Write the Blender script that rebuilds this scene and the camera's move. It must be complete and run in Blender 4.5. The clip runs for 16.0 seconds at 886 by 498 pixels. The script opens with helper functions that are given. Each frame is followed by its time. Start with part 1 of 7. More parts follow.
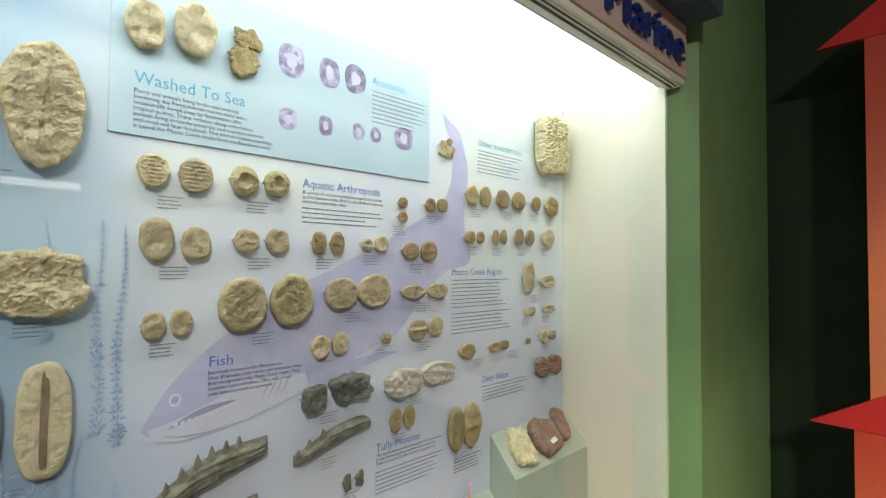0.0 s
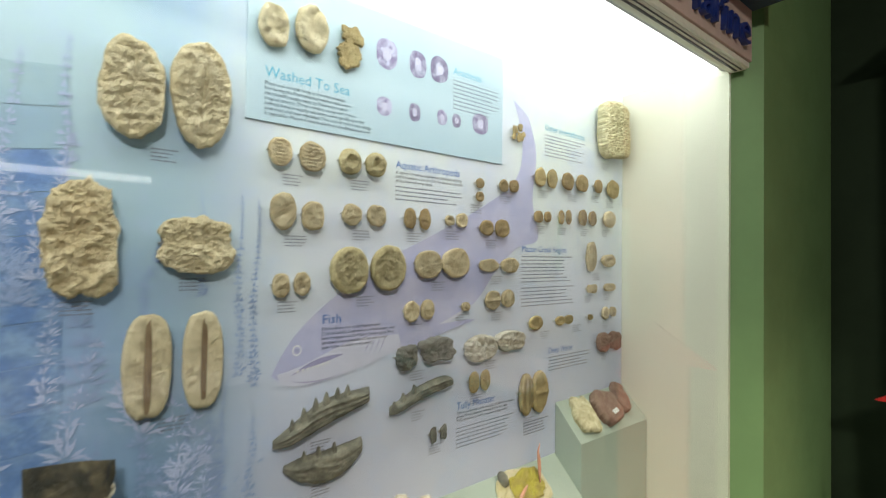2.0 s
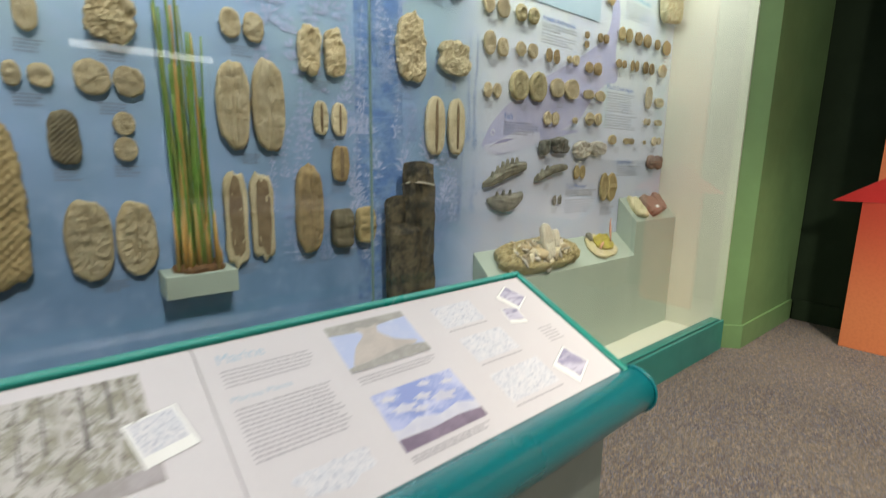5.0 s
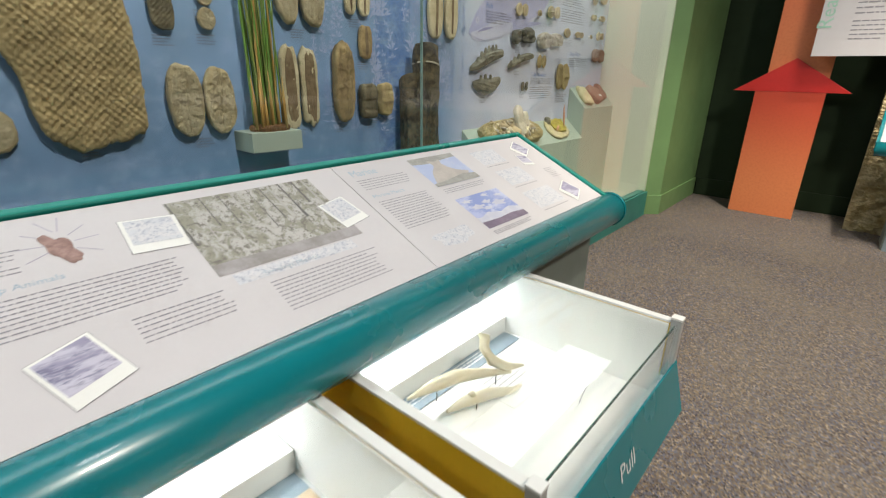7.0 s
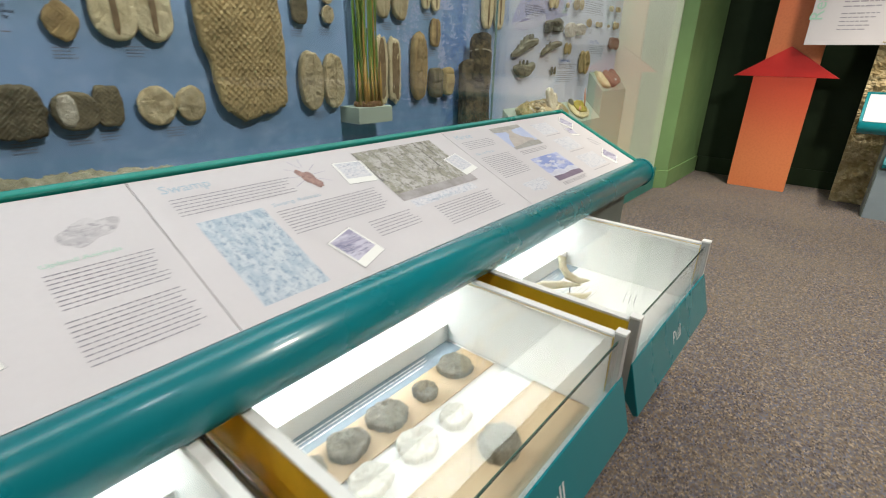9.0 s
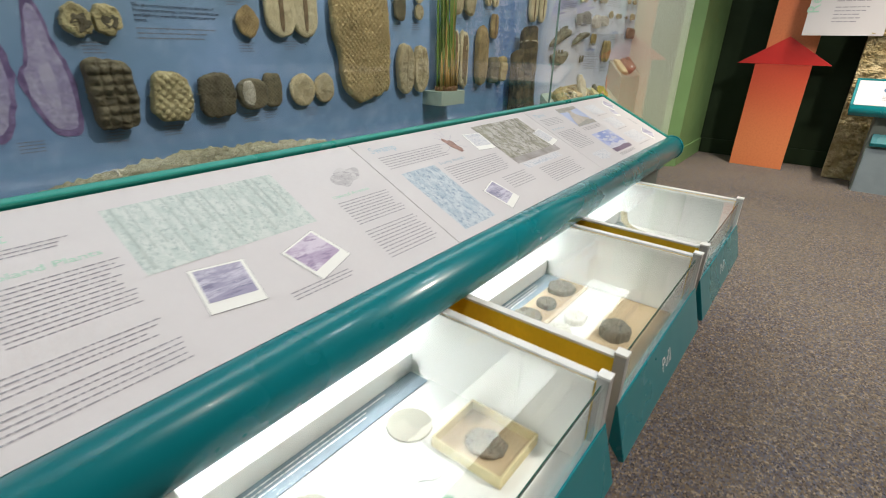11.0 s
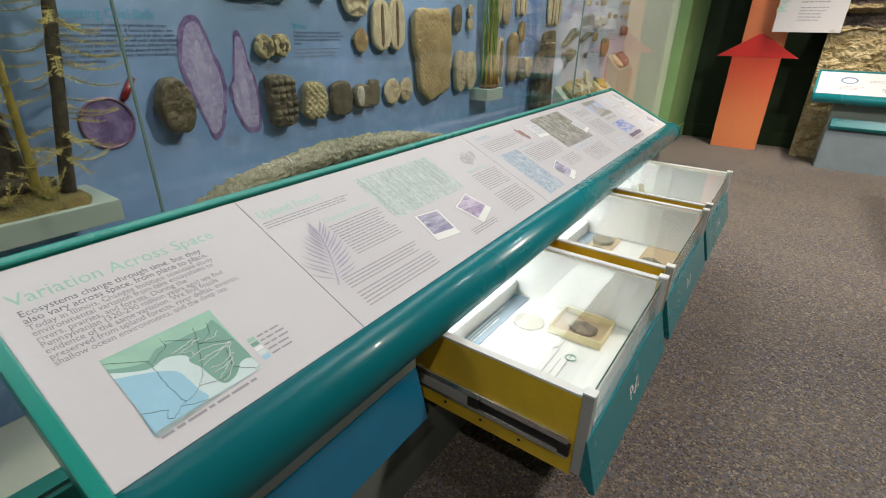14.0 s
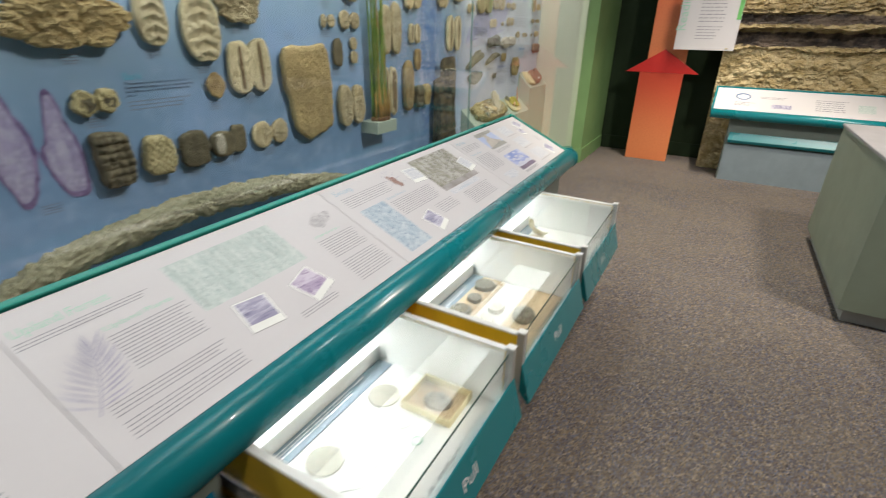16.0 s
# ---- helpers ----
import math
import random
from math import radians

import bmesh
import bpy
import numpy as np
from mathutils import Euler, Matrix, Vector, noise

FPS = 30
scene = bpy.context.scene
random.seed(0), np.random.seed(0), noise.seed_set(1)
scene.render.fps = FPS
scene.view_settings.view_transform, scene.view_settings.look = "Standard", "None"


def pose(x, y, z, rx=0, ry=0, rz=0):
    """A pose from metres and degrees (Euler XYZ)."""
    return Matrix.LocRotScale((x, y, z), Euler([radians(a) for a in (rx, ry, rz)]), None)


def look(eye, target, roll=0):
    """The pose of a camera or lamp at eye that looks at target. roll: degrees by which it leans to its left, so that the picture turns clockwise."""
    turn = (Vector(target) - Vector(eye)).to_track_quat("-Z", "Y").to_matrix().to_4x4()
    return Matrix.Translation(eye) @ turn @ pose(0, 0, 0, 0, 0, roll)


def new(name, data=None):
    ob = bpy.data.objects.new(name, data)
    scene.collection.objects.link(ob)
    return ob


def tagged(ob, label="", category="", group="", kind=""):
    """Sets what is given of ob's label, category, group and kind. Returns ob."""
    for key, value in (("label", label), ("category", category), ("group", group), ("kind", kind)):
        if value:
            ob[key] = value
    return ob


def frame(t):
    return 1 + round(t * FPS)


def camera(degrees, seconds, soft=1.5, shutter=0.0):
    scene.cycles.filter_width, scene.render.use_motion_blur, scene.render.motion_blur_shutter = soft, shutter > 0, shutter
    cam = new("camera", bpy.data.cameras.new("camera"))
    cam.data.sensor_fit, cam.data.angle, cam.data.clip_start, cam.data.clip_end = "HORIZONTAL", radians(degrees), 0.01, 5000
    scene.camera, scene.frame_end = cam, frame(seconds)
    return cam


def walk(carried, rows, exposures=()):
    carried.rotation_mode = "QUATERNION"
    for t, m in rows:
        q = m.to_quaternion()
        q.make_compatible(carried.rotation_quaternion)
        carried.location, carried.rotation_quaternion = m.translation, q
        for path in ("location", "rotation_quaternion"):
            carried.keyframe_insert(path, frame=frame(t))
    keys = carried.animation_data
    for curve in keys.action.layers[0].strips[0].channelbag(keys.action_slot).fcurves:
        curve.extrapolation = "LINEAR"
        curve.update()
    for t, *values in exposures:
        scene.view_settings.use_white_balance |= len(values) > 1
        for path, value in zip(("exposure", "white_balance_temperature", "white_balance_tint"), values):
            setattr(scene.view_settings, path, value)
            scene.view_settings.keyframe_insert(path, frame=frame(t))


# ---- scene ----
cam = camera(86.1, 16.0, soft=1.05, shutter=0.6)
METRES, EYE, TILT, LEAN, TURN = 4.2, 1.57, 0.0, 0.0, -41.7
PATH = [
    (0, (-0.005, 0.04, 1.564), (1.35, 1.51, 1.624), 0.5),
    (0.5, (0.011, 0.049, 1.555), (1.343, 1.54, 1.608), 0.5),
    (1, (-0.011, 0.052, 1.542), (1.29, 1.57, 1.595), 0.6),
    (1.5, (-0.082, 0.042, 1.525), (1.177, 1.595, 1.581), 0.7),
    (2, (-0.194, 0.031, 1.5), (1.049, 1.598, 1.532), 0.7),
    (2.5, (-0.304, -0.018, 1.453), (0.928, 1.557, 1.42), 0.9),
    (3, (-0.44, -0.107, 1.403), (0.791, 1.463, 1.261), 0.8),
    (3.5, (-0.586, -0.182, 1.363), (0.633, 1.386, 1.129), 0.8),
    (4, (-0.81, -0.215, 1.285), (0.41, 1.349, 1.028), 0.8),
    (4.5, (-1.031, -0.254, 1.198), (0.217, 1.284, 0.923), 0.9),
    (5, (-1.248, -0.281, 1.119), (0.0, 1.239, 0.754), 0.8),
    (5.2, (-1.325, -0.289, 1.094), (-0.071, 1.215, 0.689), 0.8),
    (7.3, (-1.879, -0.365, 0.995), (-0.445, 0.837, 0.29), 1.1),
    (7.5, (-1.923, -0.374, 1.002), (-0.487, 0.827, 0.299), 1.1),
    (8, (-2.066, -0.358, 0.995), (-0.63, 0.84, 0.285), 1.3),
    (8.5, (-2.194, -0.361, 0.992), (-0.761, 0.829, 0.266), 1.2),
    (9, (-2.331, -0.38, 0.997), (-0.9, 0.8, 0.248), 1.3),
    (11.5, (-2.983, -0.313, 1.014), (-1.53, 0.8, 0.209), 1.3),
    (12, (-3.09, -0.317, 1.008), (-1.631, 0.782, 0.194), 1.2),
    (12.5, (-3.212, -0.324, 1.024), (-1.749, 0.765, 0.202), 1.3),
    (13, (-3.331, -0.307, 1.051), (-1.868, 0.776, 0.223), 1.2),
    (13.5, (-3.432, -0.302, 1.081), (-1.967, 0.775, 0.248), 1.1),
    (14, (-3.496, -0.305, 1.113), (-2.012, 0.739, 0.271), 1.1),
    (14.5, (-3.528, -0.319, 1.16), (-2.031, 0.701, 0.311), 1.2),
    (15, (-3.504, -0.348, 1.199), (-1.986, 0.634, 0.345), 1.2),
    (15.5, (-3.372, -0.41, 1.243), (-1.83, 0.529, 0.384), 1.2),
    (16, (-3.186, -0.485, 1.273), (-1.599, 0.397, 0.436), 1.1),
]
walk(cam, [(t, look(eye, target, roll)) for t, eye, target, roll in PATH])

# ---- light ----
world = bpy.data.worlds.new("gallery_world")
world.use_nodes = True
world.node_tree.nodes["Background"].inputs[0].default_value = (0.010, 0.012, 0.014, 1)
scene.world = world
scene.view_settings.exposure = 0.0


def lamp(name, at, to, size, size_y, watts, colour):
    data = bpy.data.lights.new(name, "AREA")
    data.shape, data.size, data.size_y, data.energy, data.color = "RECTANGLE", size, size_y, watts, colour
    ob = new(name, data)
    ob.matrix_world = look(at, to)
    return ob


WARM = (1.0, 0.92, 0.82)
COOL = (0.90, 0.95, 1.0)
lamp("track_light", (-2.9, -0.9, 3.45), (-2.7, 0.25, 0.6), 0.35, 0.35, 9, COOL)
lamp("track_light", (-1.3, -0.9, 3.45), (-1.0, 0.25, 0.6), 0.35, 0.35, 12, COOL)
lamp("track_light", (-1.2, -2.2, 3.45), (-0.9, -0.9, 0), 0.35, 0.35, 102, WARM)


def spot(name, at, to, cone, watts, colour, radius=0.06, blend=0.6):
    data = bpy.data.lights.new(name, "SPOT")
    data.energy, data.color, data.spot_size, data.spot_blend, data.shadow_soft_size = watts, colour, radians(cone), blend, radius
    ob = new(name, data)
    ob.matrix_world = look(at, to)
    return ob


# unseen spots; the first two are added to brighten drawer sides and rock
spot("track_spot", (-4.9, -1.0, 3.45), (-2.8, 0.0, 0.30), 44, 85, WARM)
spot("track_spot", (0.2, -1.5, 3.40), (2.5, -1.3, 1.25), 50, 135, WARM)
spot("track_spot", (0.9, -0.75, 3.45), (1.0, -0.45, 0), 74, 380, (1.0, 0.90, 0.74))
spot("track_spot", (1.5, -0.7, 3.45), (2.5, 0.0, 0.55), 40, 130, WARM)

# ---- materials ----
def node(nt, kind, **sets):
    n = nt.nodes.new(kind)
    for key, value in sets.items():
        n.inputs[key.replace("_", " ")].default_value = value
    return n


def mix_rgb(nt, fac, a, b):
    n = nt.nodes.new("ShaderNodeMix")
    n.data_type = "RGBA"
    for sock, value in ((n.inputs[0], fac), (n.inputs[6], a), (n.inputs[7], b)):
        if isinstance(value, (int, float)):
            sock.default_value = value
        elif isinstance(value, tuple):
            sock.default_value = (*value, 1)
        else:
            nt.links.new(value, sock)
    return n.outputs[2]


def ramp(nt, value, lo, hi):
    n = nt.nodes.new("ShaderNodeMapRange")
    n.interpolation_type = "SMOOTHSTEP"
    n.inputs[1].default_value, n.inputs[2].default_value = lo, hi
    nt.links.new(value, n.inputs[0])
    return n.outputs[0]


def mat(name, col, rough=0.6, metal=0.0, col2=None, scale=9.0, fine=140.0, bump=0.15, depth=0.002, var=0.12, each=0.0, coat=0.0, crag=0.0):
    """A surface with blotches of two colours, fine grain and relief; each: how far alike pieces differ."""
    m = bpy.data.materials.new(name)
    m.use_nodes = True
    nt = m.node_tree
    bsdf = nt.nodes["Principled BSDF"]
    tc = nt.nodes.new("ShaderNodeTexCoord")
    info = nt.nodes.new("ShaderNodeObjectInfo")
    shift = nt.nodes.new("ShaderNodeVectorMath")
    shift.operation = "ADD"
    nt.links.new(tc.outputs["Object"], shift.inputs[0])
    nt.links.new(info.outputs["Random"], shift.inputs[1])
    big = node(nt, "ShaderNodeTexNoise", Scale=scale, Detail=5.0, Roughness=0.6)
    small = node(nt, "ShaderNodeTexNoise", Scale=fine, Detail=3.0, Roughness=0.7)
    for n in (big, small):
        nt.links.new(shift.outputs[0], n.inputs["Vector"])
    other = col2 or tuple(c * (1 - 2 * var) for c in col)
    c = mix_rgb(nt, ramp(nt, big.outputs[0], 0.35, 0.65), col, other)
    c = mix_rgb(nt, ramp(nt, small.outputs[0], 0.3, 0.75), c, mix_rgb(nt, 0.5, c, tuple(v * (1 - 2.2 * var) for v in col)))
    if each:
        h = node(nt, "ShaderNodeHueSaturation")
        nt.links.new(c, h.inputs["Color"])
        r = nt.nodes.new("ShaderNodeMapRange")
        r.inputs[3].default_value, r.inputs[4].default_value = 1 - each, 1 + each
        nt.links.new(info.outputs["Random"], r.inputs[0])
        nt.links.new(r.outputs[0], h.inputs["Value"])
        c = h.outputs[0]
    nt.links.new(c, bsdf.inputs["Base Color"])
    bsdf.inputs["Metallic"].default_value = metal
    bsdf.inputs["Coat Weight"].default_value = coat
    rr = nt.nodes.new("ShaderNodeMapRange")
    rr.inputs[3].default_value, rr.inputs[4].default_value = max(rough - 0.08, 0.02), min(rough + 0.1, 1)
    nt.links.new(big.outputs[0], rr.inputs[0])
    nt.links.new(rr.outputs[0], bsdf.inputs["Roughness"])
    if bump:
        b = node(nt, "ShaderNodeBump", Strength=bump, Distance=depth)
        nt.links.new(small.outputs[0], b.inputs["Height"])
        if crag:
            mid = node(nt, "ShaderNodeTexNoise", Scale=fine * 0.33, Detail=8.0, Roughness=0.72, Distortion=0.7)
            nt.links.new(shift.outputs[0], mid.inputs["Vector"])
            b2 = node(nt, "ShaderNodeBump", Strength=0.9, Distance=crag)
            nt.links.new(mid.outputs[0], b2.inputs["Height"])
            nt.links.new(b2.outputs[0], b.inputs["Normal"])
        nt.links.new(b.outputs[0], bsdf.inputs["Normal"])
    return m


def glow(name, col, strength):
    m = bpy.data.materials.new(name)
    m.use_nodes = True
    nt = m.node_tree
    nt.nodes.remove(nt.nodes["Principled BSDF"])
    e = node(nt, "ShaderNodeEmission", Color=(*col, 1), Strength=strength)
    nt.links.new(e.outputs[0], nt.nodes["Material Output"].inputs[0])
    return m


def glass(name, tint, gloss=0.035):
    m = bpy.data.materials.new(name)
    m.use_nodes = True
    nt = m.node_tree
    nt.nodes.remove(nt.nodes["Principled BSDF"])
    a = node(nt, "ShaderNodeBsdfTransparent", Color=(*tint, 1))
    b = node(nt, "ShaderNodeBsdfGlossy", Roughness=0.02)
    lw = node(nt, "ShaderNodeLayerWeight", Blend=0.5)
    p5 = nt.nodes.new("ShaderNodeMath")
    p5.operation = "POWER"
    p5.inputs[1].default_value = 5.0
    nt.links.new(lw.outputs["Facing"], p5.inputs[0])
    f = nt.nodes.new("ShaderNodeMath")
    f.operation = "MULTIPLY_ADD"
    f.inputs[1].default_value, f.inputs[2].default_value = 0.9, gloss
    nt.links.new(p5.outputs[0], f.inputs[0])
    mx = nt.nodes.new("ShaderNodeMixShader")
    nt.links.new(f.outputs[0], mx.inputs[0])
    nt.links.new(a.outputs[0], mx.inputs[1])
    nt.links.new(b.outputs[0], mx.inputs[2])
    nt.links.new(mx.outputs[0], nt.nodes["Material Output"].inputs[0])
    return m


M_GLASS = glass("case_glass", (0.97, 0.99, 0.98))
M_LIDGLASS = glass("lid_glass", (0.985, 0.995, 0.99), 0.055)
M_JOINT = mat("glass_joint_silicone", (0.22, 0.34, 0.31), 0.2, bump=0)
M_EDGE = mat("glass_edge", (0.03, 0.12, 0.10), 0.15, bump=0)
M_CREAM = mat("cream_paint", (0.70, 0.70, 0.57), 0.55, scale=3, fine=300, bump=0.05, var=0.03)
M_WHITE = mat("white_laminate", (0.80, 0.80, 0.77), 0.4, scale=4, fine=200, bump=0.03, var=0.03)
M_SAGE = mat("sage_paint", (0.40, 0.47, 0.39), 0.5, scale=4, fine=250, bump=0.05, var=0.04)
M_PILLAR = mat("green_paint", (0.17, 0.30, 0.12), 0.5, scale=3, fine=220, bump=0.06, var=0.06)
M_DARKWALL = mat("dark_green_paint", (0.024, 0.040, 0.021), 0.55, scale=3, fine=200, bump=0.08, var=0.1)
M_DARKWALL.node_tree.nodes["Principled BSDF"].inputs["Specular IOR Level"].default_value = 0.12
M_CEIL = mat("dark_ceiling_paint", (0.03, 0.03, 0.032), 0.9, var=0.1)
M_ROOM = mat("room_wall_paint", (0.16, 0.17, 0.15), 0.7, scale=2, var=0.08)
M_TEAL = mat("teal_metal_paint", (0.004, 0.185, 0.215), 0.27, scale=2, fine=180, bump=0.0, var=0.03, coat=0.25)
# case light on the rail trim, put into a greener, brighter teal
M_TRIM = mat("case_lit_teal_paint", (0.008, 0.25, 0.20), 0.28, scale=2, fine=180, bump=0, var=0.03, coat=0.3)
M_TEALKERB = mat("teal_kerb_paint", (0.025, 0.22, 0.19), 0.35, scale=5, fine=180, bump=0.04, var=0.06)
M_BODY = mat("console_laminate", (0.17, 0.20, 0.18), 0.5, scale=5, fine=260, bump=0.05, var=0.06)
M_PAPER = mat("printed_sheet", (0.600, 0.575, 0.590), 0.45, scale=2.5, fine=90, bump=0.02, var=0.02)
M_GOLD = mat("gold_birch_edge", (0.85, 0.56, 0.035), 0.35, scale=6, fine=90, bump=0.05, var=0.08)
M_STEEL = mat("slide_steel", (0.85, 0.85, 0.82), 0.20, 0.9, scale=30, fine=200, bump=0.05)
M_DARKSTEEL = mat("dark_steel", (0.05, 0.05, 0.05), 0.4, 0.6)
M_GREY = mat("grey_post_paint", (0.42, 0.42, 0.40), 0.4, var=0.04, bump=0.03)
M_TEXT = mat("text_ink", (0.035, 0.035, 0.05), 0.5, bump=0, var=0.02)
M_PALETEXT = mat("pale_text_ink", (0.31, 0.30, 0.33), 0.5, bump=0, var=0.02)
M_CAPTION = mat("caption_ink", (0.22, 0.24, 0.30), 0.5, bump=0, var=0.02)
M_GREYTEXT = mat("grey_text_ink", (0.20, 0.20, 0.23), 0.5, bump=0, var=0.02)
M_BLUETEXT = mat("blue_heading_ink", (0.10, 0.22, 0.55), 0.5, bump=0, var=0.02)
M_SKYTEXT = mat("sky_heading_ink", (0.10, 0.42, 0.60), 0.5, bump=0, var=0.02)
M_RAILBLUE = mat("faded_blue_heading_ink", (0.36, 0.47, 0.56), 0.5, bump=0, var=0.02)
M_MINT = mat("mint_heading_ink", (0.36, 0.60, 0.48), 0.5, bump=0, var=0.02)
M_WHITEINK = mat("white_ink", (0.8, 0.8, 0.8), 0.5, bump=0, var=0.02)
M_RED = mat("arrow_red", (0.56, 0.018, 0.014), 0.5, var=0.05, bump=0.03)


def carpet_material():
    m = bpy.data.materials.new("loop_carpet")
    m.use_nodes = True
    nt = m.node_tree
    bsdf = nt.nodes["Principled BSDF"]
    tc = nt.nodes.new("ShaderNodeTexCoord")
    v = node(nt, "ShaderNodeTexVoronoi", Scale=200.0)
    nt.links.new(tc.outputs["Object"], v.inputs["Vector"])
    sep = nt.nodes.new("ShaderNodeSeparateColor")
    nt.links.new(v.outputs["Color"], sep.inputs[0])
    big = node(nt, "ShaderNodeTexNoise", Scale=1.7, Detail=6.0, Roughness=0.65)
    nt.links.new(tc.outputs["Object"], big.inputs["Vector"])
    mid = node(nt, "ShaderNodeTexNoise", Scale=55.0, Detail=3.0)
    nt.links.new(tc.outputs["Object"], mid.inputs["Vector"])
    c = mix_rgb(nt, ramp(nt, sep.outputs[0], 0.35, 0.6), (0.185, 0.135, 0.085), (0.125, 0.13, 0.175))
    c = mix_rgb(nt, ramp(nt, sep.outputs[1], 0.72, 0.9), c, (0.36, 0.29, 0.21))
    c = mix_rgb(nt, ramp(nt, sep.outputs[2], 0.75, 0.92), c, (0.040, 0.036, 0.042))
    c = mix_rgb(nt, ramp(nt, mid.outputs[0], 0.35, 0.7), c, mix_rgb(nt, 0.62, c, (0.062, 0.052, 0.05)))
    c = mix_rgb(nt, ramp(nt, big.outputs[0], 0.35, 0.7), c, mix_rgb(nt, 0.3, c, (0.22, 0.18, 0.13)))
    nt.links.new(c, bsdf.inputs["Base Color"])
    bsdf.inputs["Roughness"].default_value = 0.95
    b = node(nt, "ShaderNodeBump", Strength=0.7, Distance=0.004)
    nt.links.new(v.outputs["Distance"], b.inputs["Height"])
    nt.links.new(b.outputs[0], bsdf.inputs["Normal"])
    return m


M_CARPET = carpet_material()


def backdrop_material():
    """The printed sea and swamp scene: deep blue on the swamp side, nearly white on the marine side, with soft clouds of colour."""
    m = bpy.data.materials.new("printed_backdrop")
    m.use_nodes = True
    nt = m.node_tree
    bsdf = nt.nodes["Principled BSDF"]
    tc = nt.nodes.new("ShaderNodeNewGeometry")
    sep = nt.nodes.new("ShaderNodeSeparateXYZ")
    nt.links.new(tc.outputs["Position"], sep.inputs[0])
    x, z = sep.outputs[0], sep.outputs[2]
    n1 = node(nt, "ShaderNodeTexNoise", Scale=2.2, Detail=5.0, Roughness=0.6)
    n2 = node(nt, "ShaderNodeTexNoise", Scale=14.0, Detail=4.0, Roughness=0.7)
    for n in (n1, n2):
        nt.links.new(tc.outputs["Position"], n.inputs["Vector"])
    blue = mix_rgb(nt, ramp(nt, z, 0.7, 1.95), (0.16, 0.28, 0.47), (0.40, 0.55, 0.62))
    blue = mix_rgb(nt, ramp(nt, n1.outputs[0], 0.35, 0.7), blue, (0.27, 0.41, 0.66))
    pale = mix_rgb(nt, ramp(nt, z, 0.9, 2.0), (0.60, 0.64, 0.78), (0.74, 0.80, 0.77))
    pale = mix_rgb(nt, ramp(nt, n1.outputs[0], 0.4, 0.7), pale, (0.66, 0.70, 0.82))
    c = mix_rgb(nt, ramp(nt, x, -0.05, 0.32), blue, pale)
    c = mix_rgb(nt, ramp(nt, n2.outputs[0], 0.45, 0.8), c, mix_rgb(nt, 0.4, c, (0.42, 0.54, 0.77)))
    nt.links.new(c, bsdf.inputs["Base Color"])
    bsdf.inputs["Roughness"].default_value = 0.5
    return m


M_BACKDROP = backdrop_material()


def arrow_material():
    """Painted orange that runs to red towards the top."""
    m = bpy.data.materials.new("arrow_orange")
    m.use_nodes = True
    nt = m.node_tree
    bsdf = nt.nodes["Principled BSDF"]
    tc = nt.nodes.new("ShaderNodeTexCoord")
    sep = nt.nodes.new("ShaderNodeSeparateXYZ")
    nt.links.new(tc.outputs["Generated"], sep.inputs[0])
    n1 = node(nt, "ShaderNodeTexNoise", Scale=60.0, Detail=3.0)
    nt.links.new(tc.outputs["Object"], n1.inputs["Vector"])
    c = mix_rgb(nt, ramp(nt, sep.outputs[2], 0.15, 1.1), (0.64, 0.20, 0.075), (0.50, 0.045, 0.02))
    c = mix_rgb(nt, ramp(nt, n1.outputs[0], 0.4, 0.7), c, mix_rgb(nt, 0.12, c, (0.3, 0.05, 0.02)))
    nt.links.new(c, bsdf.inputs["Base Color"])
    bsdf.inputs["Roughness"].default_value = 0.5
    return m


M_ARROW = arrow_material()

# ---- building helpers ----
ORIGIN = {}


def mesh_of(name, bm, material):
    me = bpy.data.meshes.new(name)
    bm.to_mesh(me)
    bm.free()
    me.materials.append(material)
    return me


def thing(name, at, label, category, group="", kind="", turn=0.0):
    ob = new(name)
    ob.matrix_world = pose(*at, 0, 0, turn)
    ORIGIN[ob] = Vector(at)
    return tagged(ob, label, category, group, kind)


def part(name, bm, material, parent, label=""):
    """One mesh under a thing; its points are given in the world as if the thing were not turned."""
    o = ORIGIN[parent]
    bmesh.ops.translate(bm, verts=bm.verts, vec=-o)
    ob = new(name, mesh_of(name, bm, material))
    ob.parent = parent
    ORIGIN[ob] = o
    return tagged(ob, label)


def solo(name, bm, material, label, category, group="", kind=""):
    """A thing that is one mesh, its origin at the middle of its base."""
    zs = [v.co.z for v in bm.verts]
    o = Vector((sum(v.co.x for v in bm.verts) / len(bm.verts), sum(v.co.y for v in bm.verts) / len(bm.verts), min(zs)))
    if kind == "structure":
        o = Vector((0, 0, 0))
    bmesh.ops.translate(bm, verts=bm.verts, vec=-o)
    ob = new(name, mesh_of(name, bm, material))
    ob.location = o
    ORIGIN[ob] = o
    return tagged(ob, label, category, group, kind)


def box(bm, x0, x1, y0, y1, z0, z1, bevel=0.0):
    r = bmesh.ops.create_cube(bm, size=1.0)
    vs = r["verts"]
    for v in vs:
        v.co = Vector(((x0 + x1) / 2 + v.co.x * (x1 - x0), (y0 + y1) / 2 + v.co.y * (y1 - y0), (z0 + z1) / 2 + v.co.z * (z1 - z0)))
    if bevel:
        es = list({e for v in vs for e in v.link_edges})
        bmesh.ops.bevel(bm, geom=es, offset=bevel, segments=2, affect="EDGES", profile=0.6)
    return bm


def boxed(*dims, bevel=0.0):
    return box(bmesh.new(), *dims, bevel=bevel)


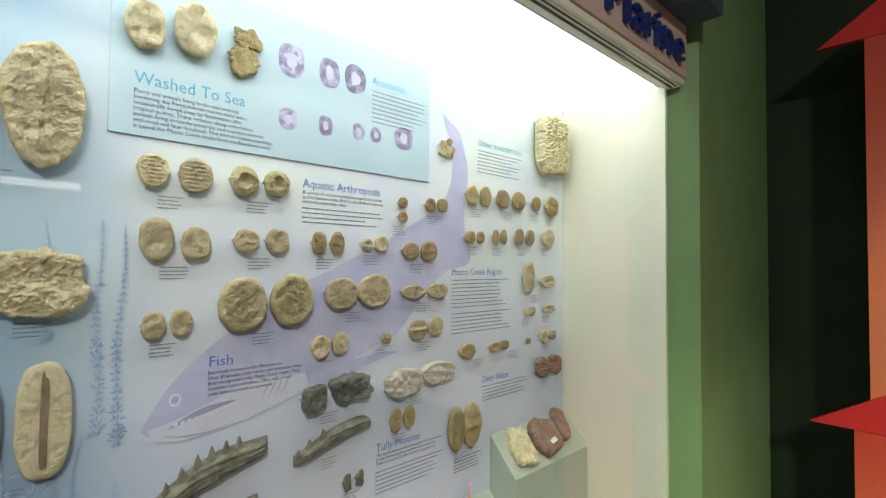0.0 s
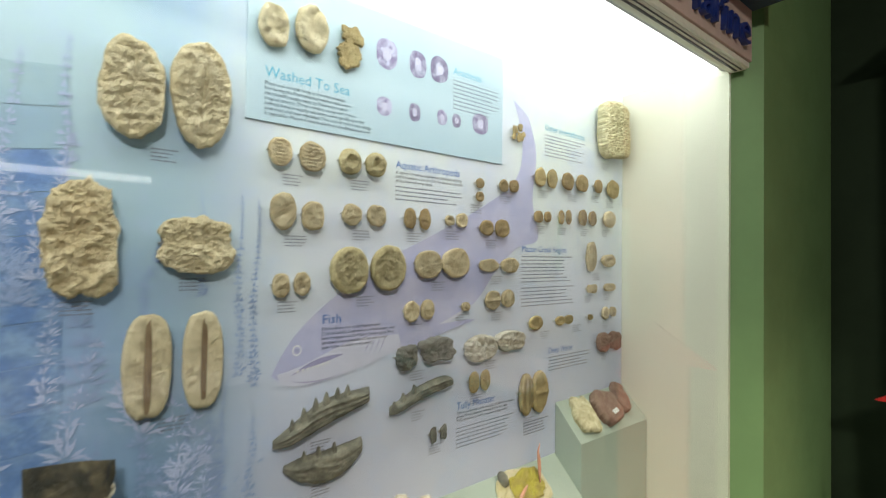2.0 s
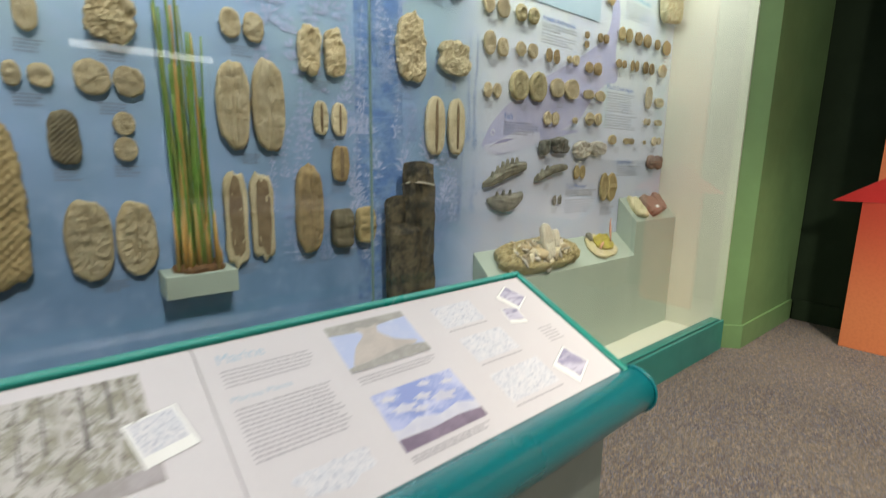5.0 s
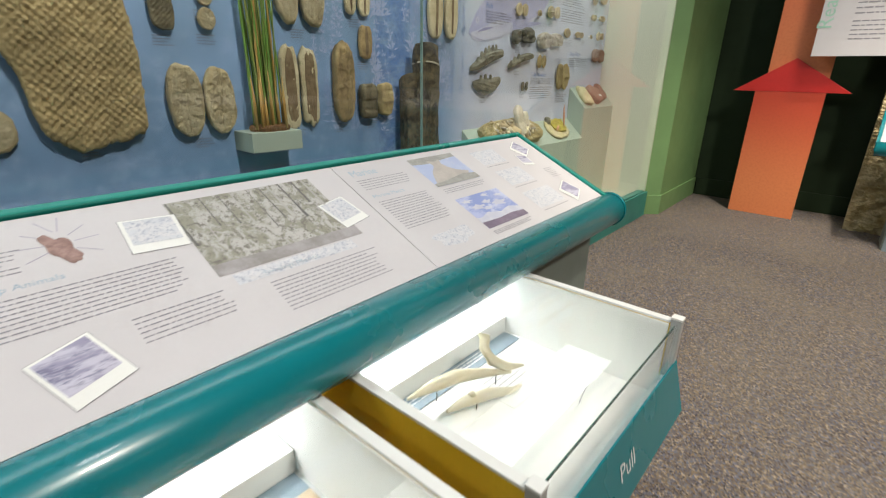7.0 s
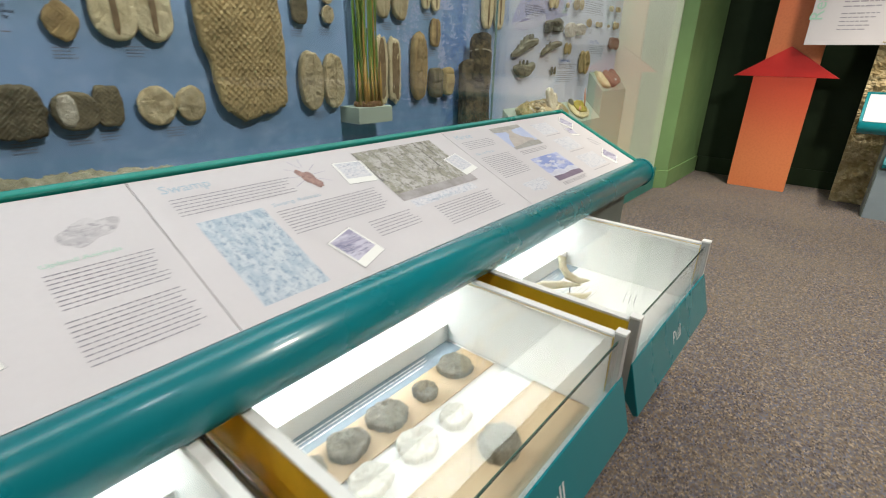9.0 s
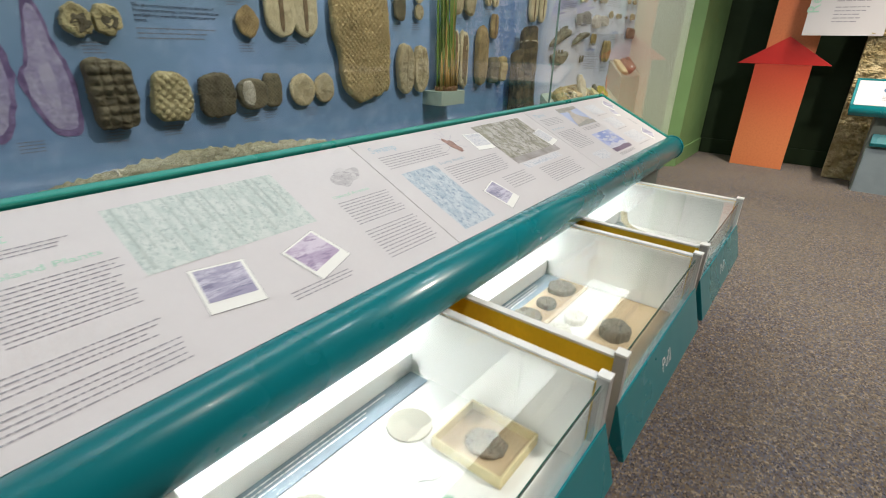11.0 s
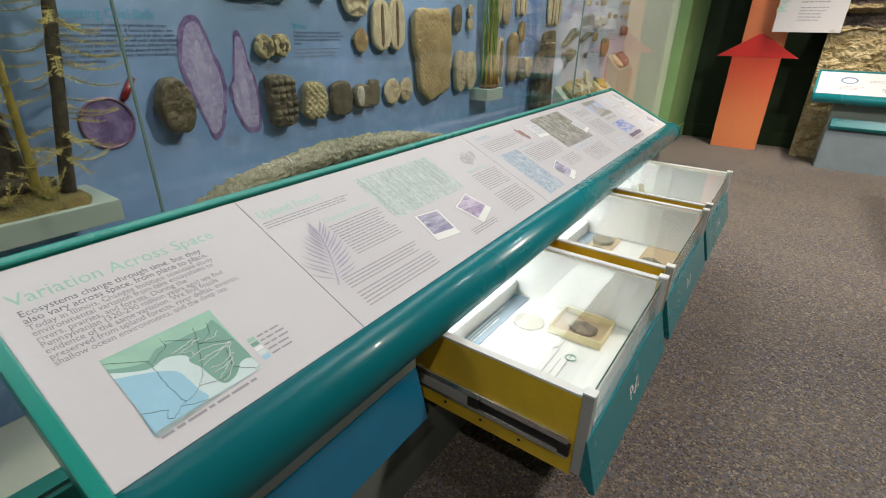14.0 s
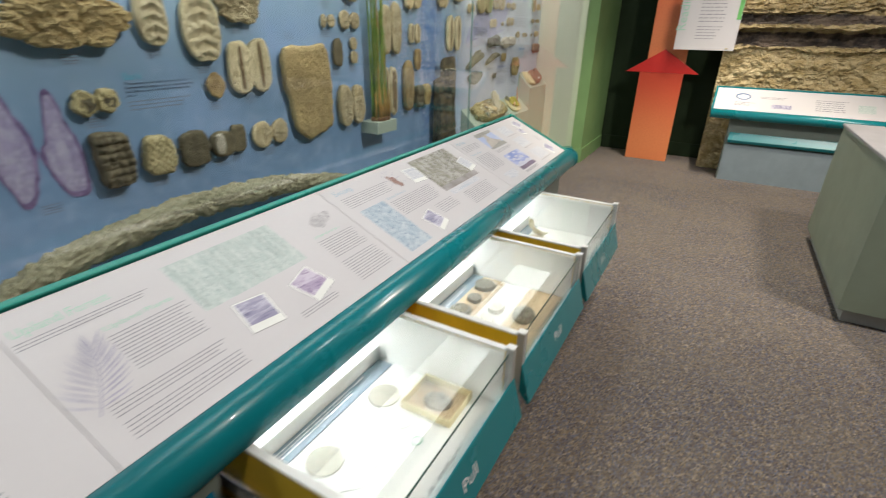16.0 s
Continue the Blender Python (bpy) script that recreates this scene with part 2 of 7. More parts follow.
def prism(pts, axis, lo, hi, bevel=0.0):
    """A closed outline of 2D points pushed along an axis; the outline lies in the other two axes, in order."""
    bm = bmesh.new()
    def at(p, v):
        c = list(p)
        c.insert("xyz".index(axis), v)
        return c
    a = [bm.verts.new(at(p, lo)) for p in pts]
    b = [bm.verts.new(at(p, hi)) for p in pts]
    bm.faces.new(a)
    bm.faces.new(b[::-1])
    for i in range(len(pts)):
        j = (i + 1) % len(pts)
        bm.faces.new((a[j], a[i], b[i], b[j]))
    bmesh.ops.recalc_face_normals(bm, faces=bm.faces)
    if bevel:
        bmesh.ops.bevel(bm, geom=list(bm.edges), offset=bevel, segments=2, affect="EDGES", profile=0.6)
    return bm


def smooth(bm):
    for f in bm.faces:
        f.smooth = True
    return bm


def tube(pts, radii, sides=10, rough=0.0, seed=0):
    """A tapering round bar along points, closed at its ends."""
    bm = bmesh.new()
    rings = []
    pts = [Vector(p) for p in pts]
    for i, p in enumerate(pts):
        d = (pts[min(i + 1, len(pts) - 1)] - pts[max(i - 1, 0)]).normalized()
        s = d.cross(Vector((0.13, 0.31, 0.94)))
        if s.length < 1e-3:
            s = d.cross(Vector((1, 0, 0)))
        s.normalize()
        u = s.cross(d)
        ring = []
        for k in range(sides):
            a = 2 * math.pi * k / sides
            r = radii[i] * (1 + rough * noise.noise(Vector((math.cos(a) * 1.7, math.sin(a) * 1.7, i * 0.9 + seed * 7.3))))
            ring.append(bm.verts.new(p + (s * math.cos(a) + u * math.sin(a)) * r))
        rings.append(ring)
    for a, b in zip(rings, rings[1:]):
        for k in range(sides):
            bm.faces.new((a[k], a[(k + 1) % sides], b[(k + 1) % sides], b[k]))
    bm.faces.new(rings[0][::-1])
    bm.faces.new(rings[-1])
    bmesh.ops.recalc_face_normals(bm, faces=bm.faces)
    smooth(bm)
    for f in bm.faces:
        if len(f.verts) > 4:
            f.smooth = False
    return bm


def lettering(name, words, size, m, material, parent, depth=0.0, align="LEFT", width=0.0, space=1.0, label=""):
    """Writing in the built-in font, made into a mesh. width: squeeze it to this width."""
    cu = bpy.data.curves.new(name, "FONT")
    cu.body, cu.size, cu.align_x, cu.resolution_u, cu.extrude, cu.space_line = words, size, align, 2, depth, space
    tmp = bpy.data.objects.new(name, cu)
    scene.collection.objects.link(tmp)
    bpy.context.view_layer.update()
    me = bpy.data.meshes.new_from_object(tmp.evaluated_get(bpy.context.evaluated_depsgraph_get()))
    bpy.data.objects.remove(tmp)
    if width:
        w = max(v.co.x for v in me.vertices) - min(v.co.x for v in me.vertices)
        me.transform(Matrix.Diagonal((width / w, 1, 1, 1)))
    me.transform(m)
    me.transform(Matrix.Translation(-ORIGIN[parent]))
    me.materials.clear()
    me.materials.append(material)
    ob = new(name, me)
    ob.parent = parent
    ORIGIN[ob] = ORIGIN[parent]
    return tagged(ob, label)


def flat(pts, m):
    """A thin printed shape: a 2D outline set into the world by m."""
    bm = bmesh.new()
    bm.faces.new([bm.verts.new(m @ Vector((p[0], p[1], 0))) for p in pts])
    return bm


def bars(m, width, rows, pitch, thick, seed, ragged=0.25):
    """Lines of small writing as plain bars, broken into words."""
    rnd = random.Random(seed)
    bm = bmesh.new()
    for r in range(rows):
        x, end = 0.0, width * (1 - ragged * rnd.random() * (1 if r else 0.2))
        while x < end - thick * 2:
            w = min(thick * rnd.uniform(2.0, 7.0), end - x)
            q = [(x, -r * pitch), (x + w, -r * pitch), (x + w, -r * pitch + thick), (x, -r * pitch + thick)]
            bm.faces.new([bm.verts.new(m @ Vector((a, b, 0))) for a, b in q])
            x += w + thick * 0.9
    return bm


# ---- setting ----
PANEL_Y, GLASS_Y, END_X, LEFT_X, CASE_TOP, CASE_FLOOR = 1.255, 0.79, 1.852, -4.6, 2.27, 0.086
solo("floor", boxed(-7, 4.2, -5.5, 2.2, -0.1, 0.0), M_CARPET, "speckled brown and grey loop carpet", "floor", kind="structure")
solo("ceiling", boxed(-7, 4.2, -5.5, 2.2, 3.6, 3.7), M_CEIL, "dark painted gallery ceiling", "ceiling", kind="structure")
solo("wall_north", boxed(-7, END_X + 0.02, 1.275, 1.4, 0, 3.6), M_ROOM, "plain wall behind the display case", "wall", kind="structure")
solo("wall_west", boxed(-7.1, -7, -5.5, 2.2, 0, 3.6), M_ROOM, "plain gallery wall", "wall", kind="structure")
solo("wall_south", boxed(-7, 4.2, -5.6, -5.5, 0, 3.6), M_ROOM, "plain gallery wall", "wall", kind="structure")
solo("wall_case_end", boxed(END_X, END_X + 0.05, GLASS_Y + 0.006, 1.275, 0, 2.6), M_CREAM, "cream painted end wall of the display case", "wall", kind="structure")
solo("wall_case_far_end", boxed(LEFT_X - 0.05, LEFT_X, GLASS_Y - 0.01, 1.275, 0, 2.6), M_CREAM, "cream painted end wall of the display case", "wall", kind="structure")
solo("case_floor", boxed(LEFT_X, END_X, GLASS_Y + 0.06, PANEL_Y + 0.02, 0, CASE_FLOOR), M_CREAM, "cream painted floor of the display case", "case floor", kind="structure")
kerb = thing("case_kerb", (-1.4, GLASS_Y, 0), "teal painted kerb below the case glass with a dark groove", "kerb", kind="structure")
part("kerb_body", prism([(0.772, 0), (0.85, 0), (0.85, 0.185), (0.800, 0.185), (0.800, 0.172), (0.786, 0.172), (0.786, 0.185), (0.772, 0.185)], "x", LEFT_X, END_X, 0.002), M_TEALKERB, kerb)
solo("glass_groove", boxed(LEFT_X, END_X, 0.7865, 0.7995, 0.1725, 0.178), M_DARKSTEEL, "dark rubber glazing channel", "trim", kind="structure")
# header over the glass, with its sign board
solo("case_header", prism([(0.742, 2.245), (0.742, 2.62), (0.95, 2.62), (0.95, 2.30), (0.80, 2.30), (0.80, 2.245)], "x", LEFT_X, END_X + 0.02, 0.002), M_CREAM, "cream case header with stepped trim below", "case header", kind="structure")
solo("soffit_trim", boxed(LEFT_X, END_X, 0.802, 0.822, 2.255, 2.299, bevel=0.003), M_GREY, "grey metal channel under the case header", "trim", kind="structure")
solo("crown_beam", boxed(LEFT_X, 1.885, 0.60, 0.75, 2.47, 2.75, bevel=0.006), mat("slate_blue_paint", (0.05, 0.08, 0.12), 0.5), "slate blue beam above the sign board", "beam", kind="structure")
diff = thing("case_light", (-1.4, 1.03, CASE_TOP), "glowing white light diffuser in the case ceiling", "light")
part("diffuser", boxed(LEFT_X + 0.01, END_X - 0.002, 0.83, 0.975, CASE_TOP, CASE_TOP + 0.01), glow("tube_light_glow", (0.95, 0.98, 0.955), 6.2), diff, "bright diffuser below the light tubes")
part("diffuser", boxed(LEFT_X + 0.01, END_X - 0.002, 0.976, PANEL_Y - 0.002, CASE_TOP, CASE_TOP + 0.01), glow("case_light_glow", (0.95, 0.98, 0.955), 4.0), diff)
board = thing("sign_board", (1.2, 0.73, 2.25), "beige sign board with raised blue letters on the case header", "sign")
part("board", boxed(0.2, 1.868, 0.722, 0.7415, 2.268, 2.468, bevel=0.002), mat("beige_board", (0.52, 0.40, 0.34), 0.6, var=0.05), board)
lettering("letters", "Marine", 0.17, pose(1.235, 0.716, 2.305, 90, 0, 0), mat("blue_letter_paint", (0.012, 0.03, 0.17), 0.35, var=0.05), board, depth=0.014, width=0.555, label="raised glossy blue letters")
# dark strips on the flat underside draw the shade of two grooves
for y0, y1 in ((0.752, 0.756), (0.768, 0.776)):
    solo("soffit_groove", boxed(LEFT_X, END_X, y0, y1, 2.2425, 2.2448), M_DARKSTEEL, "dark strip drawing a shaded groove under the header", "trim", kind="structure")
solo("header_lip", boxed(LEFT_X, END_X + 0.016, 0.730, 0.7418, 2.246, 2.2675, bevel=0.003), M_CREAM, "cream lip below the sign board", "trim", kind="structure")
# the green pillar with its chamfered edge, dark alcove beyond
solo("wall_pillar", prism([(1.868, 0.797), (1.950, 0.707), (2.90, 0.705), (2.90, 1.4), (1.905, 1.4), (1.905, 0.80)], "z", 0, 3.6), M_PILLAR, "green painted pillar with a chamfered edge", "wall", kind="structure")
solo("baseboard", prism([(1.866, 0.785), (1.946, 0.695), (2.898, 0.693), (2.898, 0.7145), (1.952, 0.7060), (1.868, 0.796)], "z", 0, 0.15, 0.003), M_PILLAR, "green painted baseboard", "baseboard", kind="structure")
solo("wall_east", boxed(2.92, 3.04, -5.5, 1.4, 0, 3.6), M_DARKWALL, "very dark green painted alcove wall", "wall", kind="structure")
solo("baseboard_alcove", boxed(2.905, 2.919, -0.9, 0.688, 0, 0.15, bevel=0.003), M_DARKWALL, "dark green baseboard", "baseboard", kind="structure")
# case glass: three sheets with narrow joints
for x0, x1 in ((LEFT_X, -3.0430), (-3.0370, -0.6110), (-0.6050, END_X)):
    g = solo("window_glass", boxed(x0, x1, GLASS_Y, GLASS_Y + 0.006, 0.174, 2.25), M_GLASS, "clear glass sheet of the display case", "glass sheet", group="case glass", kind="structure")
    g.visible_shadow = False
for x in (-3.04, -0.608):
    solo("glass_joint", boxed(x - 0.0020, x + 0.0020, GLASS_Y - 0.001, GLASS_Y + 0.007, 0.174, 2.25), M_JOINT, "dark silicone joint between two glass sheets", "trim", kind="structure")

# ---- backdrop of the case ----
backdrop = thing("backdrop_panel", (-1.4, PANEL_Y + 0.01, 0.086), "large printed backdrop in blue and white with sea plants and headings", "display panel")
sheet = boxed(LEFT_X, END_X - 0.001, PANEL_Y, PANEL_Y + 0.018, 0.087, CASE_TOP)
part("sheet", sheet, M_BACKDROP, backdrop)
ON = PANEL_Y - 0.001


def on_panel(x, z, lift=0.0, roll=0.0):
    return pose(x, ON - lift, z, 90, -roll, 0)


# ---- plinths ----
pl = thing("low_plinth", (0.8, 1.2, CASE_FLOOR), "low sage green display plinth in the case", "plinth")
part("body", prism([(1.118, CASE_FLOOR), (1.118, 0.590), (PANEL_Y - 0.002, 0.715), (PANEL_Y - 0.002, CASE_FLOOR)], "x", 0.188, 1.362, 0.002), M_SAGE, pl)
pl = thing("tall_plinth", (1.6, 1.2, CASE_FLOOR), "tall sage green display plinth against the end wall", "plinth")
part("body", prism([(1.128, CASE_FLOOR), (1.128, 0.786), (PANEL_Y - 0.002, 0.917), (PANEL_Y - 0.002, CASE_FLOOR)], "x", 1.364, END_X - 0.002, 0.002), M_SAGE, pl)

# ---- reader rail (console) ----
TILT_K = 0.48
SLOPE = math.degrees(math.atan(TILT_K))
X_L, X_R, Y_F, Y_B, Z_F = -3.40, -0.135, 0.318, 0.655, 0.588
console = thing("reader_rail", (-1.07, 0.327, 0), "sloped reader rail with printed panels and a teal rounded edge", "reader rail", turn=1.25)


def on_rail(x, s, lift=0.0, turn=0.0):
    """A pose on the printed slope: x along the rail, s metres up the slope from its front edge."""
    c, q = math.cos(radians(SLOPE)), math.sin(radians(SLOPE))
    return pose(x, Y_F + s * c - lift * q, Z_F + s * q + lift * c, SLOPE, 0, 0) @ pose(0, 0, 0, 0, 0, turn)


S_0, LEN_S = -0.014, 0.398


def slope_box(x0, x1, s0, s1, h0, h1, bevel=0.0):
    bm = boxed(0, x1 - x0, s0, s1, h0, h1, bevel=bevel)
    bmesh.ops.transform(bm, matrix=on_rail(x0, 0), verts=bm.verts)
    return bm


SEAMS = (X_L, -2.95, -2.03, -1.07, X_R)
RAIL_PANELS = []
for a, b in zip(SEAMS, SEAMS[1:]):
    RAIL_PANELS.append(part("print_panel", slope_box(a + 0.001, b - 0.001, S_0, LEN_S, -0.012, 0.0), M_PAPER, console, "white printed information panel"))
part("gap_strip", slope_box(X_L, X_R, LEN_S + 0.0005, LEN_S + 0.004, -0.012, -0.004), M_DARKSTEEL, console, "dark gap behind the panels")
part("back_trim", slope_box(X_L - 0.022, X_R + 0.022, LEN_S + 0.0045, LEN_S + 0.022, -0.02, 0.008, 0.004), M_TRIM, console)
for x0 in (X_L - 0.022, X_R):
    part("end_trim", slope_box(x0, x0 + 0.022, S_0 - 0.01, LEN_S + 0.004, -0.03, 0.008, 0.004), M_TRIM, console)
ROLL_Y, ROLL_Z, ROLL_R = Y_F - 0.036, Z_F - 0.060, 0.058
part("front_roll", tube([(X_L - 0.03, ROLL_Y, ROLL_Z), (X_R + 0.03, ROLL_Y, ROLL_Z)], [ROLL_R] * 2, 40), M_TEAL, console, "rounded teal front edge")
for x0, x1 in ((X_L - 0.036, X_L - 0.028), (X_R + 0.028, X_R + 0.040)):
    part("roll_cap", tube([(x0, ROLL_Y, ROLL_Z), ((x0 + x1) / 2, ROLL_Y, ROLL_Z), (x1, ROLL_Y, ROLL_Z)], [ROLL_R + 0.004, ROLL_R + 0.006, ROLL_R - 0.004], 40), M_TEAL, console)
part("body", prism([(0.30, 0.0), (0.30, 0.20), (0.60, 0.20), (0.60, 0.690), (0.665, 0.715), (0.665, 0)], "x", X_L + 0.03, X_R - 0.03), M_BODY, console, "grey green laminate body")
for x0, x1 in ((-3.37, -2.80), (-0.68, -0.215)):
    part("front_panel", boxed(x0, x1, 0.295, 0.599, 0.201, 0.52), M_BODY, console)


def teal_face(name, parent, x0, x1, y, z_top, material=M_TEAL):
    return part(name, prism([(y + 0.004, z_top - 0.095), (y + 0.004, z_top), (y, z_top), (y - 0.034, z_top - 0.127), (y - 0.024, z_top - 0.132)], "x", x0, x1, 0.002), material, parent, "teal drawer pull")


# closed drawer: the blue reflection on its teal is put into the base colour
teal_face("closed_drawer_face", console, -3.36, -2.83, 0.27, 0.42, mat("teal_paint_blue_reflection", (0.004, 0.14, 0.26), 0.15, var=0.05, bump=0.02, coat=0.4))

# ---- drawers pulled out under the rail ----
M_LINER = mat("drawer_liner", (0.84, 0.84, 0.81), 0.45, scale=3, fine=200, bump=0.02, var=0.02)
M_STRIPLIGHT = glow("drawer_strip_glow", (0.97, 0.985, 1.0), 33.0)
D_TOP, D_FLOOR, D_FRONT, D_BACK = 0.476, 0.280, -0.140, 0.560
M_LABEL = mat("blue_label_print", (0.22, 0.29, 0.34), 0.5, scale=20, var=0.1)


def drawer(x0, x1):
    d = thing("display_drawer", ((x0 + x1) / 2, 0.1, 0.2), "open display drawer with gold sides, glass lid and teal pull", "drawer", group="display drawers")
    for a, b, sgn in ((x0, x0 + 0.018, 1), (x1 - 0.018, x1, -1)):
        side = part("side", boxed(a, b, D_FRONT + 0.020, D_BACK + 0.015, 0.262, D_TOP - 0.006), M_GOLD, d, "gold coloured plywood side")
        part("side_cap", boxed(a - 0.001, b + 0.001, D_FRONT + 0.020, D_BACK + 0.015, D_TOP - 0.006, D_TOP, bevel=0.001), M_WHITE, side)
        inner = b if sgn > 0 else a
        part("liner", boxed(min(inner, inner + sgn * 0.004), max(inner, inner + sgn * 0.004), D_FRONT + 0.022, D_BACK, D_FLOOR, D_TOP - 0.008), M_LINER, d)
        post = part("corner_post", boxed(a - 0.002, b + 0.002, D_FRONT - 0.004, D_FRONT + 0.019, 0.272, D_TOP + 0.004, bevel=0.002), M_GREY, d, "grey corner post")
        part("post_cap", boxed(a - 0.003, b + 0.003, D_FRONT - 0.005, D_FRONT + 0.020, D_TOP + 0.0045, D_TOP + 0.010, bevel=0.001), M_WHITE, post)
    part("bottom", boxed(x0 + 0.018, x1 - 0.018, D_FRONT + 0.02, D_BACK, 0.268, D_FLOOR - 0.001), M_LINER, d)
    part("back_wall", boxed(x0 + 0.023, x1 - 0.023, D_BACK, D_BACK + 0.012, D_FLOOR, D_TOP - 0.008), M_WHITE, d)
    part("ledge", boxed(x0 + 0.023, x1 - 0.023, 0.314, D_BACK - 0.001, D_FLOOR, D_FLOOR + 0.050, bevel=0.002), M_WHITE, d)
    part("label_strip", boxed(x0 + 0.03, x1 - 0.03, 0.258, 0.312, D_FLOOR, D_FLOOR + 0.002), M_LABEL, d, "blue printed label strip")
    part("label_writing", bars(pose(x0 + 0.12, 0.298, D_FLOOR + 0.003), x1 - x0 - 0.24, 3, 0.010, 0.0035, 5), M_WHITEINK, d)
    pane = part("front_pane", boxed(x0 + 0.022, x1 - 0.022, D_FRONT + 0.002, D_FRONT + 0.007, 0.33, D_TOP - 0.004), M_LIDGLASS, d, "clear glass front")
    lid = part("glass_lid", boxed(x0 + 0.023, x1 - 0.023, D_FRONT + 0.010, 0.330, D_TOP - 0.013, D_TOP - 0.0085), M_LIDGLASS, d, "clear glass lid")
    pane.visible_shadow = lid.visible_shadow = False
    part("lid_edge", boxed(x0 + 0.023, x1 - 0.023, D_FRONT + 0.0080, D_FRONT + 0.0098, D_TOP - 0.0145, D_TOP - 0.0075), M_EDGE, d)
    part("inner_front", boxed(x0 + 0.018, x1 - 0.018, D_FRONT + 0.008, D_FRONT + 0.019, 0.270, 0.335), M_LINER, d)
    teal_face("pull", d, x0 - 0.004, x1 + 0.004, D_FRONT - 0.006, 0.372)
    for xs, sgn in ((x0, -1), (x1, 1)):
        a, b = sorted((xs + sgn * 0.0005, xs + sgn * 0.009))
        rail = part("slide", boxed(a, b, D_FRONT + 0.03, 0.52, 0.308, 0.322, bevel=0.002), M_STEEL, d, "steel drawer slide")
        part("slide_track", boxed(a, b, D_FRONT + 0.03, 0.52, 0.346, 0.362, bevel=0.002), M_STEEL, rail)
        part("slide_web", boxed(a + 0.003, b - 0.002, D_FRONT + 0.05, 0.52, 0.3225, 0.3455), M_DARKSTEEL, rail)
        lo, hi = sorted((xs + sgn * 0.0095, xs + sgn * 0.015))
        member = part("outer_member", boxed(lo, hi, 0.13, 0.56, 0.322, 0.352, bevel=0.002), M_GREY, d, "grey steel outer slide member")
        part("member_lip", boxed(lo, hi + 0.001, 0.10, 0.56, 0.3525, 0.368, bevel=0.002), M_STEEL, member)
        part("ball_cage", boxed(lo - 0.001, hi - 0.002, 0.10, 0.129, 0.326, 0.350, bevel=0.002), M_DARKSTEEL, member)
        part("end_stop", boxed(a - 0.001, b + 0.001, D_FRONT + 0.026, D_FRONT + 0.05, 0.316, 0.345), M_DARKSTEEL, rail)
        for y in (0.0, 0.1, 0.2):
            part("screw", tube([(xs, y, 0.285), (xs + sgn * 0.002, y, 0.285)], [0.004, 0.003], 10), M_DARKSTEEL, rail)
    part("drawer_light", boxed(x0 + 0.05, x1 - 0.05, 0.395, 0.425, D_TOP + 0.002, D_TOP + 0.010), M_STRIPLIGHT, d, "glowing strip light under the rail")
    lettering("pull_writing", "Pull", 0.052, pose((x0 + x1) / 2 - 0.04, D_FRONT - 0.0280, 0.292, 76.6, 0, 0), M_WHITEINK, d)
    return d


DRAWERS = [drawer(-1.372, -0.730), drawer(-2.075, -1.438), drawer(-2.755, -2.143)]

# ---- direction arrows and the sign beyond ----
def arrow(name, y0, y1, z0, z1, head_y0, head_y1, tip, x, m_shaft, m_head, label):
    a = thing(name, (x, (y0 + y1) / 2, z0), label, "arrow sign")
    part("shaft", boxed(x, x + 0.03, y0, y1, z0, z1 - 0.001, bevel=0.002), m_shaft, a)
    part("arrowhead", prism([(head_y0, z1), (head_y1, z1), ((head_y0 + head_y1) / 2, tip)], "x", x - 0.002, x + 0.03, 0.002), m_head, a)
    return a


arrow("direction_arrow", -0.092, 0.333, 0.0, 0.91, -0.232, 0.478, 1.136, 2.52, M_ARROW, M_RED, "tall red and orange painted arrow standing on the carpet")
arrow("direction_arrow", -0.085, 0.285, 0.60, 2.50, -0.23, 0.44, 2.74, 2.556, M_ARROW, M_RED, "upper red and orange arrow rising behind the lower one")
sign = thing("information_board", (2.40, -0.22, 1.14), "white printed sign panel with green and grey writing", "sign")
part("panel", boxed(2.40, 2.415, -0.482, 0.042, 1.142, 1.80, bevel=0.002), M_PAPER, sign)
part("bracket", boxed(2.4155, 2.5185, -0.05, -0.02, 1.3, 1.6), M_DARKSTEEL, sign)

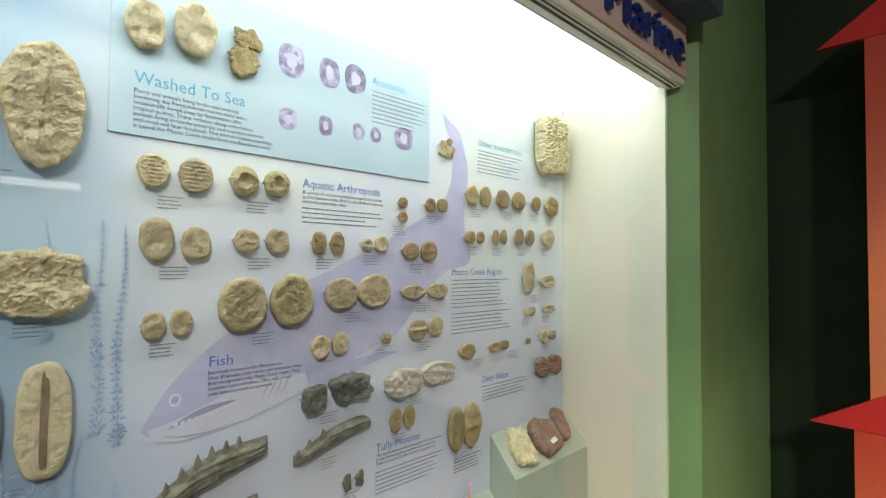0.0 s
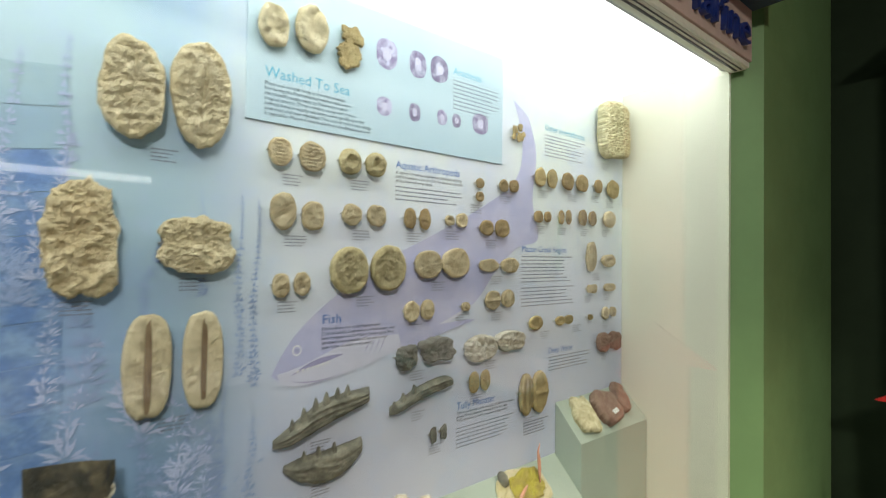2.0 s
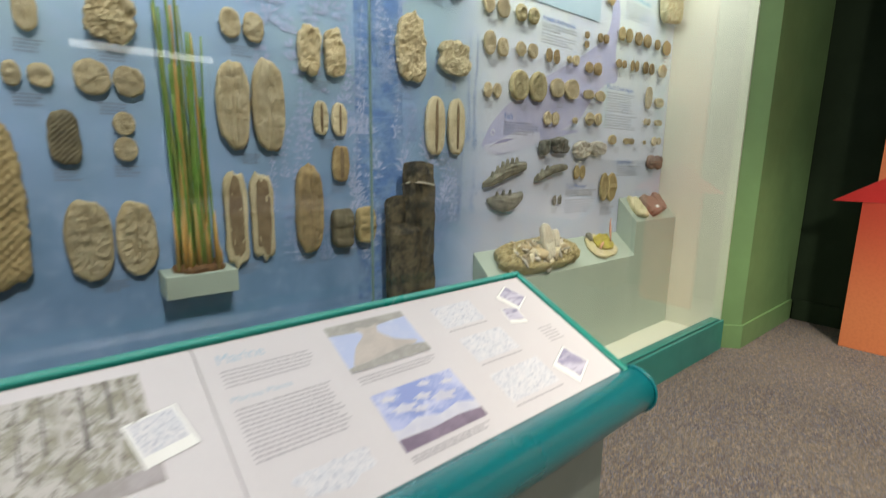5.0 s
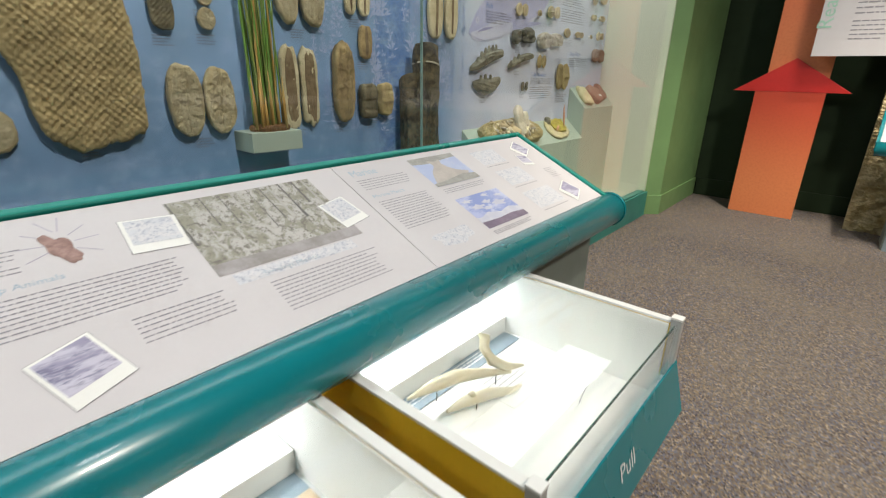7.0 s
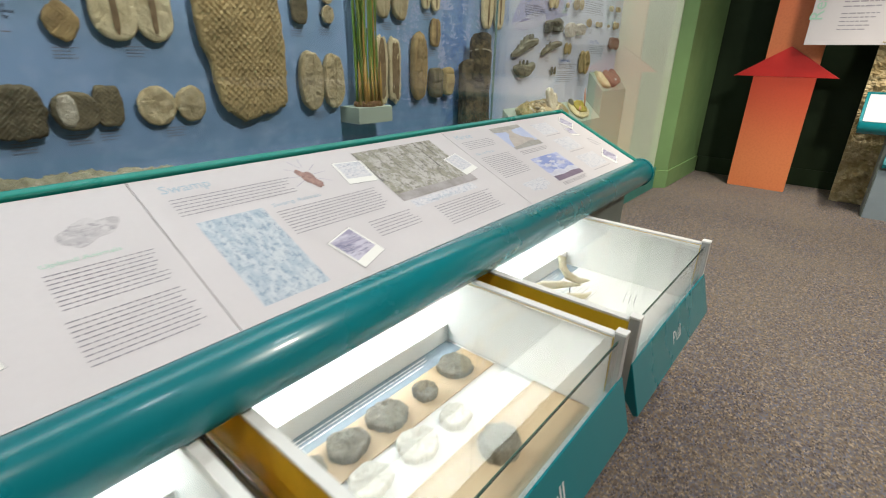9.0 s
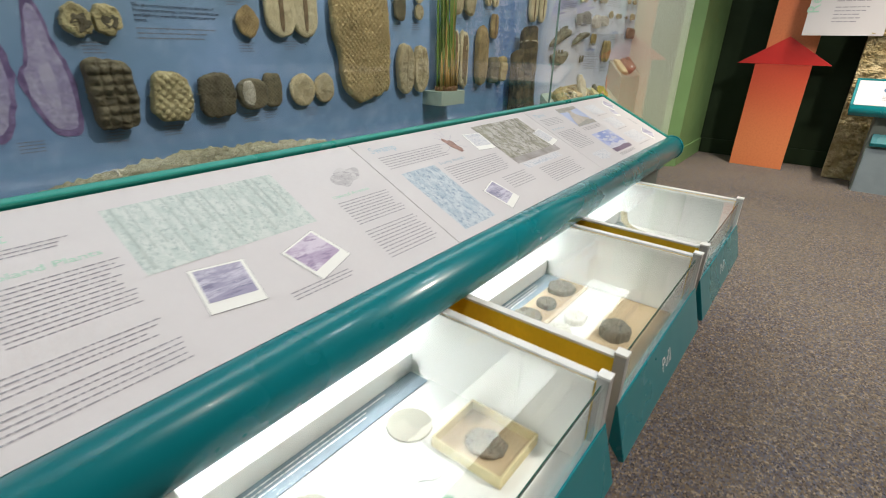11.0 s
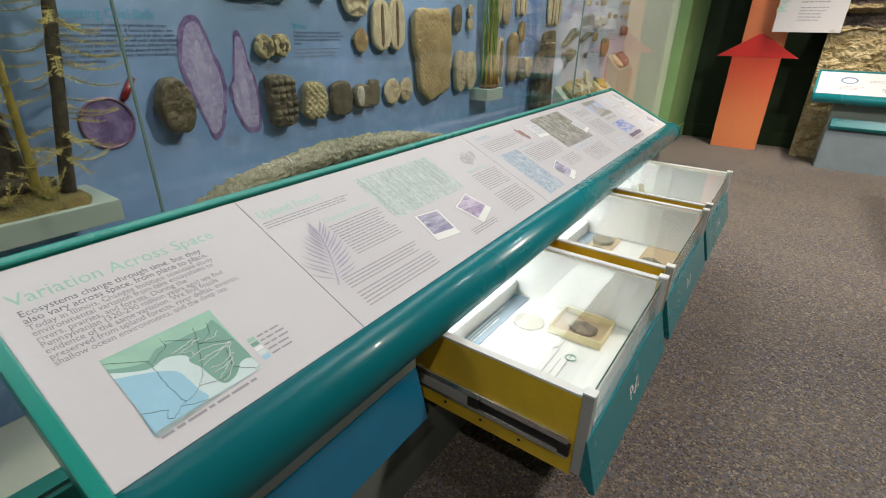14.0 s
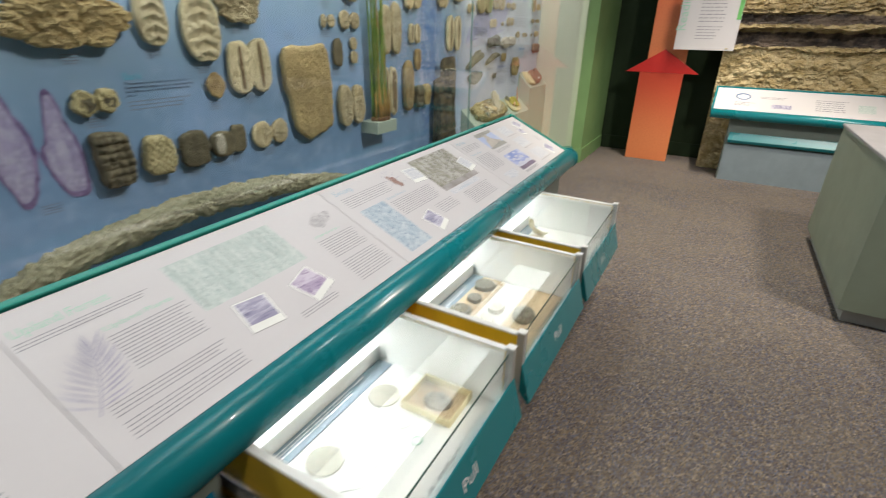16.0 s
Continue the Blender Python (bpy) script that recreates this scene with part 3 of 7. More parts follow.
# ---- rock wall and the second rail ----
def rock_wall(y0, y1, z0, z1, x, ny, nz, seed):
    """Rough sandstone below, then a pale ledge, undercut shale beds and thin uneven beds above."""
    bm = bmesh.new()
    grid = []
    n = noise.noise
    for j in range(nz + 1):
        row = []
        for i in range(ny + 1):
            y, z = y0 + (y1 - y0) * i / ny, z0 + (z1 - z0) * j / nz
            w = z + 0.030 * n(Vector((y * 2.3, z * 2, seed))) + 0.022 * n(Vector((y * 7, z * 5, seed + 3))) + 0.010 * n(Vector((y * 21, z * 14, seed + 8)))
            rough = 0.050 * n(Vector((y * 3.0, z * 4, seed + 5))) + 0.050 * abs(n(Vector((y * 7, z * 10, seed + 9)))) + 0.036 * abs(n(Vector((y * 17, z * 23, seed + 2)))) + 0.022 * abs(n(Vector((y * 38, z * 52, seed + 4)))) + 0.010 * n(Vector((y * 80, z * 95, seed)))
            out = 0.035 + rough
            if 1.165 < w < 1.205:
                out += 0.045
            if 1.205 <= w < 1.335:
                out = -0.035 + 0.5 * rough + 0.05 * max(0.0, n(Vector((y * 4, 2.0, seed)))) * (1 if w > 1.27 else 0)
            if 1.335 <= w < 1.395:
                out += 0.030
            if 1.395 <= w < 1.475:
                out = -0.015 + 0.8 * rough
            if w >= 1.475:
                bed = math.floor(w * 24)
                out += 0.05 * noise.cell(Vector((0.5, bed + 0.5, seed + 7))) - 0.03 * max(0, 1 - (w * 24 - bed) / 0.25)
            row.append(bm.verts.new((x - out, y, z)))
        grid.append(row)
    for j in range(nz):
        for i in range(ny):
            bm.faces.new((grid[j][i], grid[j][i + 1], grid[j + 1][i + 1], grid[j + 1][i]))
    r = bmesh.ops.extrude_face_region(bm, geom=list(bm.faces))
    for v in r["geom"]:
        if isinstance(v, bmesh.types.BMVert):
            v.co.x = x + 0.34
    bmesh.ops.recalc_face_normals(bm, faces=bm.faces)
    return bm


def rock_material():
    m = mat("layered_rock", (0.66, 0.54, 0.32), 0.9, col2=(0.44, 0.33, 0.15), scale=11, fine=90, bump=0.7, depth=0.008, var=0.2, crag=0.02)
    nt = m.node_tree
    bsdf = nt.nodes["Principled BSDF"]
    tc = nt.nodes.new("ShaderNodeTexCoord")
    sep = nt.nodes.new("ShaderNodeSeparateXYZ")
    nt.links.new(tc.outputs["Object"], sep.inputs[0])
    wob = node(nt, "ShaderNodeTexNoise", Scale=7.0, Detail=7.0, Roughness=0.65)
    nt.links.new(tc.outputs["Object"], wob.inputs["Vector"])
    add = nt.nodes.new("ShaderNodeMath")
    add.operation = "MULTIPLY_ADD"
    nt.links.new(wob.outputs[0], add.inputs[0])
    add.inputs[1].default_value = 0.09
    nt.links.new(sep.outputs[2], add.inputs[2])
    base = bsdf.inputs["Base Color"].links[0].from_socket
    band = nt.nodes.new("ShaderNodeMath")
    band.operation = "MULTIPLY"
    nt.links.new(ramp(nt, add.outputs[0], 1.23, 1.245), band.inputs[0])
    nt.links.new(ramp(nt, add.outputs[0], 1.365, 1.35), band.inputs[1])
    shale = mix_rgb(nt, ramp(nt, wob.outputs[0], 0.40, 0.62), (0.045, 0.038, 0.036), (0.17, 0.13, 0.10))
    c = mix_rgb(nt, band.outputs[0], base, shale)
    band2 = nt.nodes.new("ShaderNodeMath")
    band2.operation = "MULTIPLY"
    nt.links.new(ramp(nt, add.outputs[0], 1.415, 1.43), band2.inputs[0])
    nt.links.new(ramp(nt, add.outputs[0], 1.51, 1.495), band2.inputs[1])
    c = mix_rgb(nt, band2.outputs[0], c, shale)
    nt.links.new(c, bsdf.inputs["Base Color"])
    return m


solo("rock_wall", rock_wall(-3.2, -0.40, 0.0, 2.3, 2.53, 300, 260, 3), rock_material(), "layered brown sandstone and dark shale wall", "rock wall", kind="structure")

rail2 = thing("reader_rail", (2.3, -1.4, 0), "second reader rail with white printed top and teal edge", "reader rail")
part("print_panel", prism([(2.06, 0.640), (2.06, 0.628), (2.33, 0.808), (2.33, 0.820)], "y", -2.6, -0.44), M_PAPER, rail2)
part("front_roll", tube([(2.045, -2.6, 0.615), (2.045, -0.425, 0.615)], [0.042] * 2, 28), M_TEAL, rail2)
part("end_trim", prism([(2.05, 0.655), (2.05, 0.60), (2.34, 0.79), (2.34, 0.835)], "y", -0.439, -0.42, 0.003), M_TEAL, rail2)
part("back_trim", boxed(2.331, 2.35, -2.6, -0.42, 0.79, 0.835, bevel=0.003), M_TEAL, rail2)
part("body", boxed(2.10, 2.36, -2.6, -0.60, 0, 0.60, bevel=0.003), M_BODY, rail2)
part("drawer_band", prism([(2.099, 0.36), (2.099, 0.45), (2.085, 0.45), (2.05, 0.385), (2.06, 0.36)], "y", -2.6, -0.62, 0.003), M_TEAL, rail2)
part("toe_panel", boxed(2.08, 2.099, -2.6, -0.61, 0, 0.34), mat("blue_grey_laminate", (0.22, 0.27, 0.30), 0.5, var=0.05), rail2)

cab = thing("floor_cabinet", (0.1, -1.8, 0), "grey green floor cabinet with a pale top and recessed base", "cabinet")
part("body", boxed(-0.513, 0.733, -2.6, -1.20, 0.075, 0.765, bevel=0.003), mat("cabinet_laminate", (0.26, 0.30, 0.23), 0.5, scale=4, var=0.04, bump=0.04), cab)
part("toe_kick", boxed(-0.47, 0.70, -2.55, -1.235, 0, 0.074), M_GREY, cab)
part("top", boxed(-0.52, 0.74, -2.61, -1.193, 0.766, 0.782, bevel=0.003), mat("grey_violet_laminate", (0.34, 0.33, 0.35), 0.45, scale=5, var=0.04, bump=0.03), cab)

# ---- fossils on the backdrop ----
TAN = mat("tan_ironstone", (0.70, 0.59, 0.37), 0.85, col2=(0.55, 0.44, 0.25), scale=16, fine=160, bump=0.5, depth=0.004, var=0.16, each=0.22, crag=0.014)
PALE = mat("pale_ironstone", (0.76, 0.66, 0.43), 0.85, col2=(0.62, 0.52, 0.31), scale=13, fine=120, bump=0.6, depth=0.005, var=0.15, each=0.15, crag=0.014)
OLIVE = mat("olive_ironstone", (0.58, 0.50, 0.28), 0.85, col2=(0.38, 0.32, 0.16), scale=18, fine=150, bump=0.5, depth=0.004, var=0.2, each=0.2, crag=0.010)
AMBER = mat("amber_ironstone", (0.52, 0.41, 0.19), 0.7, col2=(0.38, 0.28, 0.12), scale=20, fine=170, bump=0.4, depth=0.003, var=0.18, each=0.2, crag=0.010)
BROWN = mat("brown_ironstone", (0.47, 0.34, 0.16), 0.8, col2=(0.30, 0.21, 0.10), scale=22, fine=170, bump=0.5, depth=0.003, var=0.2, each=0.25, crag=0.010)
REDROCK = mat("red_ironstone", (0.26, 0.15, 0.11), 0.75, col2=(0.36, 0.25, 0.18), scale=30, fine=160, bump=0.6, depth=0.004, var=0.2, each=0.15, crag=0.010)
BLACKROCK = mat("black_shale", (0.20, 0.19, 0.15), 0.5, col2=(0.09, 0.09, 0.065), scale=20, fine=120, bump=0.6, depth=0.004, var=0.2, each=0.2, crag=0.010)
JAWROCK = mat("grey_jaw_rock", (0.30, 0.285, 0.21), 0.6, col2=(0.11, 0.105, 0.075), scale=25, fine=130, bump=0.6, depth=0.004, var=0.2, crag=0.010)
BARKROCK = mat("bark_cast_rock", (0.54, 0.41, 0.20), 0.85, col2=(0.38, 0.29, 0.14), scale=9, fine=130, bump=0.5, depth=0.004, var=0.16, each=0.12, crag=0.010)
DARKBARK = mat("dark_bark_cast", (0.095, 0.08, 0.046), 0.75, col2=(0.19, 0.16, 0.095), scale=25, fine=120, bump=0.5, depth=0.003, var=0.2, each=0.25)
CHALK = mat("white_tooth_rock", (0.62, 0.58, 0.48), 0.7, col2=(0.42, 0.37, 0.28), scale=40, fine=160, bump=0.4, var=0.12, crag=0.010)
IMPRINT = mat("brown_imprint", (0.18, 0.12, 0.062), 0.7, col2=(0.28, 0.20, 0.11), scale=38, fine=180, bump=0.5, var=0.2)
CONGLOM = mat("pale_conglomerate", (0.74, 0.68, 0.44), 0.9, col2=(0.46, 0.40, 0.22), scale=45, fine=150, bump=0.6, depth=0.003, var=0.14, crag=0.004)
PURPLE = mat("purple_peel_print", (0.15, 0.10, 0.24), 0.5, col2=(0.30, 0.23, 0.42), scale=26, fine=110, bump=0.05, var=0.2)
PEEL = mat("mauve_peel_print", (0.36, 0.32, 0.52), 0.5, col2=(0.48, 0.45, 0.62), scale=34, fine=90, bump=0.0, var=0.26)
LILAC = mat("lilac_photo_print", (0.22, 0.18, 0.32), 0.5, col2=(0.52, 0.52, 0.70), scale=40, fine=150, bump=0.03, var=0.15, each=0.2)
COAL = mat("brown_coal_ball", (0.11, 0.09, 0.045), 0.5, col2=(0.16, 0.13, 0.07), scale=20, fine=100, bump=0.5, depth=0.004, var=0.2)
M_PIN = mat("pale_wire_clip", (0.55, 0.50, 0.38), 0.4, 0.3, bump=0, var=0.05)



def worn_face(base, k):
    """The split face inside a nodule's rim: the rim's stone, darker and greyer."""
    a = base.node_tree.nodes["Mix"].inputs
    one, two = tuple(a[6].default_value)[:3], tuple(a[7].default_value)[:3]
    grey = lambda c: tuple(k * (0.95 * v + 0.05 * sum(c) / 3) for v in c)
    return mat(base.name + "_face", grey(one), 0.8, col2=grey(two), scale=24, fine=150, bump=0.6, depth=0.004, var=0.22, each=0.18, crag=0.012)


FACES = {m: worn_face(m, 0.90) for m in (TAN, OLIVE, AMBER, BROWN)}
FACES[PALE] = worn_face(PALE, 0.94)
RIMMED = ("curl", "ribs", "ring", "blob", "scales", "radial", "seam", "leaf", "column", "fern")
# kind: depth, outline power, outline roughness, relief, relief height, grid, material, words
KINDS = {
    "milli": (0.020, 2.2, 0.05, "curl", 0.005, 26, PALE, "pale tan ironstone half with a curled millipede fossil"),
    "shard": (0.014, 3.0, 0.30, "lumps", 0.004, 18, AMBER, "broken amber rock shard with a millipede trace"),
    "ribbed": (0.014, 2.2, 0.05, "ribs", 0.003, 24, TAN, "tan ironstone half with a ribbed eurypterid fossil"),
    "crab": (0.016, 2.2, 0.05, "ring", 0.006, 24, OLIVE, "olive ironstone half with a horseshoe crab fossil"),
    "nod": (0.016, 2.2, 0.06, "blob", 0.004, 20, TAN, "split tan ironstone nodule showing a fossil"),
    "brownnod": (0.012, 2.2, 0.05, "blob", 0.003, 16, BROWN, "small brown ironstone nodule with a fossil"),
    "scale": (0.024, 2.1, 0.03, "scales", 0.006, 34, OLIVE, "large oval nodule half full of fish scales"),
    "radial": (0.020, 2.1, 0.03, "radial", 0.003, 30, TAN, "round tan nodule half with radiating cracks"),
    "seam": (0.014, 2.0, 0.05, "seam", 0.005, 20, TAN, "oval tan nodule with a raised egg case"),
    "dark": (0.030, 3.0, 0.16, "lumps", 0.008, 22, BLACKROCK, "angular black shale piece with shark teeth"),
    "tooth": (0.030, 2.6, 0.12, "knobs", 0.006, 26, CHALK, "grey rock piece with pale crushing teeth"),
    "darktooth": (0.010, 3.0, 0.15, "lumps", 0.003, 12, BLACKROCK, "small pointed black shark tooth"),
    "amber": (0.012, 2.1, 0.05, "blob", 0.003, 16, AMBER, "amber brown ironstone nodule half"),
    "pod": (0.020, 1.9, 0.05, "seam", 0.005, 22, AMBER, "long brown nodule half with a soft-bodied fossil"),
    "chip": (0.008, 2.2, 0.2, "lumps", 0.002, 10, AMBER, "tiny amber rock chip"),
    "conglom": (0.050, 4.0, 0.10, "gravel", 0.010, 66, CONGLOM, "pale coarse block packed with small shells"),
    "red": (0.020, 2.6, 0.16, "gravel", 0.006, 22, REDROCK, "reddish rough nodule piece"),
    "leafnod": (0.030, 2.3, 0.07, "leaf", 0.008, 60, PALE, "large pale nodule half with a leaf imprint"),
    "lump": (0.030, 3.0, 0.14, "lumps", 0.012, 54, TAN, "rough lumpy tan rock with plant fossils"),
    "whitelump": (0.030, 3.2, 0.13, "lumps", 0.012, 51, PALE, "rough pale rock with a leaf whorl fossil"),
    "stem": (0.022, 2.7, 0.04, "stem", 0.004, 32, PALE, "long pale nodule half with a brown stem imprint"),
    "darkstem": (0.022, 3.6, 0.07, "stem", 0.003, 24, BROWN, "brown blocky stem fossil"),
    "tallbark": (0.036, 3.0, 0.06, "column", 0.008, 40, BROWN, "tall brown stem cast with a grooved face"),
    "cyl": (0.040, 4.0, 0.05, "bands", 0.006, 26, AMBER, "short banded stem cast"),
    "tallstem": (0.026, 2.6, 0.06, "column", 0.006, 38, TAN, "long tan nodule half with a jointed stem"),
    "strip": (0.022, 4.0, 0.10, "stem", 0.004, 30, PALE, "narrow fossil stem with pale rims and dark middle"),
    "mesh": (0.018, 3.6, 0.05, "lattice", 0.003, 44, DARKBARK, "dark bark impression with a fine diamond mesh"),
    "conenod": (0.030, 2.4, 0.05, "leaf", 0.006, 54, TAN, "long tan nodule half with a seed cone"),
    "bark": (0.040, 6.0, 0.075, "lattice_big", 0.0075, 96, BARKROCK, "big ochre slab of bark with rows of diamond scars"),
    "diamond": (0.016, 1.6, 0.06, "lattice", 0.003, 34, BROWN, "diamond shaped brown bark scale"),
    "cone": (0.028, 2.2, 0.12, "lumps", 0.006, 24, OLIVE, "hollow split cone nodule, dark inside"),
    "knob": (0.045, 6.0, 0.07, "knob_grid", 0.010, 60, DARKBARK, "blocky dark bark cast with rows of knobs"),
    "scalebark": (0.035, 2.6, 0.10, "lattice_knob", 0.006, 56, OLIVE, "olive bark piece covered with pointed scales"),
    "cup": (0.028, 4.0, 0.10, "lattice", 0.003, 50, DARKBARK, "curved brown bark piece with a fine mesh"),
    "halfwhite": (0.030, 2.4, 0.05, "lattice", 0.003, 40, DARKBARK, "dark scaly nodule with one chalk white face"),
    "coalball": (0.050, 2.3, 0.06, "lumps", 0.003, 34, COAL, "cut brown coal ball with a rough rim"),
    "fern": (0.028, 2.5, 0.05, "fern", 0.006, 66, PALE, "large pale nodule half with a fern frond"),
    "slab": (0.045, 2.2, 0.16, "lumps", 0.018, 78, BARKROCK, "long rough ochre rock slab"),
}


def relief(mode, u, v, r, x, z, s):
    n = noise.noise
    if mode == "lumps":
        return n(Vector((x * 22, z * 22, s))) * 0.9 + n(Vector((x * 60, z * 60, s + 3))) * 0.5 + 0.25 * n(Vector((x * 130, z * 130, s)))
    if mode == "blob":
        a = s * 1.3
        p, q = u * math.cos(a) + v * math.sin(a), v * math.cos(a) - u * math.sin(a)
        return 1.3 * math.exp(-(p * p * 4 + q * q * 14)) * (1 if s % 2 > 1 else -1) + 0.5 * n(Vector((x * 90, z * 90, s)))
    if mode == "curl":
        return math.cos(6 * math.hypot(u - 0.5, v - 0.25)) * 0.8 + 0.4 * n(Vector((x * 70, z * 70, s)))
    if mode == "ribs":
        return math.sin(v * 26) * max(0, 1 - (u / 0.7) ** 2) * 0.8 + 0.3 * n(Vector((x * 80, z * 80, s)))
    if mode == "ring":
        return 1.2 * math.exp(-((r - 0.55) / 0.16) ** 2) - 0.9 * math.exp(-(r / 0.3) ** 2) + 0.6 * n(Vector((x * 80, z * 80, s)))
    if mode == "scales":
        return (max(0, 1 - (r / 0.68) ** 4)) * (1.6 * abs(n(Vector((x * 95, z * 95, s)))) + 0.5 * n(Vector((x * 200, z * 200, s)))) - 0.4 * max(0, 1 - (r / 0.8) ** 6)
    if mode == "radial":
        a = math.atan2(v, u)
        return -abs(math.sin(a * 5 + n(Vector((x * 30, z * 30, s))) * 2)) ** 0.3 * 0.8 + 0.5 * n(Vector((x * 90, z * 90, s))) + math.exp(-(r / 0.25) ** 2)
    if mode == "seam":
        q = u if s % 2 > 1 else v
        return 1.2 * math.exp(-(q / 0.16) ** 2) + 0.6 * math.exp(-(q / 0.05) ** 2) + 0.35 * n(Vector((x * 90, z * 90, s)))
    if mode == "knobs":
        return max(0, math.sin(u * 13)) * max(0, math.sin(v * 8 + u * 3)) * 1.5 + 0.5 * n(Vector((x * 60, z * 60, s)))
    if mode == "gravel":
        return abs(n(Vector((x * 75, z * 75, s)))) * 1.6 + 0.6 * n(Vector((x * 170, z * 170, s)))
    if mode == "leaf":
        return -0.7 * math.exp(-((u - 0.1 * math.sin(v * 2)) / 0.06) ** 2) + 0.7 * n(Vector((x * 24, z * 24, s))) + 0.5 * n(Vector((x * 65, z * 65, s))) + 0.25 * math.sin(v * 22 + abs(u) * 9) * max(0, 0.7 - r)
    if mode == "stem":
        return 0.35 * n(Vector((x * 45, z * 45, s))) + 0.25 * n(Vector((x * 110, z * 110, s))) - 0.4 * math.exp(-(u / 0.2) ** 4)
    if mode == "column":
        return 0.9 * math.exp(-(u / 0.35) ** 4) - 0.7 * math.exp(-(u / 0.08) ** 2) + 0.5 * n(Vector((x * 40, z * 40, s))) + 0.3 * n(Vector((x * 120, z * 120, s)))
    if mode == "bands":
        return 0.9 * (1 if math.sin(v * 5 + s) > 0 else -0.2) + 0.3 * n(Vector((x * 60, z * 60, s)))
    if mode == "fern":
        return 0.9 * math.sin(v * 17 + abs(u) * 4) * max(0, 1 - (u / 0.75) ** 2) - 0.8 * math.exp(-(u / 0.07) ** 2) + 0.4 * n(Vector((x * 60, z * 60, s)))
    pitch = {"lattice": 0.009, "lattice_big": 0.0155, "lattice_knob": 0.019, "knob_grid": 0.026}[mode]
    if mode == "knob_grid":
        return 1.1 * abs(math.sin(math.pi * x / pitch)) ** 0.6 * abs(math.sin(math.pi * z / pitch)) ** 0.6 + 0.5 * n(Vector((x * 40, z * 40, s)))
    a, b = (x + z) / pitch, (x - z) / pitch
    return 1.2 * (abs(math.sin(math.pi * a / 1.4)) * abs(math.sin(math.pi * b / 1.4))) ** 0.7 + 0.6 * n(Vector((x * 18, z * 18, s)))


def fossil_mesh(w, h, depth, power, rough, mode, high, res, seed):
    """A split stone: an uneven rounded outline, a worn rim and a front face with its own relief; front towards -y, back at y 0."""
    bm = bmesh.new()
    front = []
    for j in range(res + 1):
        fr = []
        for i in range(res + 1):
            u, v = 2 * i / res - 1, 2 * j / res - 1
            r, a = max(abs(u), abs(v)), math.atan2(v, u)
            c, s = math.cos(a), math.sin(a)
            k = (abs(c) ** power + abs(s) ** power) ** (-1 / power)
            k *= 1 + rough * (1.6 * noise.noise(Vector((c * 1.4, s * 1.4, seed))) + 0.9 * noise.noise(Vector((c * 3.2, s * 3.2, seed + 2))) + 0.3 * noise.noise(Vector((c * 9, s * 9, seed))) + (0.3 * noise.noise(Vector((c * 22, s * 22, seed))) if rough > 0.07 else 0))
            x, z = k * c * r * w / 2, k * s * r * h / 2
            if mode == "lattice_big":
                x = x * (0.92 + 0.16 * z / h) - 0.16 * w * z / h * (1 if z > -0.1 * h else 0.8)
            edge = max(0.0, 1 - r ** 14) ** 0.5
            y = -depth * (0.60 + 0.40 * edge) - (1.05 * high * relief(mode, k * c * r, k * s * r, r, x, z, seed) + (0.32 * high + 0.0011) * (0.5 - 2.2 * abs(noise.noise(Vector((x * 48, z * 48, seed + 11))) - 0.7 * abs(noise.noise(Vector((x * 120, z * 120, seed))))))) * (1 - r ** 10)
            fr.append(bm.verts.new((x, min(y, -0.002), z)))
        front.append(fr)
    for j in range(res):
        for i in range(res):
            f = bm.faces.new((front[j][i], front[j][i + 1], front[j + 1][i + 1], front[j + 1][i]))
            u, v = (2 * i + 1) / res - 1, (2 * j + 1) / res - 1
            if mode in RIMMED and max(abs(u), abs(v)) + 0.22 * noise.noise(Vector((u * 2.2, v * 2.2, seed + 4))) < 0.80:
                f.material_index = 1
    rim = [front[0][i] for i in range(res)] + [front[j][res] for j in range(res)] + [front[res][res - i] for i in range(res)] + [front[res - j][0] for j in range(res)]
    low = [bm.verts.new((v.co.x * 0.95, 0.0, v.co.z * 0.95)) for v in rim]
    for i in range(len(rim)):
        j = (i + 1) % len(rim)
        bm.faces.new((rim[j], rim[i], low[i], low[j]))
    bm.faces.new(low)
    bmesh.ops.recalc_face_normals(bm, faces=bm.faces)
    smooth(bm)
    for f in bm.faces:
        if f.normal.y > -0.25 or mode in ("lumps", "gravel", "leaf", "fern"):
            f.smooth = False
    return bm


COUNT = [0]
GAP = 0.012


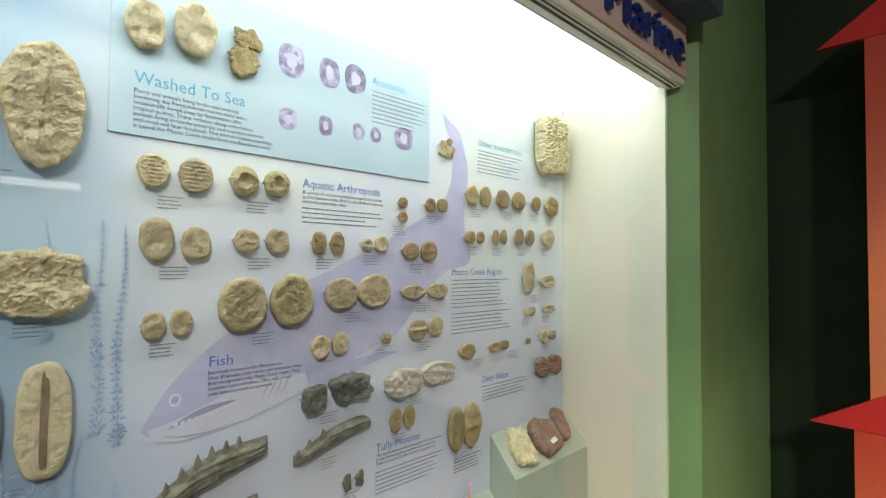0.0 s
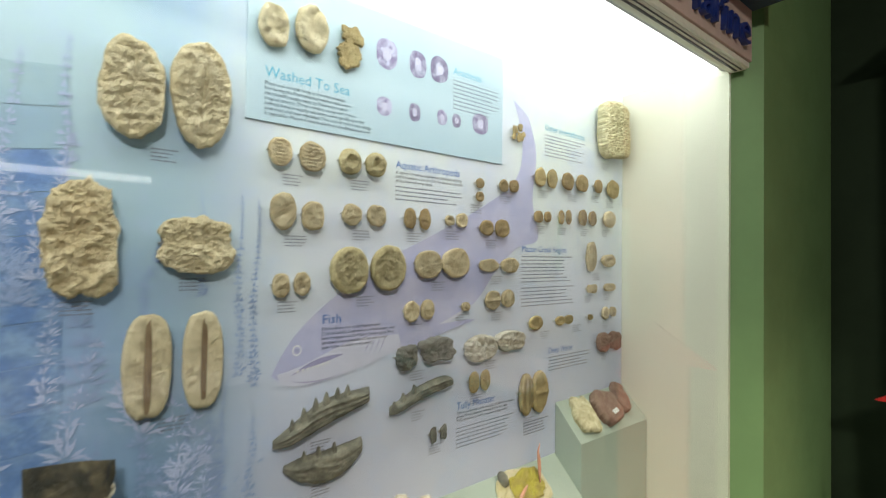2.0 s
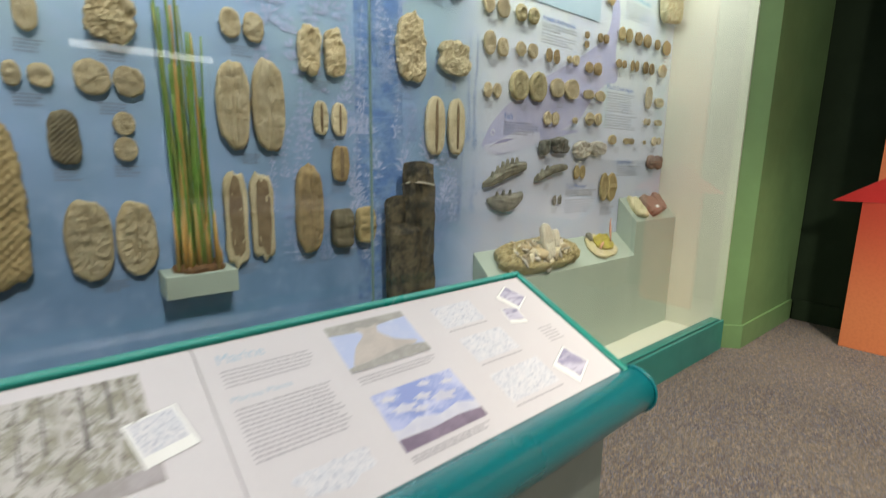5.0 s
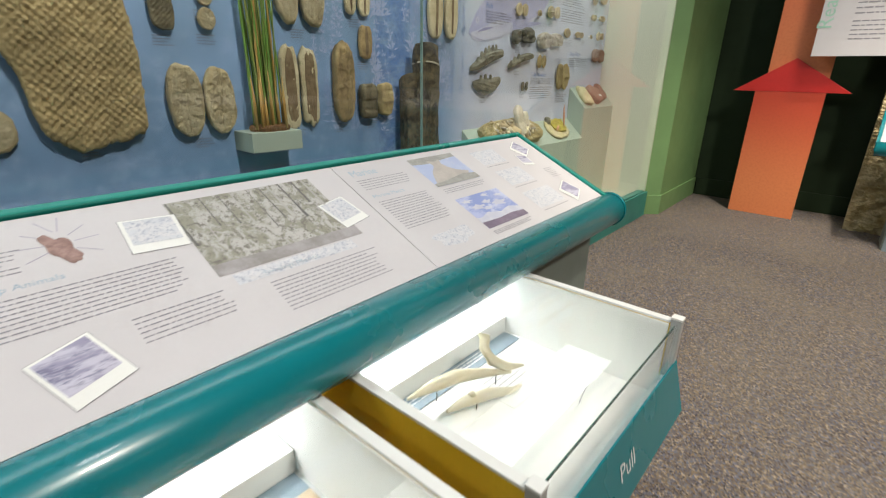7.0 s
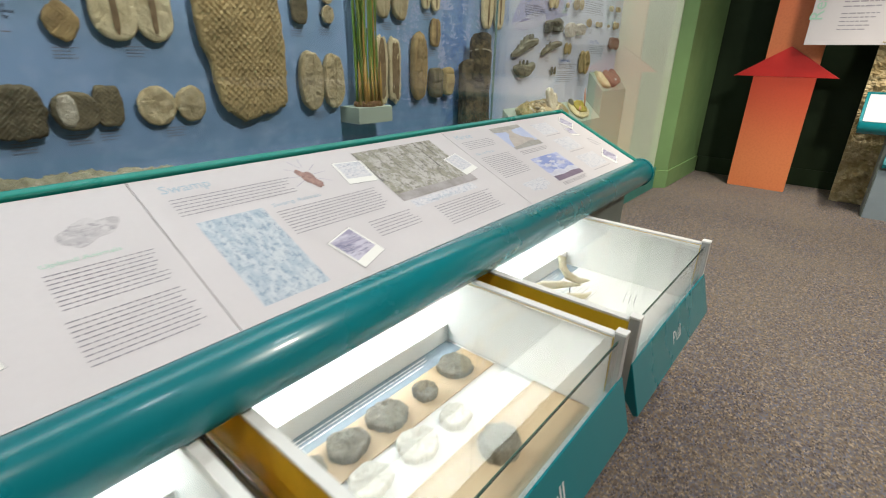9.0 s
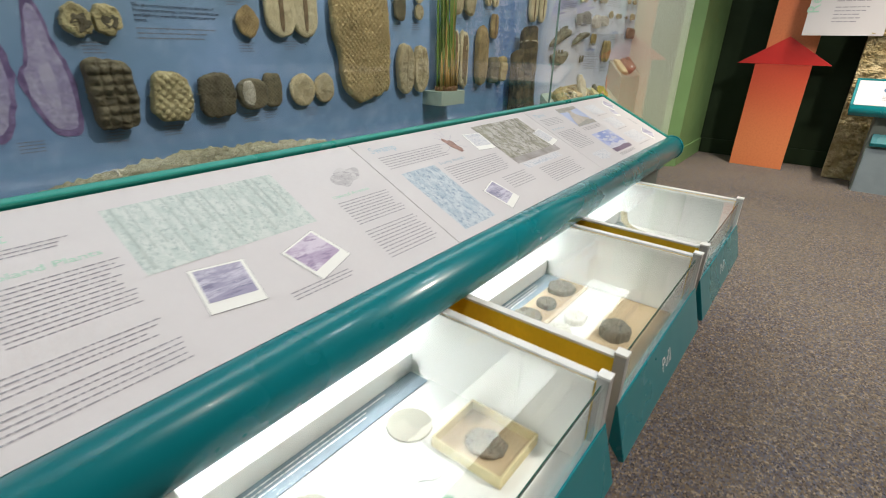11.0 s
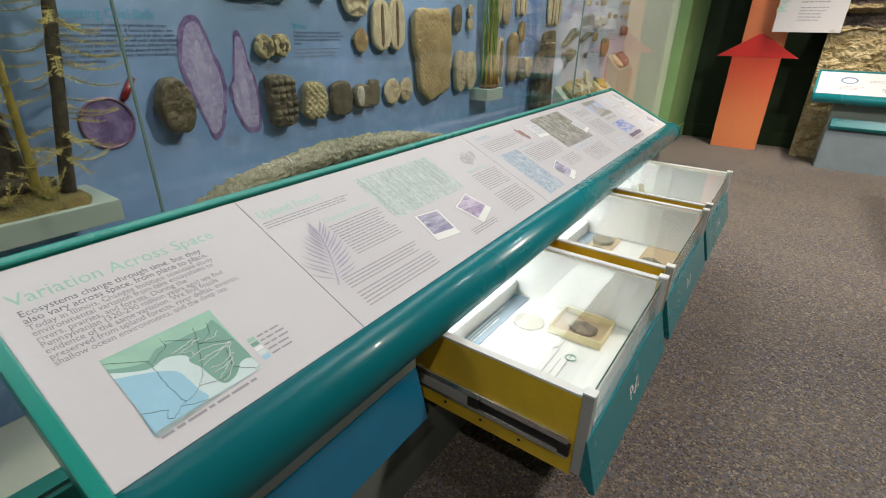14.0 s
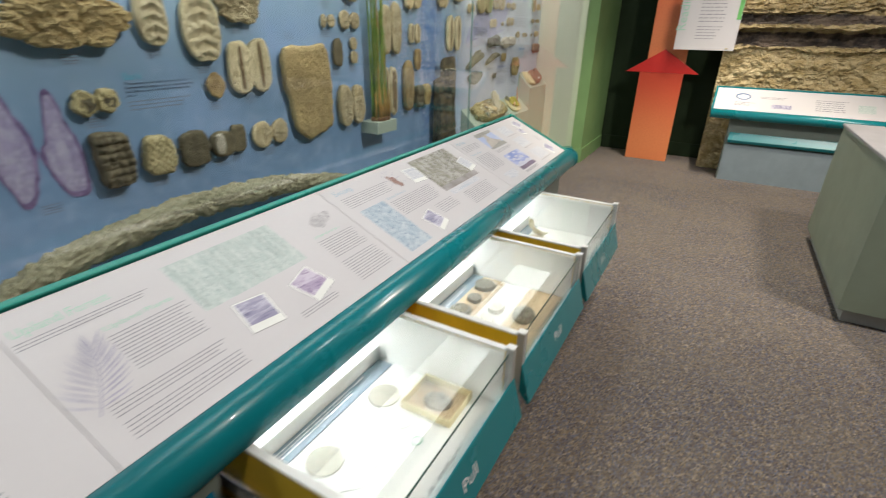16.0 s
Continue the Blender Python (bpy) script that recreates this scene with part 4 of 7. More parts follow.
def fossil(kind, x, z, w, h, material=None, label=""):
    COUNT[0] += 1
    s = COUNT[0] * 1.37
    depth, power, rough, mode, high, res, m, words = KINDS[kind]
    k = min(1.0, 0.45 + min(w, h) * 6)
    ob = new("fossil", mesh_of("fossil", fossil_mesh(w, h, depth * k, power, rough, mode, high * k, res, s), material or m))
    if (material or m) in FACES:
        ob.data.materials.append(FACES[material or m])
    ob.location = (x, PANEL_Y - GAP, z)
    ORIGIN[ob] = Vector(ob.location)
    tagged(ob, label or words, "fossil", "fossils on the backdrop")
    if kind in ("stem", "strip", "darkstem"):
        bm = fossil_mesh(w * {'stem': 0.15, 'strip': 0.62, 'darkstem': 0.24}[kind], h * 0.84, 0.003, 3.4, 0.10, "lumps", 0.0015, 14, s + 5)
        bmesh.ops.translate(bm, verts=bm.verts, vec=Vector((x, PANEL_Y - GAP - depth * k * 0.93, z)))
        part("imprint", bm, IMPRINT, ob, "dark brown stem imprint")
    if kind == "cone":
        # no recess is cut: a raised dark patch draws the hollow's shade
        bm = fossil_mesh(w * 0.62, h * 0.55, 0.004, 2.2, 0.25, "lumps", 0.003, 18, s + 5)
        bmesh.ops.translate(bm, verts=bm.verts, vec=Vector((x + w * 0.05, PANEL_Y - GAP - depth * k * 0.92, z - h * 0.05)))
        part("hollow", bm, DARKBARK, ob, "raised dark patch drawing the shaded hollow of the split cone")
    if kind == "halfwhite":
        bm = fossil_mesh(w * 0.42, h * 0.8, 0.010, 2.2, 0.10, "lumps", 0.002, 16, s + 5)
        bmesh.ops.translate(bm, verts=bm.verts, vec=Vector((x - w * 0.2, PANEL_Y - GAP - depth * k * 0.9, z + h * 0.04)))
        part("chalk_face", bm, CHALK, ob, "chalk white mineral face")
    for sx in (-1, 1):
        c = boxed(x + sx * (w * 0.45) - 0.0022, x + sx * (w * 0.45) + 0.0022, PANEL_Y - GAP - depth * k * 0.6, PANEL_Y, z + h * 0.04 - 0.0009, z + h * 0.04 + 0.0009)
        part("clip", c, M_PIN, ob)
    return ob


def jaw(x, z, w, h, low, high, teeth):
    """A jaw: lower and upper edge given in parts of its width and height, fine ridges along it, pointed teeth on top."""
    COUNT[0] += 1
    d = thing("shark_jaw", (x, PANEL_Y - GAP, z - h / 2), "dark grey fossil shark jaw with pointed teeth", "fossil", "fossils on the backdrop")
    lower, upper = curve_through(low, 8), curve_through(high, 8)
    nu, nv = 64, 14
    def edge(line, u):
        for (a, b), (c, e) in zip(line, line[1:]):
            if a <= u <= c:
                return b + (e - b) * (u - a) / max(c - a, 1e-6)
        return line[-1][1] if u > line[-1][0] else line[0][1]
    bm = bmesh.new()
    rows = []
    for j in range(nv + 1):
        v = j / nv
        row = []
        for i in range(nu + 1):
            u = i / nu
            lo, hi = edge(lower, u), edge(upper, u)
            lo += 0.03 * noise.noise(Vector((u * 14, x, 1)))
            hi += 0.02 * noise.noise(Vector((u * 17, x, 5)))
            k = lo + (hi - lo) * v
            bulge = math.sqrt(max(0.0, 1 - (2 * v - 1) ** 4)) * min(1, 8 * u, 14 * (1 - u)) ** 0.5
            ridge = 0.0026 * math.sin(v * 26 + u * 9 + 3 * noise.noise(Vector((u * 3, v * 2, x)))) + 0.004 * noise.noise(Vector((u * 16, v * 7, x)))
            row.append(bm.verts.new((x + (u - 0.5) * w, PANEL_Y - GAP - 0.006 - bulge * (0.026 + ridge), z + (k - 0.5) * h)))
        rows.append(row)
    for a, b in zip(rows, rows[1:]):
        for i in range(nu):
            bm.faces.new((a[i], a[i + 1], b[i + 1], b[i]))
    rim = rows[0] + [r[-1] for r in rows[1:]] + rows[-1][-2::-1] + [r[0] for r in rows[-2:0:-1]]
    back = [bm.verts.new((v.co.x, PANEL_Y - GAP, v.co.z)) for v in rim]
    for i in range(len(rim)):
        j = (i + 1) % len(rim)
        bm.faces.new((rim[j], rim[i], back[i], back[j]))
    bm.faces.new(back)
    bmesh.ops.recalc_face_normals(bm, faces=bm.faces)
    part("jaw_bone", smooth(bm), JAWROCK, d)
    for u, size in teeth:
        b, s = 0.030 * size, 0.20 * size
        p0, p1 = edge(upper, u - b), edge(upper, u + b)
        pts = [(u - b, p0 - 0.08), (u - b * 0.55, p0 + s * 0.45), (u + b * 0.1, (p0 + p1) / 2 + s), (u + b * 0.6, p1 + s * 0.4), (u + b, p1 - 0.08)]
        part("tooth", prism([(x + (a - 0.5) * w, z + (k - 0.5) * h) for a, k in pts], "y", PANEL_Y - GAP - 0.024, PANEL_Y - GAP - 0.010, 0.0015), JAWROCK, d)
    part("clip", boxed(x - 0.003, x + 0.003, PANEL_Y - GAP - 0.008, PANEL_Y, z - 0.2 * h, z - 0.2 * h + 0.003), M_PIN, d)
    return d


def curve_through(pts, steps=5):
    out = []
    for i in range(len(pts) - 1):
        p = [Vector(pts[max(0, min(len(pts) - 1, i + k))]) for k in (-1, 0, 1, 2)]
        for q in range(steps):
            t = q / steps
            out.append(tuple(0.5 * (2 * p[1] + (p[2] - p[0]) * t + (2 * p[0] - 5 * p[1] + 4 * p[2] - p[3]) * t * t + (3 * p[1] - p[0] - 3 * p[2] + p[3]) * t ** 3)))
    return out + [tuple(pts[-1])]


def print_oval(x, z, w, h, material, parent, name="photo_print", rough=0.05, lift=0.0):
    s = x * 9 + z
    pts = []
    for i in range(48):
        a = 2 * math.pi * i / 48
        k = 1 + rough * (noise.noise(Vector((math.cos(a) * 1.6, math.sin(a) * 1.6, s))) * 1.5 + 0.6 * noise.noise(Vector((math.cos(a) * 6, math.sin(a) * 6, s))))
        p = 2.4
        q = (abs(math.cos(a)) ** p + abs(math.sin(a)) ** p) ** (-1 / p)
        pts.append((w / 2 * k * q * math.cos(a), h / 2 * k * q * math.sin(a)))
    return part(name, flat(pts, on_panel(x, z, lift)), material, parent)


def caption(x, z, width=0.06, rows=4):
    part("caption", bars(on_panel(x, z, 0.0006), width, rows, 0.0085, 0.0024, int((x + 9) * 1000), 0.35), M_CAPTION, backdrop)


# the raised pale blue panel and its writing
M_BLUEPANEL = mat("pale_blue_print", (0.50, 0.64, 0.71), 0.45, col2=(0.44, 0.59, 0.69), scale=2.0, fine=60, bump=0.02, var=0.03)
part("blue_panel", boxed(0.146, 1.043, PANEL_Y - 0.005, PANEL_Y - 0.0005, 1.838, 2.225, bevel=0.001), M_BLUEPANEL, backdrop, "raised pale blue printed panel")
M_CENTRE = mat("pale_lilac_print", (0.62, 0.60, 0.78), 0.5, scale=30, var=0.08, bump=0)


def heading(words, x, z, width, size, material=M_BLUETEXT, lift=0.0008):
    lettering("heading", words, size, on_panel(x, z, lift), material, backdrop, width=width)


def body_text(words, x, z, width, size, material=M_TEXT, lift=0.0008):
    lettering("body_text", words, size, on_panel(x, z, lift), material, backdrop, width=width, space=0.95)


heading("Washed To Sea", 0.190, 1.953, 0.238, 0.040, M_SKYTEXT, 0.0045)
body_text("Plants and animals living in the coal swamps\nbordering the Pennsylvanian marine delta were\noccasionally swept away by floodwaters after\ntropical storms. These remains, along with marine\nanimals living in nearby estuaries, were quickly covered\nwith mud and later fossilized. This kind of mixed assemblage\nis typical for Mazon Creek fossils from the Braidwood area.", 0.190, 1.932, 0.31, 0.0135, M_TEXT, 0.0045)
heading("Arachnids", 0.808, 2.112, 0.128, 0.034, M_SKYTEXT, 0.0045)
part("text_block", bars(on_panel(0.808, 2.090, 0.0045), 0.22, 8, 0.0135, 0.0034, 4), M_CAPTION, backdrop)
heading("Aquatic Arthropods", 0.588, 1.770, 0.256, 0.034)
body_text("A variety of marine arthropods, especially shrimp\nand horseshoe crabs, lived in the shallow estuaries\nof the Pennsylvanian delta.", 0.588, 1.752, 0.27, 0.0135)
part("text_block", bars(on_panel(0.588, 1.711), 0.27, 4, 0.0128, 0.0034, 8), M_CAPTION, backdrop)
heading("Other Invertebrates", 1.285, 2.008, 0.262, 0.036, M_SKYTEXT)
part("text_block", bars(on_panel(1.287, 1.988), 0.27, 7, 0.0135, 0.0034, 14), M_CAPTION, backdrop)
heading("Mazon Creek Region", 1.156, 1.522, 0.27, 0.034)
part("text_block", bars(on_panel(1.157, 1.502), 0.33, 8, 0.0138, 0.0034, 15), M_CAPTION, backdrop)
part("text_block", bars(on_panel(1.157, 1.382), 0.33, 6, 0.0138, 0.0034, 16), M_CAPTION, backdrop)
heading("Fish", 0.356, 1.312, 0.054, 0.036, M_BLUETEXT, 0.0014)
body_text("Fish fossils are rare in the Pennsylvanian.\nOver 30 species, both marine and freshwater, have\nbeen recognized in the Mazon Creek region. Most\nspecimens are incomplete. Often only a single\nscale, bone, or tooth is recovered.", 0.356, 1.293, 0.235, 0.0132, M_TEXT, 0.0014)
heading("Tully Monster", 0.842, 0.985, 0.18, 0.035)
body_text("The most famous and unusual of all the animals\nin the Pennsylvanian marine fauna was the\nTully monster (Tullimonstrum gregarium).", 0.842, 0.968, 0.275, 0.0132)
part("text_block", bars(on_panel(0.842, 0.920), 0.28, 6, 0.0128, 0.0034, 18), M_CAPTION, backdrop)
heading("Deep Water", 1.318, 1.118, 0.155, 0.035)
part("text_block", bars(on_panel(1.320, 1.100), 0.29, 5, 0.0128, 0.0034, 19), M_CAPTION, backdrop)
part("text_block", bars(on_panel(1.175, 0.868), 0.15, 5, 0.011, 0.004, 20), M_CAPTION, backdrop)
heading("Amazing Coal Balls", -2.995, 1.124, 0.250, 0.036, M_SKYTEXT)
body_text("Coal balls are rounded nodules of petrified plant matter\nfound in coal seams worldwide. A nuisance to miners, they\nare treasured by paleobotanists, because they often contain\nbeautifully preserved plants, even cell nuclei and chloroplasts.\nTo study a coal ball it must be sliced, acid etched, and coated\nwith acetone, over which a flexible sheet of acetate film is\nplaced. When dry, the clear plastic sheet is a detailed copy\nof the fossil surface.", -2.998, 1.103, 0.31, 0.0135)
heading("Bark", -2.262, 1.104, 0.062, 0.034, M_SKYTEXT)
body_text("The geometric scale patterns on the bark of\nPennsylvanian treetops, such as Lepidodendron\nand Sigillaria, were the attachment points for\nleaves.", -2.262, 1.088, 0.245, 0.0132)
part("text_block", bars(on_panel(-2.262, 1.032), 0.24, 3, 0.0128, 0.0034, 22), M_CAPTION, backdrop)
part("text_block", bars(on_panel(-0.828, 1.652), 0.225, 6, 0.0132, 0.0034, 23), M_CAPTION, backdrop)
part("text_block", bars(on_panel(0.215, 0.655), 0.12, 6, 0.009, 0.004, 24), M_CAPTION, backdrop)

# printed shark, plants and trunk
M_SHARK = mat("printed_shark", (0.47, 0.49, 0.72), 0.5, col2=(0.58, 0.58, 0.76), scale=9, fine=40, bump=0, var=0.05)
M_SHARKPALE = mat("printed_shark_belly", (0.66, 0.67, 0.80), 0.5, scale=8, var=0.04, bump=0)
UP = ((0.220, 1.188), (0.245, 1.235), (0.292, 1.299), (0.389, 1.382), (0.53, 1.475), (0.714, 1.56), (0.935, 1.668), (1.118, 1.79), (1.155, 1.94), (1.105, 2.09))
DOWN = ((1.19, 2.04), (1.235, 1.90), (1.215, 1.72), (1.25, 1.575), (1.13, 1.535), (1.02, 1.45), (0.92, 1.343), (0.76, 1.267), (0.62, 1.225), (0.45, 1.178), (0.33, 1.150), (0.25, 1.165))


part("shark_print", flat(curve_through(UP) + curve_through(DOWN), on_panel(0, 0, 0.0004)), M_SHARK, backdrop, "printed pale purple shark")
part("shark_belly_print", flat(curve_through(((0.235, 1.190), (0.30, 1.205), (0.38, 1.235), (0.47, 1.262), (0.60, 1.262), (0.74, 1.275), (0.86, 1.318), (0.92, 1.340), (0.76, 1.262), (0.62, 1.218), (0.50, 1.182), (0.38, 1.158), (0.29, 1.152), (0.245, 1.164)), 4), on_panel(0, 0, 0.0009)), M_SHARKPALE, backdrop, "pale mottled shark belly")
part("shark_fin_print", flat(curve_through(((0.60, 1.285), (0.72, 1.278), (0.92, 1.285), (0.80, 1.255), (0.70, 1.225), (0.62, 1.212)), 4), on_panel(0, 0, 0.0011)), M_SHARK, backdrop)
M_SHARKLINE = mat("printed_shark_line", (0.38, 0.37, 0.58), 0.5, bump=0, var=0.04)


def shark_line(pts, wide, lift=0.0014):
    """A drawn stroke that tapers at both ends."""
    c = curve_through(pts, 5)
    n = len(c) - 1
    up = [(p[0], p[1] + wide * math.sin(math.pi * i / n)) for i, p in enumerate(c)]
    part("shark_stroke", flat(up + c[::-1][1:-1], on_panel(0, 0, lift)), M_SHARKLINE, backdrop)


shark_line(((0.272, 1.182), (0.32, 1.195), (0.37, 1.208), (0.425, 1.222)), 0.016)
shark_line(((0.262, 1.172), (0.30, 1.160), (0.36, 1.158), (0.42, 1.170)), 0.003)
for i in range(4):
    shark_line(((0.486 + 0.017 * i, 1.212), (0.500 + 0.017 * i, 1.238), (0.508 + 0.017 * i, 1.262)), 0.006)
for i in range(7):
    u = 0.285 + 0.014 * i
    part("shark_tooth_print", flat([(u, 1.193 + 0.0022 * i), (u + 0.010, 1.195 + 0.0022 * i), (u + 0.005, 1.184 + 0.0022 * i)], on_panel(0, 0, 0.0018)), M_WHITEINK, backdrop)
for r, m, lift in ((0.0125, M_WHITEINK, 0.0013), (0.0095, M_SHARK, 0.0016), (0.0045, M_SHARKLINE, 0.0019)):
    part("shark_eye_print", flat([(0.287 + r * math.cos(a * math.pi / 10), 1.247 + 1.15 * r * math.sin(a * math.pi / 10)) for a in range(20)], on_panel(0, 0, lift)), m, backdrop)


def sprig(x, z, height, lean, leaf, seed, material, lift):
    """A printed water plant: a thin stalk with pairs of small leaves."""
    rnd = random.Random(seed)
    bm = bmesh.new()
    n = max(6, int(height / (leaf * 0.55)))
    m = on_panel(x, z, lift)
    def quad(p, d, length, wide):
        d = d.normalized()
        s = Vector((-d.y, d.x)) * wide
        h = rnd.uniform(0, 0.0012)
        c = [p - s * 0.3, p + d * length * 0.5 - s, p + d * length, p + d * length * 0.5 + s]
        bm.faces.new([bm.verts.new(m @ Vector((v.x, v.y, h))) for v in c])
    n = max(7, int(height / (leaf * 0.62)))
    for i in range(n):
        t = i / n
        p = Vector((lean * t * t * height + 0.004 * math.sin(t * 9 + seed), t * height))
        size = leaf * (0.95 - 0.6 * t) * rnd.uniform(0.6, 1.15)
        quad(p, Vector((lean * t, 1)), height / n * 1.1, 0.0011)
        for k in range(7):
            if rnd.random() < 0.82:
                a = radians(-78 + 26 * k + rnd.uniform(-12, 12))
                d = Vector((math.sin(a), math.cos(a) * 0.8 + 0.05))
                quad(p + d * size * 0.10, d, size * rnd.uniform(0.5, 1.0), size * 0.085)
                if rnd.random() < 0.4:
                    quad(p + d * size * 0.5, Vector((math.sin(a + 0.6), math.cos(a + 0.6))), size * 0.4, size * 0.06)
    part("plant_print", bm, material, backdrop)


M_PLANT = mat("printed_plant_blue", (0.32, 0.43, 0.68), 0.5, bump=0, var=0.08)
M_PLANTPALE = mat("printed_plant_pale", (0.47, 0.55, 0.78), 0.5, bump=0, var=0.06)
for i, (x, z, hh, lean, leaf) in enumerate(((0.140, 1.20, 0.45, 0.0, 0.022), (0.175, 1.17, 0.47, 0.02, 0.022), (0.055, 1.40, 0.25, 0.0, 0.018), (0.172, 0.90, 0.20, 0.05, 0.024), (0.10, 0.86, 0.34, 0.05, 0.02),
                                            (0.03, 0.84, 0.40, 0.02, 0.024), (-0.05, 0.82, 0.30, -0.05, 0.026), (0.0, 0.79, 0.22, 1.2, 0.024), (-0.06, 1.35, 0.20, 0.2, 0.022))):
    sprig(x, z, hh, lean, leaf, i, M_PLANT, 0.0006)
for i, (x, z, hh, lean, leaf) in enumerate(((-0.40, 0.80, 0.85, 0.05, 0.05), (-0.42, 1.35, 0.45, -0.1, 0.035), (-0.22, 1.20, 0.55, 0.05, 0.03), (-0.30, 1.05, 0.35, -0.9, 0.05), (-0.36, 0.75, 0.45, -0.3, 0.045),
                                            (-0.62, 0.78, 0.65, 0.05, 0.035), (-0.30, 1.55, 0.35, 0.1, 0.03), (-0.55, 1.40, 0.40, 0.15, 0.035), (-0.70, 0.95, 0.5, 0.0, 0.03), (-0.20, 1.62, 0.33, 0.0, 0.03))):
    sprig(x, z, hh, lean, leaf, 40 + i, M_PLANTPALE, 0.0010)
RS = random.Random(12)
for i in range(34):
    x = -0.74 + 0.85 * ((i * 0.618) % 1.0)
    z = RS.uniform(0.74, 1.68)
    sprig(x, z, RS.uniform(0.16, 0.34), RS.uniform(-0.4, 0.4), RS.uniform(0.034, 0.062), 90 + i, M_PLANT if i % 3 == 0 else M_PLANTPALE, 0.0010 + 0.00002 * i)
M_TRUNKPRINT = mat("printed_trunk_blue", (0.14, 0.26, 0.55), 0.5, col2=(0.27, 0.41, 0.63), scale=16, fine=70, bump=0, var=0.22)
M_TRUNKPALE = mat("printed_trunk_green", (0.33, 0.48, 0.55), 0.5, col2=(0.28, 0.42, 0.56), scale=7, fine=40, bump=0, var=0.08)
for i in range(15):
    z0 = 0.60 + i * 0.085
    wob = 0.003 * math.sin(i * 2.1)
    part("trunk_print", flat([(-0.395 + wob, z0), (-0.29, z0 - 0.008), (-0.195 + wob, z0 + 0.004), (-0.195 + wob, z0 + 0.0875), (-0.29, z0 + 0.0755), (-0.395 + wob, z0 + 0.0835)], on_panel(0, 0, 0.0003)), M_TRUNKPALE if z0 > 1.62 else M_TRUNKPRINT, backdrop)

# stones and casts, one by one
fossil("milli", 0.206, 2.081, 0.079, 0.111)
fossil("milli", 0.307, 2.103, 0.091, 0.126)
fossil("shard", 0.426, 2.119, 0.062, 0.053)
fossil("shard", 0.424, 2.062, 0.078, 0.064)
print_oval(0.549, 2.108, 0.073, 0.094, LILAC, backdrop, lift=0.0045)
print_oval(0.549, 2.108, 0.029, 0.042, M_CENTRE, backdrop, rough=0.2, lift=0.0051)
print_oval(0.663, 2.105, 0.067, 0.084, LILAC, backdrop, lift=0.0045)
print_oval(0.663, 2.105, 0.027, 0.038, M_CENTRE, backdrop, rough=0.2, lift=0.0051)
print_oval(0.748, 2.11, 0.072, 0.087, LILAC, backdrop, lift=0.0045)
print_oval(0.748, 2.11, 0.029, 0.039, M_CENTRE, backdrop, rough=0.2, lift=0.0051)
print_oval(0.542, 1.948, 0.053, 0.058, LILAC, backdrop, lift=0.0045)
print_oval(0.542, 1.948, 0.021, 0.026, M_CENTRE, backdrop, rough=0.2, lift=0.0051)
print_oval(0.653, 1.951, 0.045, 0.057, LILAC, backdrop, lift=0.0045)
print_oval(0.653, 1.951, 0.018, 0.026, M_CENTRE, backdrop, rough=0.2, lift=0.0051)
print_oval(0.762, 1.956, 0.041, 0.051, LILAC, backdrop, lift=0.0045)
print_oval(0.762, 1.956, 0.016, 0.023, M_CENTRE, backdrop, rough=0.2, lift=0.0051)
print_oval(0.824, 1.957, 0.038, 0.047, LILAC, backdrop, lift=0.0045)
print_oval(0.824, 1.957, 0.015, 0.021, M_CENTRE, backdrop, rough=0.2, lift=0.0051)
print_oval(0.933, 1.966, 0.077, 0.072, LILAC, backdrop, lift=0.0045)
print_oval(0.933, 1.966, 0.031, 0.032, M_CENTRE, backdrop, rough=0.2, lift=0.0051)
fossil("ribbed", 0.229, 1.764, 0.063, 0.075)
fossil("ribbed", 0.315, 1.762, 0.075, 0.079)
fossil("crab", 0.426, 1.764, 0.069, 0.073)
fossil("crab", 0.509, 1.766, 0.068, 0.073)
fossil("nod", 0.239, 1.612, 0.068, 0.099)
fossil("nod", 0.319, 1.605, 0.065, 0.08)
fossil("nod", 0.434, 1.615, 0.062, 0.06)
fossil("nod", 0.514, 1.617, 0.064, 0.066)
fossil("brownnod", 0.634, 1.617, 0.045, 0.065)
fossil("brownnod", 0.691, 1.617, 0.044, 0.066)
fossil("brownnod", 0.96, 1.603, 0.067, 0.055)
fossil("brownnod", 1.036, 1.604, 0.074, 0.064)
fossil("brownnod", 0.926, 1.756, 0.037, 0.035)
fossil("brownnod", 0.926, 1.71, 0.037, 0.034)
fossil("brownnod", 1.043, 1.759, 0.045, 0.046)
fossil("brownnod", 1.097, 1.763, 0.05, 0.046)
fossil("nod", 0.791, 1.619, 0.039, 0.035)
fossil("nod", 0.843, 1.622, 0.048, 0.05)
fossil("nod", 0.236, 1.421, 0.047, 0.064)
fossil("nod", 0.292, 1.424, 0.046, 0.063)
fossil("scale", 0.427, 1.459, 0.117, 0.133)
fossil("scale", 0.554, 1.464, 0.118, 0.136)
fossil("radial", 0.703, 1.475, 0.105, 0.091)
fossil("radial", 0.816, 1.479, 0.117, 0.099)
fossil("seam", 0.972, 1.471, 0.098, 0.047)
fossil("seam", 1.077, 1.471, 0.096, 0.055)
fossil("nod", 0.643, 1.33, 0.057, 0.064)
fossil("nod", 0.704, 1.332, 0.052, 0.062)
fossil("nod", 0.865, 1.332, 0.037, 0.031)
fossil("seam", 0.992, 1.348, 0.074, 0.07)
fossil("seam", 1.068, 1.35, 0.068, 0.066)
fossil("dark", 0.623, 1.189, 0.074, 0.075)
fossil("dark", 0.74, 1.206, 0.137, 0.081)
fossil("tooth", 0.929, 1.186, 0.138, 0.087)
fossil("tooth", 1.075, 1.198, 0.155, 0.07)
